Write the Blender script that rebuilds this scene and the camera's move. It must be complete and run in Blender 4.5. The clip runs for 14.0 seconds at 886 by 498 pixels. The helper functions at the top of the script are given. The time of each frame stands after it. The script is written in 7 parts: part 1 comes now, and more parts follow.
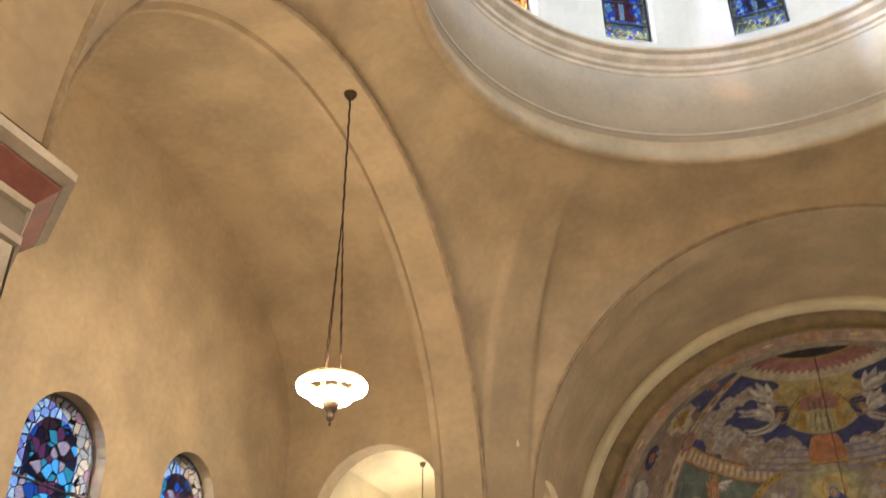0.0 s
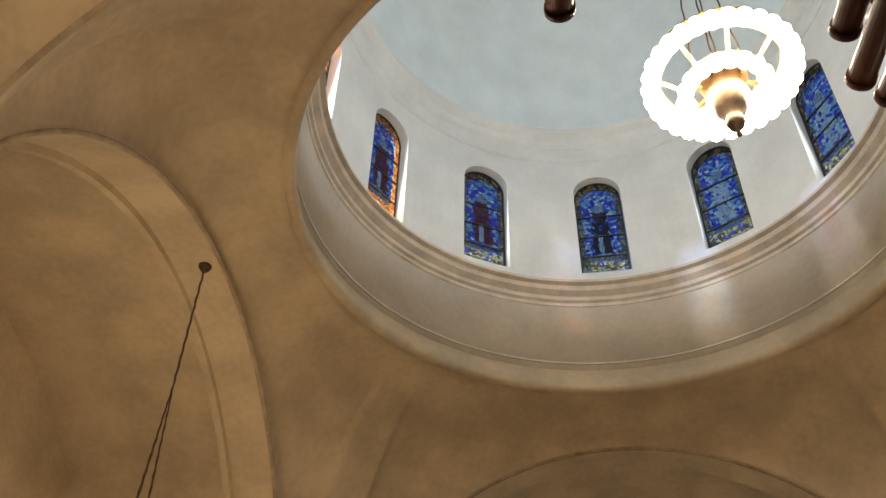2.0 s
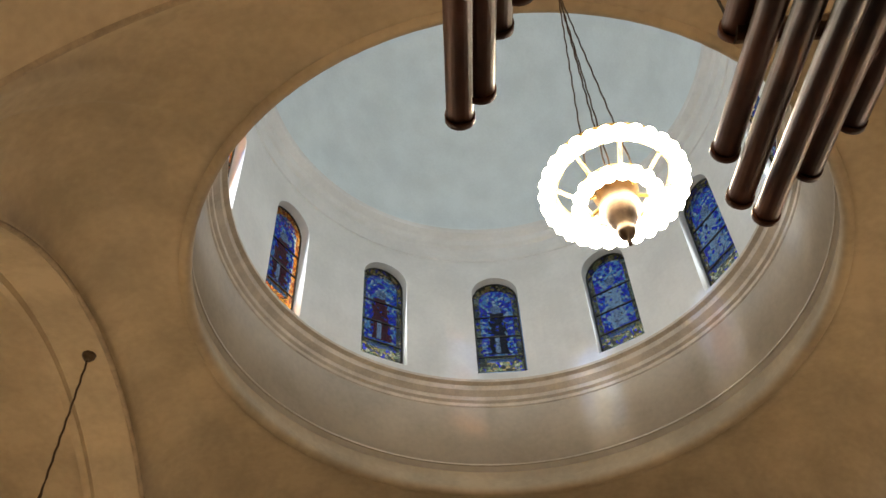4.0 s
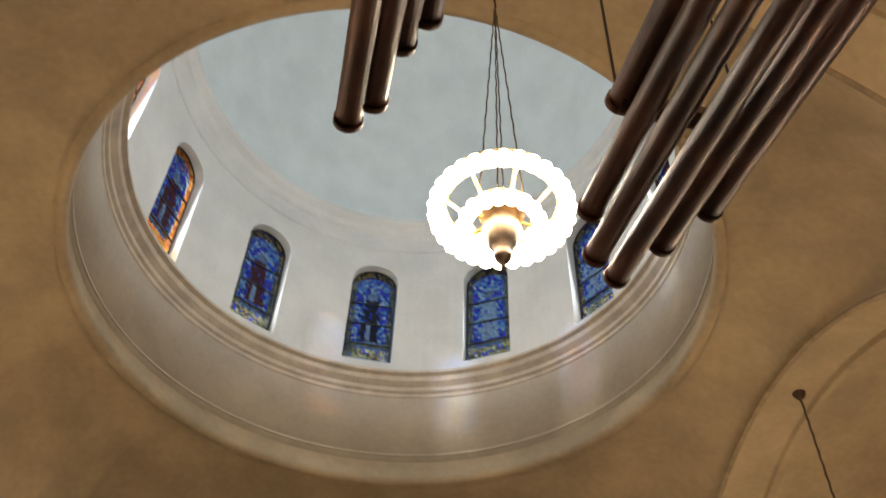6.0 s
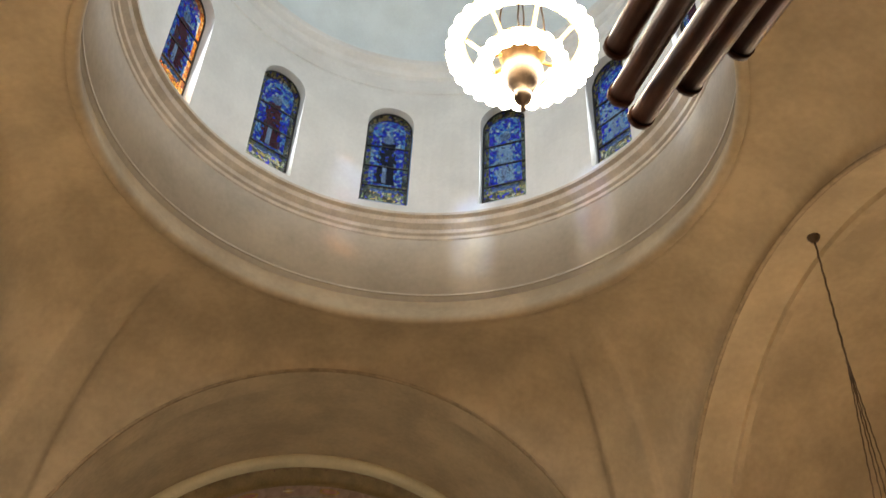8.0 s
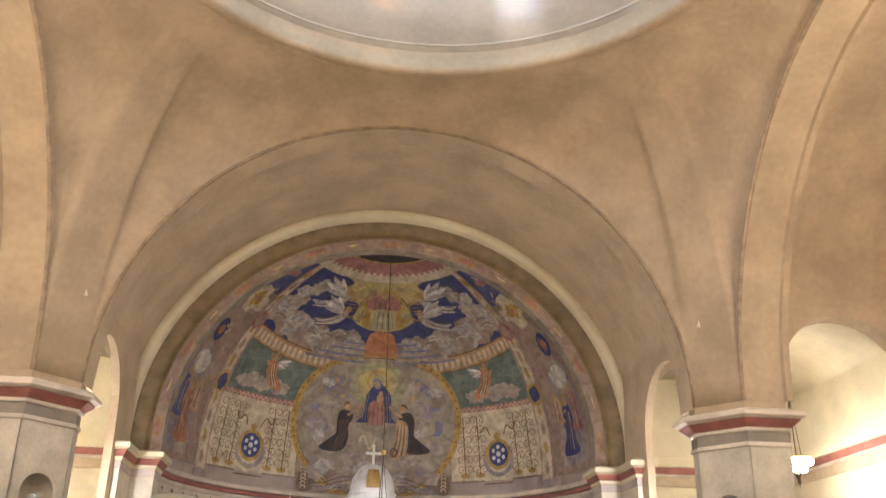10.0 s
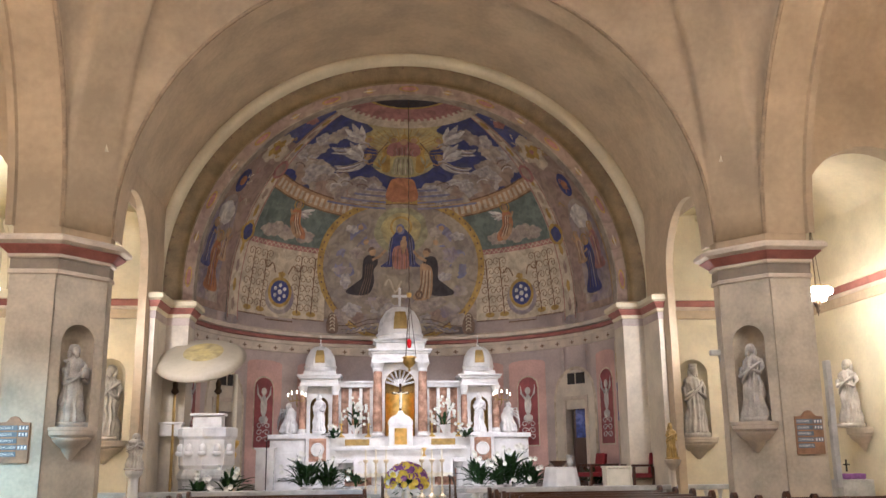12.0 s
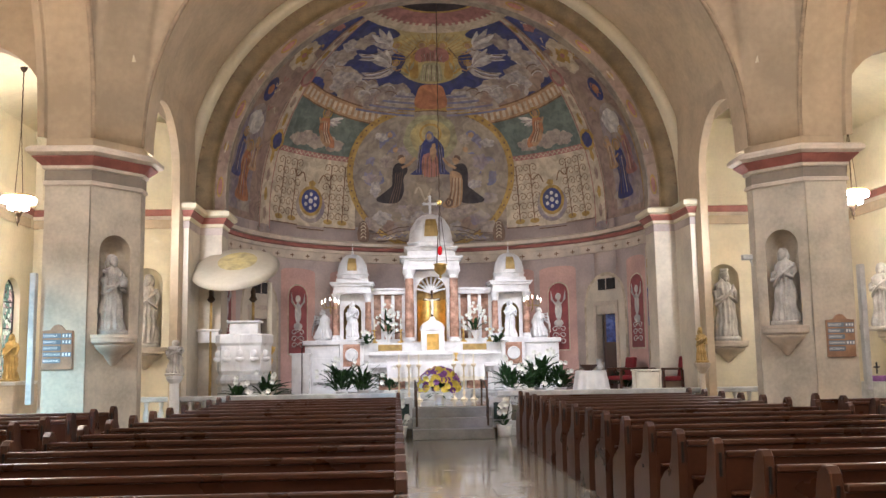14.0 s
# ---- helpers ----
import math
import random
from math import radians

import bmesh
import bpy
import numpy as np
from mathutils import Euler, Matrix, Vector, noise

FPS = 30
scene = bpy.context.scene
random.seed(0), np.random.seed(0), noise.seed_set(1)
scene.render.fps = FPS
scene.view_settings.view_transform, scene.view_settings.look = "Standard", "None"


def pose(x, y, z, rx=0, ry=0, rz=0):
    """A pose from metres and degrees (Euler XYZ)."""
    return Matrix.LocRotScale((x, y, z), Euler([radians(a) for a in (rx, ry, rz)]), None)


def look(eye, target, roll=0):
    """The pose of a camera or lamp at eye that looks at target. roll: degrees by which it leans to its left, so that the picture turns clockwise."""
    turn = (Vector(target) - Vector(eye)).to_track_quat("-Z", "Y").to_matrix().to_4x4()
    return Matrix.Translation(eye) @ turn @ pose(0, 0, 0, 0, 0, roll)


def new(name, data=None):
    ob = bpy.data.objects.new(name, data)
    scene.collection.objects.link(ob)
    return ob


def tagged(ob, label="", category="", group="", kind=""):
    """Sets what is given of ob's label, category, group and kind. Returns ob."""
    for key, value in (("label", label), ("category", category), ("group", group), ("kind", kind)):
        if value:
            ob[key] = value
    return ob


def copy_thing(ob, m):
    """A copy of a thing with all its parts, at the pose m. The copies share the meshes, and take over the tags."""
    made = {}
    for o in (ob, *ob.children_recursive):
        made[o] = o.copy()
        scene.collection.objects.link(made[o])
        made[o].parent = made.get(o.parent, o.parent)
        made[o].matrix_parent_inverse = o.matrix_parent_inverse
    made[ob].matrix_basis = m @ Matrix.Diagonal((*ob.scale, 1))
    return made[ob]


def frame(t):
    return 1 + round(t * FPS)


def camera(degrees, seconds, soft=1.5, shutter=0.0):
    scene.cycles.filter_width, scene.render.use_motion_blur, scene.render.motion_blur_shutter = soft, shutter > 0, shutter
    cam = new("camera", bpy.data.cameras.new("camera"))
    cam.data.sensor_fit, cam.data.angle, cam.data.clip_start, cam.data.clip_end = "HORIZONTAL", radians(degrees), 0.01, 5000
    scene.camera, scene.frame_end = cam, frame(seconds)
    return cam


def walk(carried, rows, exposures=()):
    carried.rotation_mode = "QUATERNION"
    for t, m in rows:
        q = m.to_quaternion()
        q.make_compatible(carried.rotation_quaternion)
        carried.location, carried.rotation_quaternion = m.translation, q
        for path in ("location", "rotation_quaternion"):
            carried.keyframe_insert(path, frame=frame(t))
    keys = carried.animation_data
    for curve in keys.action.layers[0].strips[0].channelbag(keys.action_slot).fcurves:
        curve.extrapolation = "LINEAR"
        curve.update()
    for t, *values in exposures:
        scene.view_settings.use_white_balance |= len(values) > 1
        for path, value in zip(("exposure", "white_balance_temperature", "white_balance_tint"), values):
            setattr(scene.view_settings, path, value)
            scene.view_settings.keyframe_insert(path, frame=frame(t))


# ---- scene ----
PATH = (
    (0.0, -1.045, 0.045, 1.550, 120.290, 0.118, 21.010),
    (0.5, -1.045, 0.045, 1.550, 125.251, -1.650, 17.783),
    (1.0, -1.045, 0.045, 1.550, 130.968, -1.986, 13.285),
    (1.5, -1.045, 0.045, 1.550, 132.686, -0.809, 9.257),
    (2.0, -1.045, 0.045, 1.550, 132.917, -1.228, 8.049),
    (2.5, -1.045, 0.045, 1.550, 133.839, -0.053, 5.921),
    (3.0, -1.045, 0.045, 1.550, 136.730, 0.328, 5.071),
    (3.5, -1.045, 0.045, 1.550, 138.884, 1.128, 3.838),
    (3.7, -1.043, 0.043, 1.550, 138.942, 1.620, 3.195),
    (5.8, -0.957, -0.043, 1.550, 139.464, -1.196, -9.715),
    (6.0, -0.955, -0.045, 1.550, 138.130, -1.553, -11.797),
    (6.5, -0.955, -0.045, 1.550, 135.322, -2.862, -15.776),
    (7.0, -0.955, -0.045, 1.550, 132.300, -3.376, -13.944),
    (7.2, -0.955, -0.045, 1.550, 131.604, -2.923, -13.588),
    (9.3, -1.000, 0.000, 1.550, 118.097, -1.399, -7.317),
    (9.5, -1.000, 0.000, 1.550, 116.066, -1.258, -7.056),
    (10.0, -1.000, 0.000, 1.550, 112.606, -0.863, -6.663),
    (10.5, -1.000, 0.000, 1.550, 109.656, -0.111, -6.238),
    (11.0, -1.000, 0.000, 1.550, 106.922, 0.241, -5.682),
    (11.5, -1.000, 0.000, 1.550, 104.759, 0.585, -5.337),
    (12.0, -1.000, 0.000, 1.550, 102.787, 0.631, -4.851),
    (12.5, -1.000, 0.000, 1.550, 101.140, 0.539, -3.918),
    (13.0, -1.000, 0.000, 1.550, 99.575, 0.503, -3.549),
    (13.5, -1.000, 0.000, 1.550, 98.131, 0.808, -3.464),
    (14.0, -1.000, 0.000, 1.550, 96.979, 0.909, -2.875),
)
EXPOSURES = ((0.0, 1.0, 6500, 10), (0.5, 1.2, 6900, 10), (1.0, 0.75, 7000, 10), (1.5, 0.3, 7000, 10), (2.0, 0.2, 7000, 10), (2.5, 0.05, 7000, 10), (3.5, -0.06, 6950, 10), (6.0, 0.08, 7050, 11), (7.2, 0.12, 7050, 11), (9.3, 1.3, 6550, 10), (9.5, 1.47, 6400, 11), (10.0, 1.42, 5800, 14), (11.0, 1.1, 5700, 17), (12.5, 1.1, 5580, 18), (14.0, 1.22, 5500, 16))
# camera: stands in the nave, a metre left of the church's axis, and turns
cam = camera(52.0, 14.0, soft=1.4, shutter=0.4)
walk(cam, [(t, pose(*p)) for t, *p in PATH], EXPOSURES)

# ---- world and light ----
world = bpy.data.worlds.new("sky")
scene.world = world
world.use_nodes = True
wn = world.node_tree.nodes
sky = wn.new("ShaderNodeTexSky")
sky.sky_type, sky.sun_disc = "NISHITA", False
sky.sun_elevation, sky.sun_rotation = radians(16), radians(223)
world.node_tree.links.new(sky.outputs[0], wn["Background"].inputs[0])
wn["Background"].inputs[1].default_value = 0.15
sun = new("sun", bpy.data.lights.new("sun", "SUN"))
sun.data.energy, sun.data.angle, sun.data.color = 3.2, radians(2.0), (1, 0.95, 0.86)
sun.matrix_world = look((-30, -20, 40), (-30 + 7.0, -20 + 7.6, 40 - 2.75))

WARM, COOL = (1.0, 0.80, 0.56), (0.80, 0.90, 1.0)


def lamp(kind, eye, target, watts, colour, size=0.3, spot=0):
    ob = new("lamp_light", bpy.data.lights.new("lamp_light", kind))
    ob.data.energy, ob.data.color = watts, colour
    if kind == "AREA":
        ob.data.size = size
    else:
        ob.data.shadow_soft_size = size
    if kind == "SPOT":
        ob.data.spot_size, ob.data.spot_blend = radians(spot), 0.6
    ob.matrix_world = look(eye, target)
    return ob


# the church's plan: crossing centre, half width of the crossing, arch radius, spring height
CY, AR, SPR = 9.6, 5.4, 5.3
HALF = {"east": 6.15, "south": 6.0, "west": 5.85, "north": 6.0}
RD, ZRING, ZRIM, ZSILL, ZWTOP, ZDOME = 4.87, 11.15, 13.65, 14.10, 17.0, 18.3
AY, AZ, RA = 20.7, 5.3, 5.1          # apse centre, spring of its half dome, radius

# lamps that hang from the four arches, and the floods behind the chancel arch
lamp("POINT", (0, 3.35, 5.95), (0, 3.35, 0), 190, WARM, 0.3)
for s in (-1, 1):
    lamp("POINT", (s * 6.36, 9.7, 6.05), (0, 9, 0), 215, WARM, 0.3)
    lamp("POINT", (s * 8.4, 18, 4.75), (0, 9, 0), 215 if s < 0 else 58, (1, 0.88, 0.68), 0.25)
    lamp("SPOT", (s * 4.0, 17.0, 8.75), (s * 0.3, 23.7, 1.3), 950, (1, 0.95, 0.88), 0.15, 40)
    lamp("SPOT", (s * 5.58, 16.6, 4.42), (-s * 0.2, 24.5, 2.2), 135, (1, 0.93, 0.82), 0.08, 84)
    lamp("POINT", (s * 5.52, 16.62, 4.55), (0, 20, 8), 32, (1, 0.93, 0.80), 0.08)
    # added uplight without a fixture, brightens the painted half dome
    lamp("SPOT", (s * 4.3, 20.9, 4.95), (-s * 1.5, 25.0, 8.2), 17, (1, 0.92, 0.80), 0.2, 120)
# daylight through the stained glass of the transept's middle window
tw = lamp("AREA", (-9.85, 9.3, 4.0), (-6.6, 15.0, 1.0), 12, (0.55, 0.95, 1.0), 0.7)
tw.data.spread = radians(36)
# unseen fill lamp added behind the camera to brighten pier fronts and pews
lamp("POINT", (-0.5, -4.5, 5.6), (0, 0, 0), 430, WARM, 0.4)
for k in range(12):
    a = radians(30 * k + 1.0)
    d = Vector((math.sin(a), math.cos(a), 0))
    e = Vector((0, CY, 15.4)) + d * (RD + 0.12)
    w = lamp("AREA", e, e - d * 3 + Vector((0, 0, -0.3)), 36 - 13 * d.dot(Vector((0.68, 0.73, 0))), COOL, 0.9)
    w.data.shape, w.data.size_y = "RECTANGLE", 2.3

# ---- materials ----


def material(name, colour, rough=0.6, metal=0.0, vary=0.12, scale=3.0, fine=40.0, bump=0.15, spec=0.5, colour2=None, depth=0.01):
    m = bpy.data.materials.new(name)
    m.use_nodes = True
    n, l = m.node_tree.nodes, m.node_tree.links
    b = n["Principled BSDF"]
    b.inputs["Roughness"].default_value, b.inputs["Metallic"].default_value = rough, metal
    b.inputs["Specular IOR Level"].default_value = spec
    co = n.new("ShaderNodeTexCoord")
    big, small = n.new("ShaderNodeTexNoise"), n.new("ShaderNodeTexNoise")
    big.inputs["Scale"].default_value, small.inputs["Scale"].default_value = scale, fine
    big.inputs["Detail"].default_value, small.inputs["Detail"].default_value = 5, 4
    geo = n.new("ShaderNodeNewGeometry")
    for t in (big, small):
        l.new(geo.outputs["Position"], t.inputs["Vector"])
    ramp = n.new("ShaderNodeValToRGB")
    c2 = colour2 or tuple(c * (1 - 2.2 * vary) for c in colour)
    c1 = tuple(min(1, c * (1 + vary)) for c in colour)
    ramp.color_ramp.elements[0].position, ramp.color_ramp.elements[1].position = 0.32, 0.68
    ramp.color_ramp.elements[0].color, ramp.color_ramp.elements[1].color = (*c2, 1), (*c1, 1)
    mix = n.new("ShaderNodeMath")
    mix.operation = "MULTIPLY_ADD"
    l.new(small.outputs["Fac"], mix.inputs[0])
    mix.inputs[1].default_value = 0.35
    add = n.new("ShaderNodeMath")
    add.operation = "SUBTRACT"
    l.new(big.outputs["Fac"], add.inputs[0])
    add.inputs[1].default_value = 0.175
    l.new(add.outputs[0], mix.inputs[2])
    l.new(mix.outputs[0], ramp.inputs[0])
    l.new(ramp.outputs[0], b.inputs["Base Color"])
    rm = n.new("ShaderNodeMath")
    rm.operation = "MULTIPLY_ADD"
    l.new(big.outputs["Fac"], rm.inputs[0])
    rm.inputs[1].default_value, rm.inputs[2].default_value = 0.25, max(0.0, rough - 0.12)
    l.new(rm.outputs[0], b.inputs["Roughness"])
    if bump:
        bp = n.new("ShaderNodeBump")
        bp.inputs["Strength"].default_value, bp.inputs["Distance"].default_value = bump, depth
        l.new(small.outputs["Fac"], bp.inputs["Height"])
        l.new(bp.outputs[0], b.inputs["Normal"])
    return m


PLASTER = material("tan_plaster", (0.44, 0.333, 0.208), 0.75, vary=0.10, scale=0.9, fine=9, bump=0.12, depth=0.02)
PLASTER2 = material("band_plaster", (0.57, 0.45, 0.30), 0.7, vary=0.10, scale=1.1, fine=10, bump=0.12, depth=0.02)
CREAM = material("cream_plaster", (0.74, 0.66, 0.47), 0.7, vary=0.06, scale=1.2, fine=14, bump=0.1)
PIER = material("pier_stone", (0.55, 0.48, 0.37), 0.6, vary=0.13, scale=1.6, fine=16, bump=0.1)
WHITEP = material("white_dome_plaster", (0.71, 0.70, 0.67), 0.5, vary=0.05, scale=1.0, fine=12, bump=0.06)
DRUMLOW = material("satin_ring_plaster", (0.50, 0.435, 0.345), 0.44, vary=0.08, scale=0.8, fine=9, bump=0.05)
BLUEDOME = material("pale_blue_plaster", (0.72, 0.78, 0.79), 0.6, vary=0.04, scale=1.2, fine=18, bump=0.06)
MOULD = material("stone_moulding", (0.62, 0.53, 0.42), 0.55, vary=0.10, scale=2.5, fine=22, bump=0.1)
GROOVE = material("brown_roll_moulding", (0.33, 0.24, 0.145), 0.7, vary=0.15, scale=4, fine=20)
REDBAND = material("dull_red_band", (0.36, 0.13, 0.10), 0.6, vary=0.12, scale=4, fine=30)
MARBLE = material("white_marble", (0.84, 0.83, 0.81), 0.3, vary=0.07, scale=3, fine=14, bump=0.03)
STATUE = material("grey_white_statue_marble", (0.50, 0.47, 0.42), 0.55, vary=0.14, scale=5, fine=40, bump=0.1)
ROSEM = material("rose_veined_marble", (0.50, 0.29, 0.20), 0.25, vary=0.22, scale=6, fine=22, bump=0.02)
GOLD = material("gold", (0.85, 0.58, 0.18), 0.32, 1.0, vary=0.10, scale=8, fine=40, bump=0.1)
PALEBRASS = material("pale_brass", (0.72, 0.60, 0.40), 0.38, 0.55, vary=0.10, scale=8, fine=40, bump=0.05)
GOLDP = material("gold_paint", (0.46, 0.31, 0.10), 0.45, 0.3, vary=0.15, scale=8, fine=40, bump=0.1)
GOLDBAND = material("dull_gold_arch_band", (0.235, 0.165, 0.075), 0.42, vary=0.15, scale=3, fine=25)
BRONZE = material("dark_bronze", (0.10, 0.065, 0.04), 0.45, 0.7, vary=0.2, scale=10, fine=60)
BLACKM = material("black_iron", (0.025, 0.022, 0.02), 0.5, 0.3, vary=0.2, scale=10, fine=60)
PINK = material("rose_plaster", (0.62, 0.39, 0.33), 0.65, vary=0.10, scale=1.5, fine=18)
MAUVE = material("grey_mauve_plaster", (0.52, 0.43, 0.385), 0.65, vary=0.10, scale=1.5, fine=18)
WINE = material("wine_red_panel", (0.30, 0.075, 0.075), 0.6, vary=0.15, scale=4, fine=30)
WOOD = material("dark_cherry_pew_wood", (0.072, 0.028, 0.014), 0.30, vary=0.12, scale=3, fine=34, bump=0.06)
COPPER = material("flamed_copper_pipe", (0.13, 0.046, 0.026), 0.42, 0.45, vary=0.30, scale=3, fine=18, bump=0.03)
FLOORM = material("polished_floor_stone", (0.27, 0.24, 0.185), 0.09, vary=0.14, scale=1.2, fine=14, bump=0.0)
LEAF = material("dark_green_leaf", (0.030, 0.075, 0.022), 0.6, vary=0.3, spec=0.2, scale=12, fine=50)
PETAL = material("white_petal", (0.82, 0.82, 0.74), 0.6, vary=0.05, scale=12, fine=50)
YPETAL = material("yellow_petal", (0.80, 0.62, 0.08), 0.6, vary=0.1, scale=12, fine=50)
VPETAL = material("purple_petal", (0.26, 0.10, 0.30), 0.6, vary=0.15, scale=12, fine=50)
CLOTH = material("white_linen", (0.85, 0.84, 0.82), 0.85, vary=0.04, scale=6, fine=80, bump=0.2)
REDCLOTH = material("red_upholstery", (0.22, 0.015, 0.02), 0.8, vary=0.15, scale=10, fine=120, bump=0.2)
WAX = material("ivory_wax", (0.85, 0.80, 0.66), 0.45, vary=0.04, scale=6, fine=30)
RAILM = material("grey_marble_rail", (0.50, 0.50, 0.48), 0.35, vary=0.14, scale=3, fine=18, bump=0.05)

MURALB = material('muted_mural_ground', (0.40, 0.32, 0.25), 0.7, vary=0.2, scale=2.5, fine=14)


def emitter(name, colour, strength):
    m = bpy.data.materials.new(name)
    m.use_nodes = True
    b = m.node_tree.nodes["Principled BSDF"]
    b.inputs["Base Color"].default_value = (*colour, 1)
    b.inputs["Emission Color"].default_value, b.inputs["Emission Strength"].default_value = (*colour, 1), strength
    return m


BULB = emitter("warm_bulb", (1.0, 0.90, 0.72), 60)
FLAME = emitter("candle_bulb", (1.0, 0.85, 0.6), 7)

# ---- building blocks ----


def obj(name, bm, mat, parent=None, label="", smooth=False):
    me = bpy.data.meshes.new(name)
    bm.normal_update()
    bm.to_mesh(me)
    bm.free()
    if smooth:
        for p in me.polygons:
            p.use_smooth = True
    me.materials.append(mat)
    ob = new(name, me)
    if parent:
        ob.parent = parent
    if label:
        ob["label"] = label
    return ob


def part(name, bm, mat, parent, label="", smooth=False):
    return obj(name, bm, mat, parent, label, smooth)


def thing(name, place=(0, 0, 0), turn=0, label="", category="", group=""):
    ob = new(name)
    ob.matrix_basis = pose(*place, 0, 0, turn)
    return tagged(ob, label, category, group)


def structure(ob):
    ob["kind"] = "structure"
    return ob


def box(x, y, z, sx, sy, sz, bevel=0.0, bm=None):
    """A box whose base's centre is x, y, z."""
    bm = bm or bmesh.new()
    made = bmesh.ops.create_cube(bm, size=1, matrix=Matrix.Translation((x, y, z + sz / 2)) @ Matrix.Diagonal((sx, sy, sz, 1)))
    if bevel:
        edges = {e for v in made["verts"] for e in v.link_edges}
        bmesh.ops.bevel(bm, geom=list(edges), offset=bevel, segments=2, affect="EDGES", profile=0.5)
    return bm


def lathe(profile, x=0, y=0, z=0, segs=24, bm=None, a0=0.0, a1=360.0, sx=1.0, sy=1.0):
    """Turns (radius, height) pairs about an upright axis at x, y, z."""
    bm = bm or bmesh.new()
    full = abs(a1 - a0) >= 360
    n = segs if full else segs + 1
    rows = []
    for r, h in profile:
        row = []
        for i in range(n):
            a = radians(a0 + (a1 - a0) * i / segs)
            row.append(bm.verts.new((x + sx * max(r, 1e-4) * math.sin(a), y + sy * max(r, 1e-4) * math.cos(a), z + h)))
        rows.append(row)
    for p, q in zip(rows, rows[1:]):
        for i in range(segs):
            j = (i + 1) % n
            bm.faces.new((p[i], q[i], q[j], p[j]))
    return bm


def tube(points, r, segs=8, bm=None, taper=None):
    """A round bar along points."""
    bm = bm or bmesh.new()
    pts = [Vector(p) for p in points]
    rows = []
    for i, p in enumerate(pts):
        d = (pts[min(i + 1, len(pts) - 1)] - pts[max(i - 1, 0)]).normalized()
        up = Vector((0, 0, 1)) if abs(d.z) < 0.9 else Vector((1, 0, 0))
        u = d.cross(up).normalized()
        v = d.cross(u)
        rr = r if taper is None else r + (taper - r) * i / max(1, len(pts) - 1)
        rows.append([bm.verts.new(p + (u * math.cos(t) + v * math.sin(t)) * rr) for t in [2 * math.pi * k / segs for k in range(segs)]])
    for p, q in zip(rows, rows[1:]):
        for k in range(segs):
            bm.faces.new((p[k], p[(k + 1) % segs], q[(k + 1) % segs], q[k]))
    bm.faces.new(rows[0][::-1]), bm.faces.new(rows[-1])
    return bm


def sheet(fn, nu, nv, bm=None, closed=False):
    """A surface from fn(u, v), u and v from 0 to 1."""
    bm = bm or bmesh.new()
    grid = [[bm.verts.new(fn(i / nu, j / nv)) for j in range(nv + 1)] for i in range(nu if closed else nu + 1)]
    m = len(grid)
    for i in range(nu):
        for j in range(nv):
            bm.faces.new((grid[i][j], grid[(i + 1) % m][j], grid[(i + 1) % m][j + 1], grid[i][j + 1]))
    return bm


def thicken(ob, t):
    mod = ob.modifiers.new("solid", "SOLIDIFY")
    mod.thickness, mod.offset = t, 0
    return ob


def sweep(path, section, bm=None, closed=False):
    """Carries a section of (out, up) pairs along path, a list of (place, out, up)."""
    bm = bm or bmesh.new()
    rows = [[bm.verts.new(Vector(p) + Vector(o) * a + Vector(u) * b) for a, b in section] for p, o, u in path]
    m = len(rows)
    for i in range(m if closed else m - 1):
        p, q = rows[i], rows[(i + 1) % m]
        for k in range(len(section)):
            bm.faces.new((p[k], p[(k + 1) % len(section)], q[(k + 1) % len(section)], q[k]))
    if not closed:
        bm.faces.new(rows[0][::-1]), bm.faces.new(rows[-1])
    return bm


def arch_wall(u0, u1, z0, z1, holes, thick, m, top=None, step=0.12):
    """A wall in the plane u, z with arched holes (centre, half width, sill, spring); m places it, its thickness goes to +v."""
    us = {u0, u1}
    for c, w, s, p in holes:
        us |= {c - w, c + w} | {c - w * math.cos(math.pi * k / 18) for k in range(19)}
    if top:
        us |= {u0 + (u1 - u0) * k / 48 for k in range(49)}
    us = sorted(us)
    us = [u for i, u in enumerate(us) if i == 0 or u - us[i - 1] > 1e-5]
    bm = bmesh.new()

    def quad(a, b, c, d):
        for v in (0, thick):
            f = [bm.verts.new(m @ Vector((u, v, z))) for u, z in (a, b, c, d)]
            bm.faces.new(f if v == 0 else f[::-1])

    def reveal(a, b):
        f = [bm.verts.new(m @ Vector((u, v, z))) for (u, z), v in ((a, 0), (b, 0), (b, thick), (a, thick))]
        bm.faces.new(f)
    tops = top or (lambda u: z1)
    for a, b in zip(us, us[1:]):
        mid = (a + b) / 2
        hole = next((h for h in holes if abs(mid - h[0]) < h[1]), None)
        ta, tb = tops(a), tops(b)
        if not hole:
            if max(ta, tb) > z0:
                quad((a, z0), (b, z0), (b, tb), (a, ta))
            continue
        c, w, s, p = hole
        ha, hb = (p + math.sqrt(max(0, w * w - (q - c) ** 2)) for q in (a, b))
        quad((a, ha), (b, hb), (b, tb), (a, ta))
        reveal((a, ha), (b, hb))
        if s > z0:
            quad((a, z0), (b, z0), (b, s), (a, s))
            reveal((a, s), (b, s))
    for c, w, s, p in holes:
        for e in (c - w, c + w):
            reveal((e, s), (e, p))
    bmesh.ops.remove_doubles(bm, verts=bm.verts, dist=1e-4)
    return bm


YZ_EAST = Matrix(((1, 0, 0, 0), (0, 1, 0, 0), (0, 0, 1, 0), (0, 0, 0, 1)))     # u = x, v = +y


def side(x, s):
    """u runs along y, thickness away from the axis on side s."""
    return Matrix(((0, s, 0, x), (1, 0, 0, 0), (0, 0, 1, 0), (0, 0, 0, 1)))


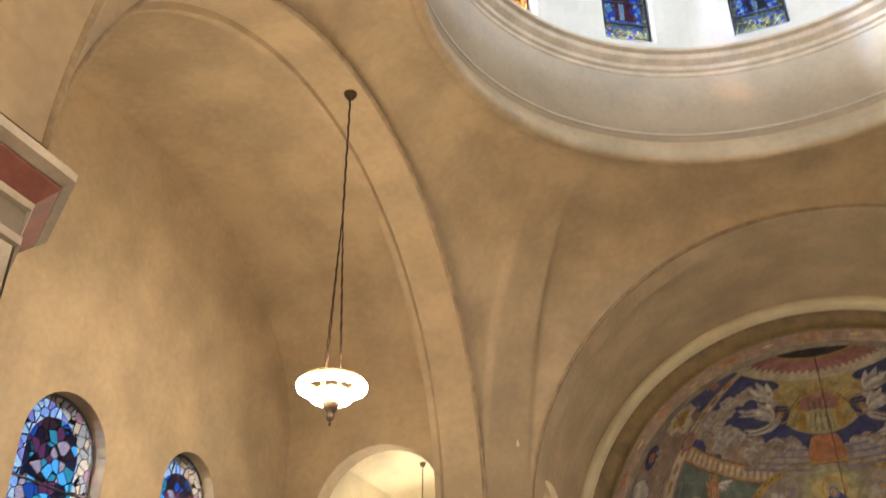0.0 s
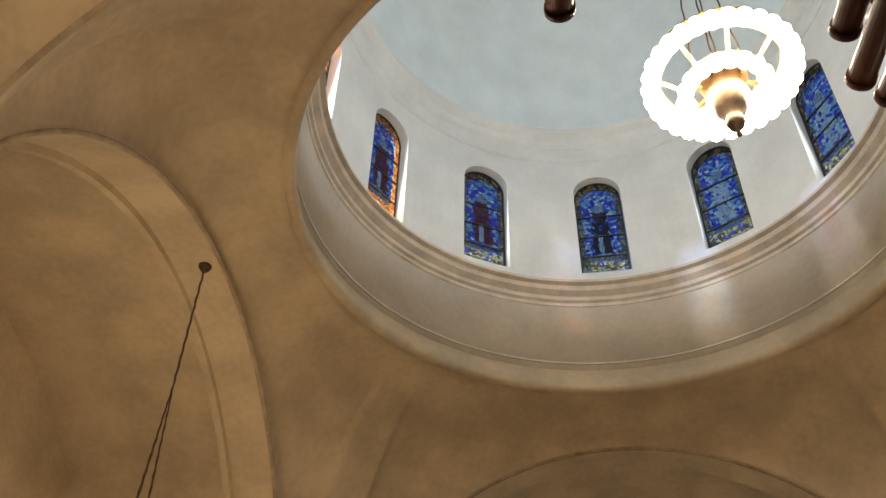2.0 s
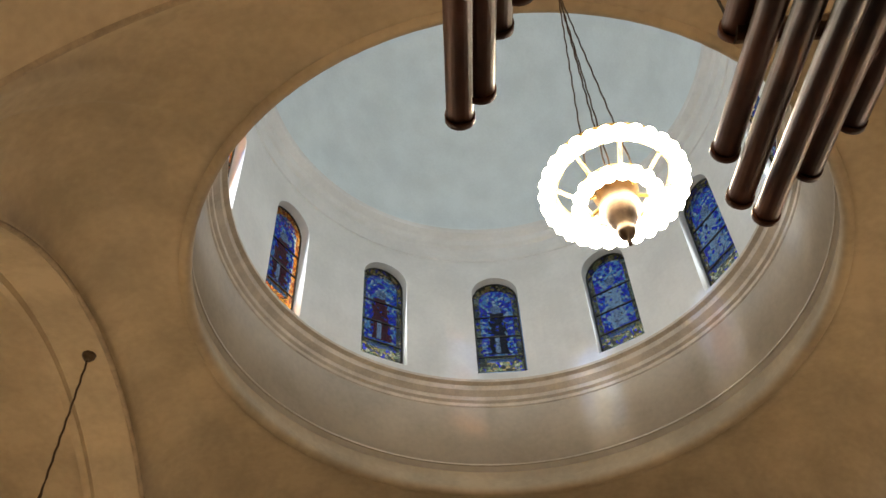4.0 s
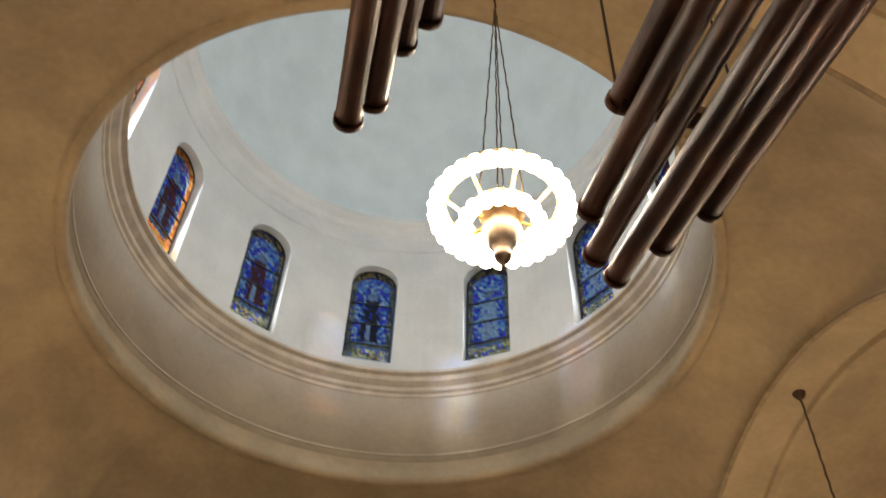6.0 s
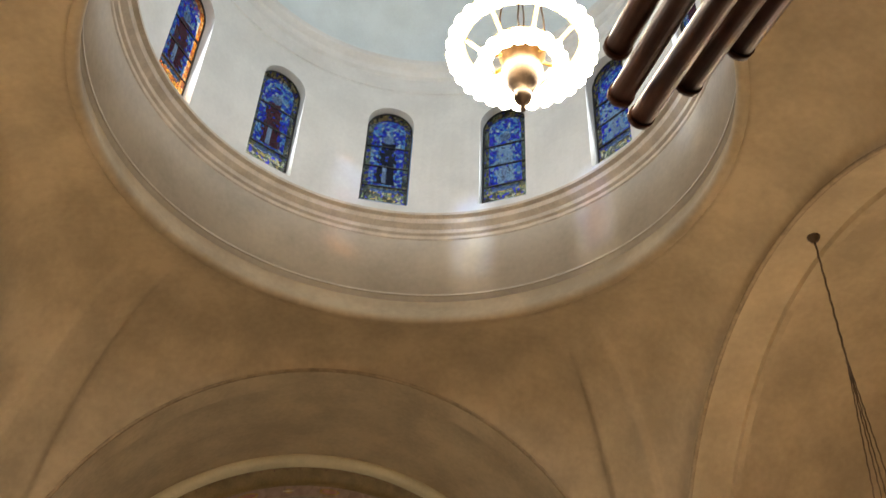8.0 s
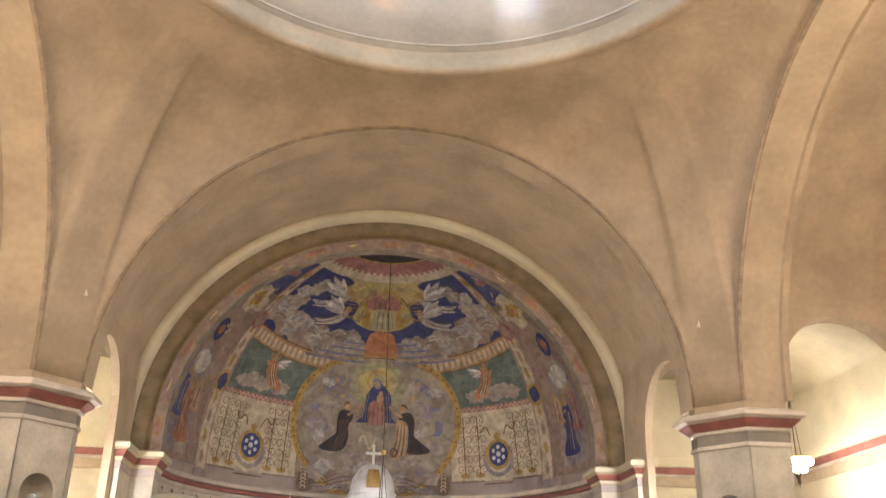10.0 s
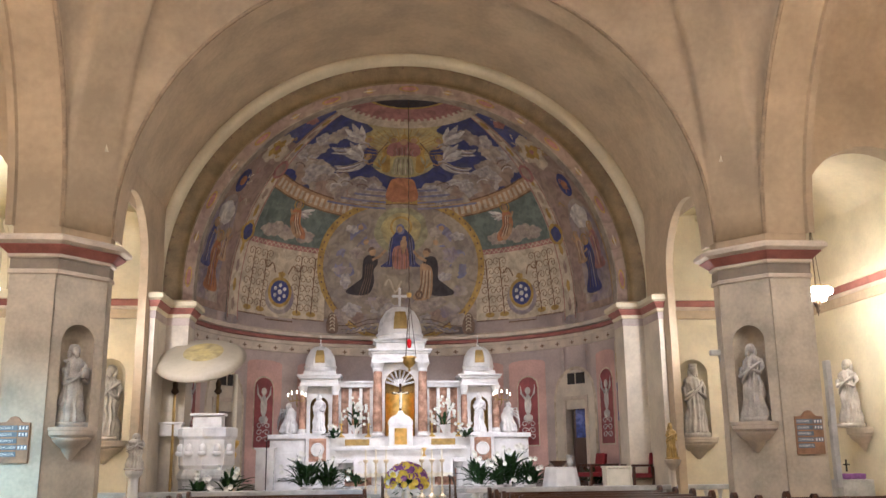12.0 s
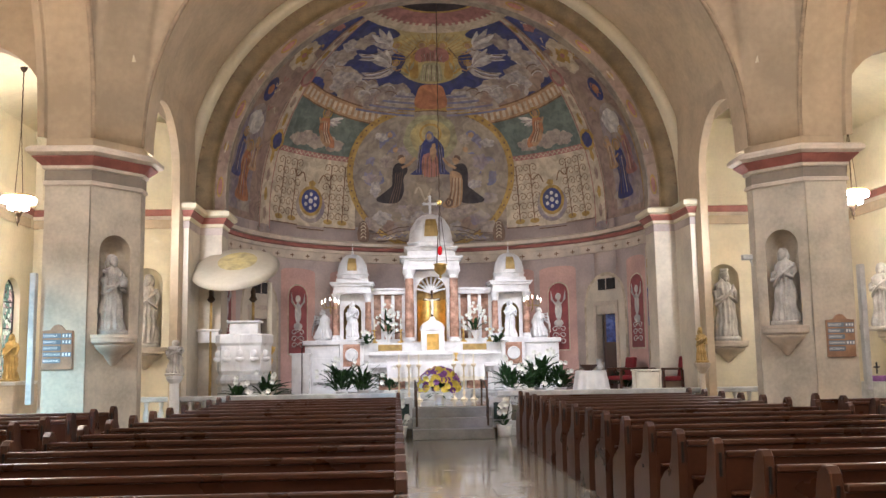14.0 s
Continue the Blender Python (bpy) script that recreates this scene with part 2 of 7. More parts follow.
def across(y, d=1):
    return Matrix(((1, 0, 0, 0), (0, d, 0, y), (0, 0, 1, 0), (0, 0, 0, 1)))


# ---- the large structure ----
structure(tagged(obj("floor", box(0, 8, -0.3, 30, 40, 0.3), FLOORM), "polished beige stone floor with soft reflections", "floor"))


def arch_path(place, r, n=48):
    """Points round a half circle; place(u, z) gives the spot in the world."""
    out = []
    for k in range(n + 1):
        a = math.pi * k / n
        c, s = math.cos(a), math.sin(a)
        p0, p1 = Vector(place(0, SPR)), Vector(place(c, SPR + s))
        out.append((Vector(place(r * c, SPR + r * s)), (p1 - p0), None))
    return out


def crossing_edge(phi):
    """Where the pendentive ends in that direction: a point on one of the four arches or on a pier's chamfer."""
    d = Vector((math.sin(phi), math.cos(phi)))
    hy = HALF["east"] if d.y > 0 else HALF["west"]
    hx = HALF["south"]
    kx, ky = hx / max(abs(d.x), 1e-6), hy / max(abs(d.y), 1e-6)
    k = min(kx, ky)
    u = abs(d.y) * k if kx < ky else abs(d.x) * k
    if u <= AR:
        z = SPR + math.sqrt(max(0, AR * AR - u * u))
    else:
        # chamfer from (hx, AR) to (AR, hy)
        k = (hx * hy - AR * AR) / ((hy - AR) * abs(d.x) + (hx - AR) * abs(d.y))
        z = SPR
    return Vector((d.x * k, CY + d.y * k, z))


def pendentive(u, v):
    # finer steps beside the chamfers
    phi = 2 * math.pi * u
    e = crossing_edge(phi)
    r = Vector((math.sin(phi) * RD, CY + math.cos(phi) * RD, ZRING))
    t = v * math.pi / 2
    return (r.x + (e.x - r.x) * math.cos(t), r.y + (e.y - r.y) * math.cos(t), e.z + (ZRING - e.z) * math.sin(t))


structure(tagged(thicken(obj("vault_crossing", sheet(pendentive, 720, 20, closed=True), PLASTER, smooth=True), 0.05), "tan mottled plaster pendentives under the dome", "vault"))

ZA = 5.02          # height of the chancel arch's centre


def chancel_arc(r, t):
    """A spot on the chancel arch: a half circle drawn in a little at its feet."""
    return (r - 0.14 * (1 - math.sin(t)) ** 2) * math.cos(t), ZA + r * math.sin(t)


# four arches with their rolled edge, and the barrel behind each
for k, (name, deep) in enumerate((("east", 4.4), ("south", 4.2), ("west", 12.0), ("north", 4.2))):
    a = radians(90 * k)
    d, w = Vector((math.sin(a), math.cos(a), 0)), Vector((math.cos(a), -math.sin(a), 0))
    c = Vector((0, CY, 0))

    def at(u, z, out, d=d, w=w, c=c, half=HALF[name]):
        return c + d * (half + out) + w * u + Vector((0, 0, z))

    path = []
    for q in range(61):
        t = math.pi * q / 60
        p = at(AR * math.cos(t), SPR + AR * math.sin(t), 0)
        path.append((p, w * math.cos(t) + Vector((0, 0, math.sin(t))), d))
    roll = [(0.035 * math.cos(t), 0.045 * math.sin(t)) for t in [2 * math.pi * i / 8 for i in range(8)]]
    structure(tagged(obj("trim_arch_" + name, sweep(path, roll), GROOVE, smooth=True), "thin brown rolled moulding along the arch edge", "moulding"))
    side_arm = name in ("north", "south")
    if side_arm:
        steps = [(0, AR, 0), (0.75, AR, 0), (0.77, AR - 0.09, 0), (0.86, AR - 0.09, 0), (0.9, 0, 1), (deep, 0, 1)]
    else:
        steps = [(0, AR, 0), (0.66, AR, 0), (0.69, AR + 0.06, 0), (deep, AR + 0.06, 0)]
        if name == "east":
            steps[2:] = [(0.69, 5.83, 2), (deep, 5.83, 2)]

    def barrel(u, v, lo=0.0, first=0, at=at, steps=steps):
        o, r, oval = steps[first + min(round(v * (len(steps) - 1 - first)), len(steps) - 1 - first)]
        t = lo + (math.pi - 2 * lo) * u
        if oval == 2:
            return at(*chancel_arc(r, t), o)
        if oval:
            return at(5.44 * math.cos(t), 7.2 + 3.65 * math.sin(t), o)
        return at(r * math.cos(t), SPR + r * math.sin(t), o)
    if name == "east":
        bm = sheet(lambda u, v: barrel(u, v * 0.34), 64, 1)
        sheet(lambda u, v: barrel(u, v, radians(13.7), 1), 64, len(steps) - 2, bm)
    else:
        bm = sheet(barrel, 64, len(steps) - 1)
    structure(tagged(thicken(obj("vault_" + name, bm, PLASTER2 if name == "east" else PLASTER), 0.04), "tan plaster barrel vault", "vault"))

# the drum and the dome
ring = [(RD + 0.03, ZRING - 0.02), (RD - 0.05, ZRING - 0.08), (RD - 0.13, ZRING - 0.03), (RD - 0.15, ZRING + 0.06), (RD - 0.1, ZRING + 0.13), (RD - 0.08, ZRING + 0.22), (RD - 0.02, ZRING + 0.30), (RD, ZRING + 0.42), (RD + 0.02, ZRING + 0.6)]
structure(tagged(obj("trim_ring", lathe(ring, 0, CY, 0, 96), PLASTER, smooth=True), "stepped stone-coloured ring moulding at the dome's foot", "moulding"))
drum1 = [(RD + 0.02, ZRING + 0.5), (RD, ZRIM - 0.5), (RD - 0.01, ZRIM - 0.48)]
structure(tagged(thicken(obj("wall_drum_lower", lathe(drum1, 0, CY, 0, 96), DRUMLOW, smooth=True), 0.04), "satin grey-beige band of the drum below the cornice", "wall"))
structure(tagged(obj("trim_drum_line", lathe([(RD - 0.0, ZRING + 0.62), (RD - 0.03, ZRING + 0.63), (RD - 0.03, ZRING + 0.66), (RD, ZRING + 0.67)], 0, CY, 0, 96), DRUMLOW), "thin raised line round the drum", "moulding"))
rim = [(RD, ZRIM - 0.52), (RD - 0.05, ZRIM - 0.47), (RD - 0.05, ZRIM - 0.4), (RD - 0.10, ZRIM - 0.36), (RD - 0.10, ZRIM - 0.27), (RD - 0.2, ZRIM - 0.18), (RD - 0.22, ZRIM - 0.08), (RD - 0.30, ZRIM - 0.04), (RD - 0.30, ZRIM + 0.02), (RD - 0.26, ZRIM + 0.05), (RD + 0.05, ZRIM + 0.08)]
structure(tagged(obj("trim_drum_cornice", lathe(rim, 0, CY, 0, 96), MOULD, smooth=False), "beige cornice ring under the dome windows", "moulding"))


def wrap(bm, r):
    """Bends a flat wall (u along its length, v outwards) round the dome's axis."""
    for q in bm.verts:
        a, rr = q.co.x / r, r + q.co.y
        q.co = Vector((rr * math.sin(a), CY + rr * math.cos(a), q.co.z))
    return bm


WHALF, ZPANE = 0.52, ZSILL + 0.20
holes = [(RD * radians(30 * k + 1.0), WHALF, ZSILL, ZWTOP - WHALF) for k in range(-5, 7)]
dw = arch_wall(-RD * radians(164), RD * radians(196), ZRIM, ZDOME, holes, 0.45, Matrix.Identity(4))
for e in range(1):
    bmesh.ops.subdivide_edges(dw, edges=[q for q in dw.edges if abs(q.verts[0].co.z - q.verts[1].co.z) < 1e-4 and q.calc_length() > 0.5], cuts=6)
structure(tagged(obj("wall_drum", wrap(dw, RD), WHITEP), "white plastered drum wall with twelve arched windows", "wall"))
dc = [(RD, ZDOME - 0.75), (RD - 0.04, ZDOME - 0.73), (RD - 0.05, ZDOME - 0.62), (RD - 0.02, ZDOME - 0.58), (RD - 0.02, ZDOME - 0.3), (RD - 0.1, ZDOME - 0.24), (RD - 0.14, ZDOME - 0.1), (RD - 0.30, ZDOME - 0.02), (RD - 0.33, ZDOME + 0.08), (RD - 0.12, ZDOME + 0.16)]
structure(tagged(obj("trim_dome_cornice", lathe(dc, 0, CY, 0, 96), WHITEP), "white stepped cornice at the dome's spring", "moulding"))
dome = [((RD - 0.1) * math.cos(t), ZDOME + 0.05 + (RD - 0.1) * math.sin(t)) for t in [math.pi / 2 * i / 20 for i in range(21)]]
structure(tagged(thicken(obj("ceiling_dome", lathe(dome, 0, CY, 0, 72), BLUEDOME, smooth=True), 0.05), "smooth pale blue-grey plaster dome", "ceiling"))

# ---- piers, transept walls, chapels ----


def offset(poly, d):
    n = len(poly)
    out = []
    for i in range(n):
        a, b, c = Vector(poly[i - 1]), Vector(poly[i]), Vector(poly[(i + 1) % n])
        n1 = Vector(((b - a).y, -(b - a).x)).normalized()
        n2 = Vector(((c - b).y, -(c - b).x)).normalized()
        k = (n1 + n2) / (1 + n1.dot(n2))
        out.append(b + k * d)
    return out


def prism(poly, levels, bm=None):
    """Stacks a plan, a counter-clockwise list of x, y, at (grow, height) levels."""
    bm = bm or bmesh.new()
    rows = [[bm.verts.new((p.x, p.y, z)) for p in offset(poly, g)] for g, z in levels]
    for a, b in zip(rows, rows[1:]):
        for i in range(len(poly)):
            j = (i + 1) % len(poly)
            bm.faces.new((a[i], a[j], b[j], b[i]))
    bm.faces.new(rows[0][::-1]), bm.faces.new(rows[-1])
    return bm


def ccw(poly):
    area = sum(a[0] * b[1] - b[0] * a[1] for a, b in zip(poly, poly[1:] + poly[:1]))
    return poly if area > 0 else poly[::-1]


def niche_wall(width, z0, z1, hw, sill, spring, deep, m):
    """A wall panel with one arched niche: the panel and the hollow behind it."""
    bm = arch_wall(-width / 2, width / 2, z0, z1, [(0, hw, sill, spring)], 0.06, m)
    prof = [(hw, sill), (hw, spring)] + [(hw * math.cos(t), spring + hw * math.sin(t)) for t in [math.pi / 2 * i / 6 for i in range(1, 7)]]
    hollow = lathe(prof, 0, 0.05, 0, 16, None, -90, 90, 1, deep / hw)
    lathe([(0.001, sill), (hw, sill)], 0, 0.05, 0, 16, hollow, -90, 90, 1, deep / hw)
    for v in hollow.verts:
        v.co = m @ v.co
    return bm, hollow


# pier stone in a lighter tone: the light on the pilasters is in its colour
PILM = material("lit_pier_stone", (0.64, 0.57, 0.45), 0.6, vary=0.09, scale=1.6, fine=16, bump=0.1)
CAPS = [(0.0, 5.02), (0.05, 5.05), (0.05, 5.1), (0.09, 5.13)]
TAUPE = material("taupe_band", (0.25, 0.205, 0.155), 0.65, vary=0.10, scale=2, fine=18)
for sx in (-1, 1):
    for sy in (-1, 1):
        hy = HALF["east"] if sy > 0 else HALF["west"]
        plan = [(6.0, 5.4), (5.4, hy), (5.4, 6.42), (6.75, 6.42), (6.75, 5.4)]
        name = ("west" if sy < 0 else "east") + ("_left" if sx < 0 else "_right")
        flip = lambda p: ccw([(sx * x, CY + sy * y) for x, y in p])
        full = flip(plan)
        # the shaft stops behind the chamfered front panel
        core = flip([(6.75, 5.4), (6.02, 5.4), (6.30, 5.96), (5.86, hy + 0.22), (5.4, hy + 0.02), (5.4, 6.42), (6.75, 6.42)])
        pier = tagged(obj("pier_" + name, prism(core, [(0, 0), (0, 5.0)]), PIER), "massive chamfered pier of weathered beige stone", "pier")
        structure(pier)
        slant = math.degrees(math.atan2(hy - 5.4, 0.6))
        m = pose(sx * 5.7, CY + sy * (5.4 + hy) / 2, 0, 0, 0, {(1, 1): -slant, (-1, 1): slant, (1, -1): slant - 180, (-1, -1): 180 - slant}[sx, sy])
        panel, hollow = niche_wall(math.hypot(0.6, hy - 5.4), 0, 5.0, 0.30, 2.05, 3.42, 0.34, m)
        part("front_panel", panel, PIER, pier)
        part("niche", hollow, PIER, pier, smooth=True)
        part("base", prism(full, [(0.07, 0.003), (0.07, 0.32), (0.03, 0.38), (0.006, 0.40)]), PIER, pier)
        part("astragal", prism(full, [(0.004, 4.50), (0.03, 4.515), (0.03, 4.575), (0.012, 4.584), (0.0, 4.585)]), MOULD, pier)
        part("taupe_band", prism(full, [(0.008, 4.586), (0.010, 4.59), (0.010, 4.762), (0.0, 4.764)]), TAUPE, pier, "taupe painted band")
        part("necking", prism(full, [(0.012, 4.765), (0.04, 4.78), (0.05, 4.83), (0.004, 4.834)]), MOULD, pier)
        part("red_band", prism(full, [(0.05, 4.835), (0.17, 4.955), (0.17, 4.97), (0.0, 4.975)]), REDBAND, pier, "dull red painted moulding")
        part("abacus", prism(full, [(0.18, 4.976), (0.25, 5.02), (0.25, 5.08), (0.20, 5.13), (0.0, 5.14)]), MOULD, pier)
        part("impost", prism(full, [(0.003, 5.141), (0.003, 5.36)]), PLASTER, pier)
    # transept: east and west walls with an arch each, end wall with three windows
    for sy in (-1, 1):
        y = CY + sy * 5.4
        xs = sorted((sx * 6.75, sx * 10.3))
        hole = [(sx * 8.05, 1.3, 0.0, 5.65)] if sy > 0 else []
        structure(tagged(obj("wall_transept", arch_wall(xs[0], xs[1], 0, 7.35, hole, 0.4, across(y, sy)), PLASTER), "tan plaster transept wall with an arched opening" if hole else "plain tan plaster transept wall", "wall"))
    wins = [(CY - 2.9, 0.7, 2.6, 5.45), (CY - 0.3, 0.8, 2.6, 5.35), (CY + 2.5, 0.7, 2.6, 5.45)]
    structure(tagged(obj("wall_transept_end", arch_wall(CY - 5.44, CY + 5.44, 0, 9, wins, 0.5, side(sx * 10.0, sx), top=lambda u: 7.2 + 3.65 * math.sqrt(max(0, 1 - ((u - CY) / 5.45) ** 2))), PLASTER), "tan plaster end wall with three arched stained-glass windows", "wall"))
    # chapel beside the chancel
    ch = arch_wall(15.4, 22.0, 0, 7.6, [(20.9, 0.45, 1.3, 3.1)] if sx < 0 else [], 0.4, side(sx * (9.65 if sx < 0 else 10.0), sx))
    structure(tagged(obj("wall_chapel_side", ch, CREAM), "cream plaster chapel wall", "wall"))
    structure(tagged(obj("wall_chapel_back", box(sx * 7.8, 22.2, 0, 5.2, 0.4, 7.6), CREAM), "cream plaster wall with a red and gold string course", "wall"))
    vb = sheet(lambda u, v: (sx * (7.78 - 2.29 * math.cos(math.pi * u)), 15.4 + 6.6 * v, 6.75 + 0.8 * math.sin(math.pi * u)), 24, 1)
    structure(tagged(thicken(obj("ceiling_chapel", vb, CREAM, smooth=True), 0.05), "cream plaster barrel vault", "ceiling"))
    # added slab, hidden above the vault, that covers the chapel
    structure(tagged(obj("roof_chapel", box(sx * 8.3, 19.1, 7.62, 4.6, 6.4, 0.2), CREAM), "unseen slab added above the chapel vault", "roof"))
    # chancel side walls with an arched opening, and unseen nave walls that close the room
    structure(tagged(obj("wall_chancel", arch_wall(16.0, 20.0, 0, 6.95, [(17.33, 1.28, 0.0, 5.3)], 0.16, side(sx * 5.42, sx)), PLASTER2), "beige chancel wall with an arched opening", "wall"))
    structure(tagged(obj("wall_nave", box(sx * 5.7, -2.52, 0, 0.6, 11.5, 5.36), PLASTER), "unseen tan plaster wall added to close the nave's side", "wall"))
# end wall out of view, added to shut the nave against the sky
structure(tagged(obj("wall_west", box(0, -8.5, 0, 12.5, 0.4, 11.4), PLASTER), "unseen tan plaster wall added to close the nave behind the loft", "wall"))

# ---- chancel arch and apse ----
FLOOR2 = 0.60
STEPM = material("grey_step_stone", (0.24, 0.23, 0.21), 0.45, vary=0.12, scale=2, fine=20, bump=0.05)
structure(tagged(obj("floor_chancel", box(0, 22.5, 0.002, 10.6, 7.0, FLOOR2), FLOORM), "raised stone chancel floor", "floor"))
for k, (y, h) in enumerate(((18.05, 0.2), (18.35, 0.4), (18.65, 0.594))):
    structure(tagged(obj("step", box(0.1, y + 0.3, 0.004, 1.6, 0.6, h - 0.004, 0.012), STEPM), "grey stone step before the gate", "step"))


def half_ring(y, r, rows):
    """An arch moulding: rows of (radius, y) offsets round the apse's arch."""
    def fn(u, v):
        q = rows[round(v * (len(rows) - 1))]
        k = round(u * 74)
        a = math.pi * min(72, max(0, k - 1)) / 72
        x, z = chancel_arc(r + q[0], a)
        return (x, y + q[1], 4.9 if k in (0, 74) else z)
    return sheet(fn, 74, len(rows) - 1)


structure(tagged(obj("wall_chancel_arch", half_ring(20.0, 5.1, [(0.76, 0.0), (0.5, 0.0), (0.5, 0.12), (0.45, 0.14)]), PLASTER2), "beige face of the chancel arch", "wall"))
structure(tagged(obj("trim_chancel_arch", half_ring(20.0, 5.1, [(0.74, -0.01), (0.71, -0.07), (0.64, -0.10), (0.56, -0.09), (0.50, -0.03), (0.47, 0.14)]), CREAM, smooth=True), "pale rounded moulding round the chancel arch", "moulding"))
structure(tagged(obj("trim_gold_band", half_ring(20.0, 5.1, [(0.47, 0.12), (0.40, 0.13), (0.385, 0.15), (0.22, 0.17), (0.11, 0.2), (0.10, 0.17), (0.07, 0.17), (0.06, 0.22)]), GOLDBAND, smooth=True), "dull gold painted hollow of the chancel arch", "moulding"))
apse_wall = bmesh.new()
for a0, a1, z0 in ((-90, -66.6, FLOOR2), (-66.6, -57.4, 2.66), (-57.4, 55.9, FLOOR2), (55.9, 65.1, 2.66), (65.1, 90, FLOOR2)):
    lathe([(RA, z0), (RA, AZ)], 0, AY, 0, max(4, int((a1 - a0) / 3)), apse_wall, a0, a1)
structure(tagged(thicken(obj("wall_apse", apse_wall, MAUVE, smooth=True), 0.02), "curved mauve-grey apse wall with rose panels", "wall"))
hd = [(RA * math.cos(t), AZ + RA * math.sin(t)) for t in [math.pi / 2 * i / 28 for i in range(29)]]
structure(tagged(thicken(obj("ceiling_apse", lathe(hd, 0, AY, 0, 64, None, -90, 90), MURALB, smooth=True), 0.02), "half dome of the apse with muted painted ground", "ceiling"))
cor = [(RA, 4.28), (RA - 0.04, 4.30), (RA - 0.04, 4.50), (RA - 0.08, 4.52), (RA - 0.10, 4.60), (RA - 0.02, 4.61)]
structure(tagged(obj("trim_apse_lower", lathe(cor, 0, AY, 0, 64, None, -90, 90), MOULD), "grey frieze below the apse cornice", "moulding"))
structure(tagged(obj("trim_apse_red", lathe([(RA - 0.02, 4.61), (RA - 0.13, 4.62), (RA - 0.15, 4.70), (RA - 0.02, 4.71)], 0, AY, 0, 64, None, -90, 90), REDBAND), "red band of the apse cornice", "moulding"))
structure(tagged(obj("trim_apse_upper", lathe([(RA - 0.02, 4.71), (RA - 0.2, 4.73), (RA - 0.22, 4.82), (RA - 0.06, 4.86), (RA, 4.9)], 0, AY, 0, 64, None, -90, 90), MOULD), "pale top of the apse cornice", "moulding"))
for s in (-1, 1):
    for (x0, x1, y0, y1) in ((4.82, 5.34, 20.02, 20.72), (5.30, 5.41, 18.95, 20.015)):
        pil = tagged(obj("pilaster", prism(ccw([(s * x0, y0), (s * x1, y0), (s * x1, y1), (s * x0, y1)]), [(0.05, 0.0), (0.05, 0.7), (0.0, 0.75), (0.0, 4.36)]), PILM), "plain beige pilaster of the chancel arch", "pilaster")
        structure(pil)
        foot = ccw([(s * x0, y0), (s * x1, y0), (s * x1, y1), (s * x0, y1)])
        part("taupe_band", prism(foot, [(0.008, 4.361), (0.010, 4.365), (0.010, 4.52), (0.0, 4.522)]), MAUVE, pil, "grey-mauve painted band")
        part("necking", prism(foot, [(0.012, 4.523), (0.03, 4.54), (0.04, 4.60), (0.0, 4.602)]), CREAM, pil)
        part("red_band", prism(foot, [(0.04, 4.603), (0.11, 4.70), (0.11, 4.73), (0.0, 4.732)]), REDBAND, pil, "dull red painted moulding")
        part("capital", prism(foot, [(0.12, 4.733), (0.18, 4.77), (0.18, 4.86), (0.05, 4.91), (0.0, 4.915)]), CREAM, pil)

# ---- pews ----


def pew(width):
    """A pew along x, its seat facing +y, with its two shaped ends."""
    p = thing("pew", label="dark cherry-stained wooden church pew", category="pew", group="pews in the nave")

    def end(x):
        out = [(-0.30, 0), (0.25, 0), (0.25, 0.36), (0.22, 0.50), (0.10, 0.58), (-0.05, 0.62), (-0.13, 0.72), (-0.15, 0.86), (-0.17, 0.93), (-0.22, 0.965), (-0.28, 0.965), (-0.32, 0.93), (-0.33, 0.86), (-0.31, 0.5)]
        bm = bmesh.new()
        rows = [[bm.verts.new((x + d, y, z)) for y, z in out] for d in (-0.035, 0.035)]
        for i in range(len(out)):
            j = (i + 1) % len(out)
            bm.faces.new((rows[0][i], rows[0][j], rows[1][j], rows[1][i]))
        bm.faces.new(rows[0][::-1]), bm.faces.new(rows[1])
        bmesh.ops.bevel(bm, geom=[e for e in bm.edges if abs(e.verts[0].co.x - e.verts[1].co.x) < 1e-5], offset=0.008, segments=1, affect="EDGES")
        return bm
    part("end_panel", end(0.035), WOOD, p)
    part("end_panel", end(width - 0.035), WOOD, p)
    bm = box(width / 2, -0.04, 0.40, width - 0.14, 0.42, 0.035, 0.008)
    part("seat", bm, WOOD, p)
    bm = box(width / 2, 0, 0, width - 0.14, 0.025, 0.74)
    bmesh.ops.transform(bm, matrix=pose(0, -0.225, 0.10, 8, 0, 0), verts=bm.verts)
    part("backrest", bm, WOOD, p)
    part("top_rail", box(width / 2, -0.335, 0.835, width - 0.14, 0.05, 0.045, 0.012), WOOD, p)
    for x in (0.035, width - 0.035):
        part("carving", box(x, -0.328, 0.70, 0.022, 0.014, 0.17, 0.004), BLACKM, p, "dark carved slot")
    part("book_rack", box(width / 2, -0.37, 0.58, width - 0.2, 0.10, 0.02, 0.004), WOOD, p)
    return p


blocks = [(-0.95 - 3.2, 3.2, 2.35, 17), (1.25, 3.25, 2.2, 17)]
for x0, width, y0, rows in blocks:
    first = pew(width)
    first.matrix_basis = pose(x0, y0 + 0.25, 0)
    for k in range(1, rows + 1):
        copy_thing(first, pose(x0, y0 + 0.25 + 0.87 * k, 0))
for x0, width in ((-9.0, 3.9), (5.3, 3.9)):
    first = pew(width)
    first.matrix_basis = pose(x0, 5.2, 0)
    for k in range(1, 11):
        copy_thing(first, pose(x0, 5.2 + 0.87 * k, 0))

# ---- stained glass ----


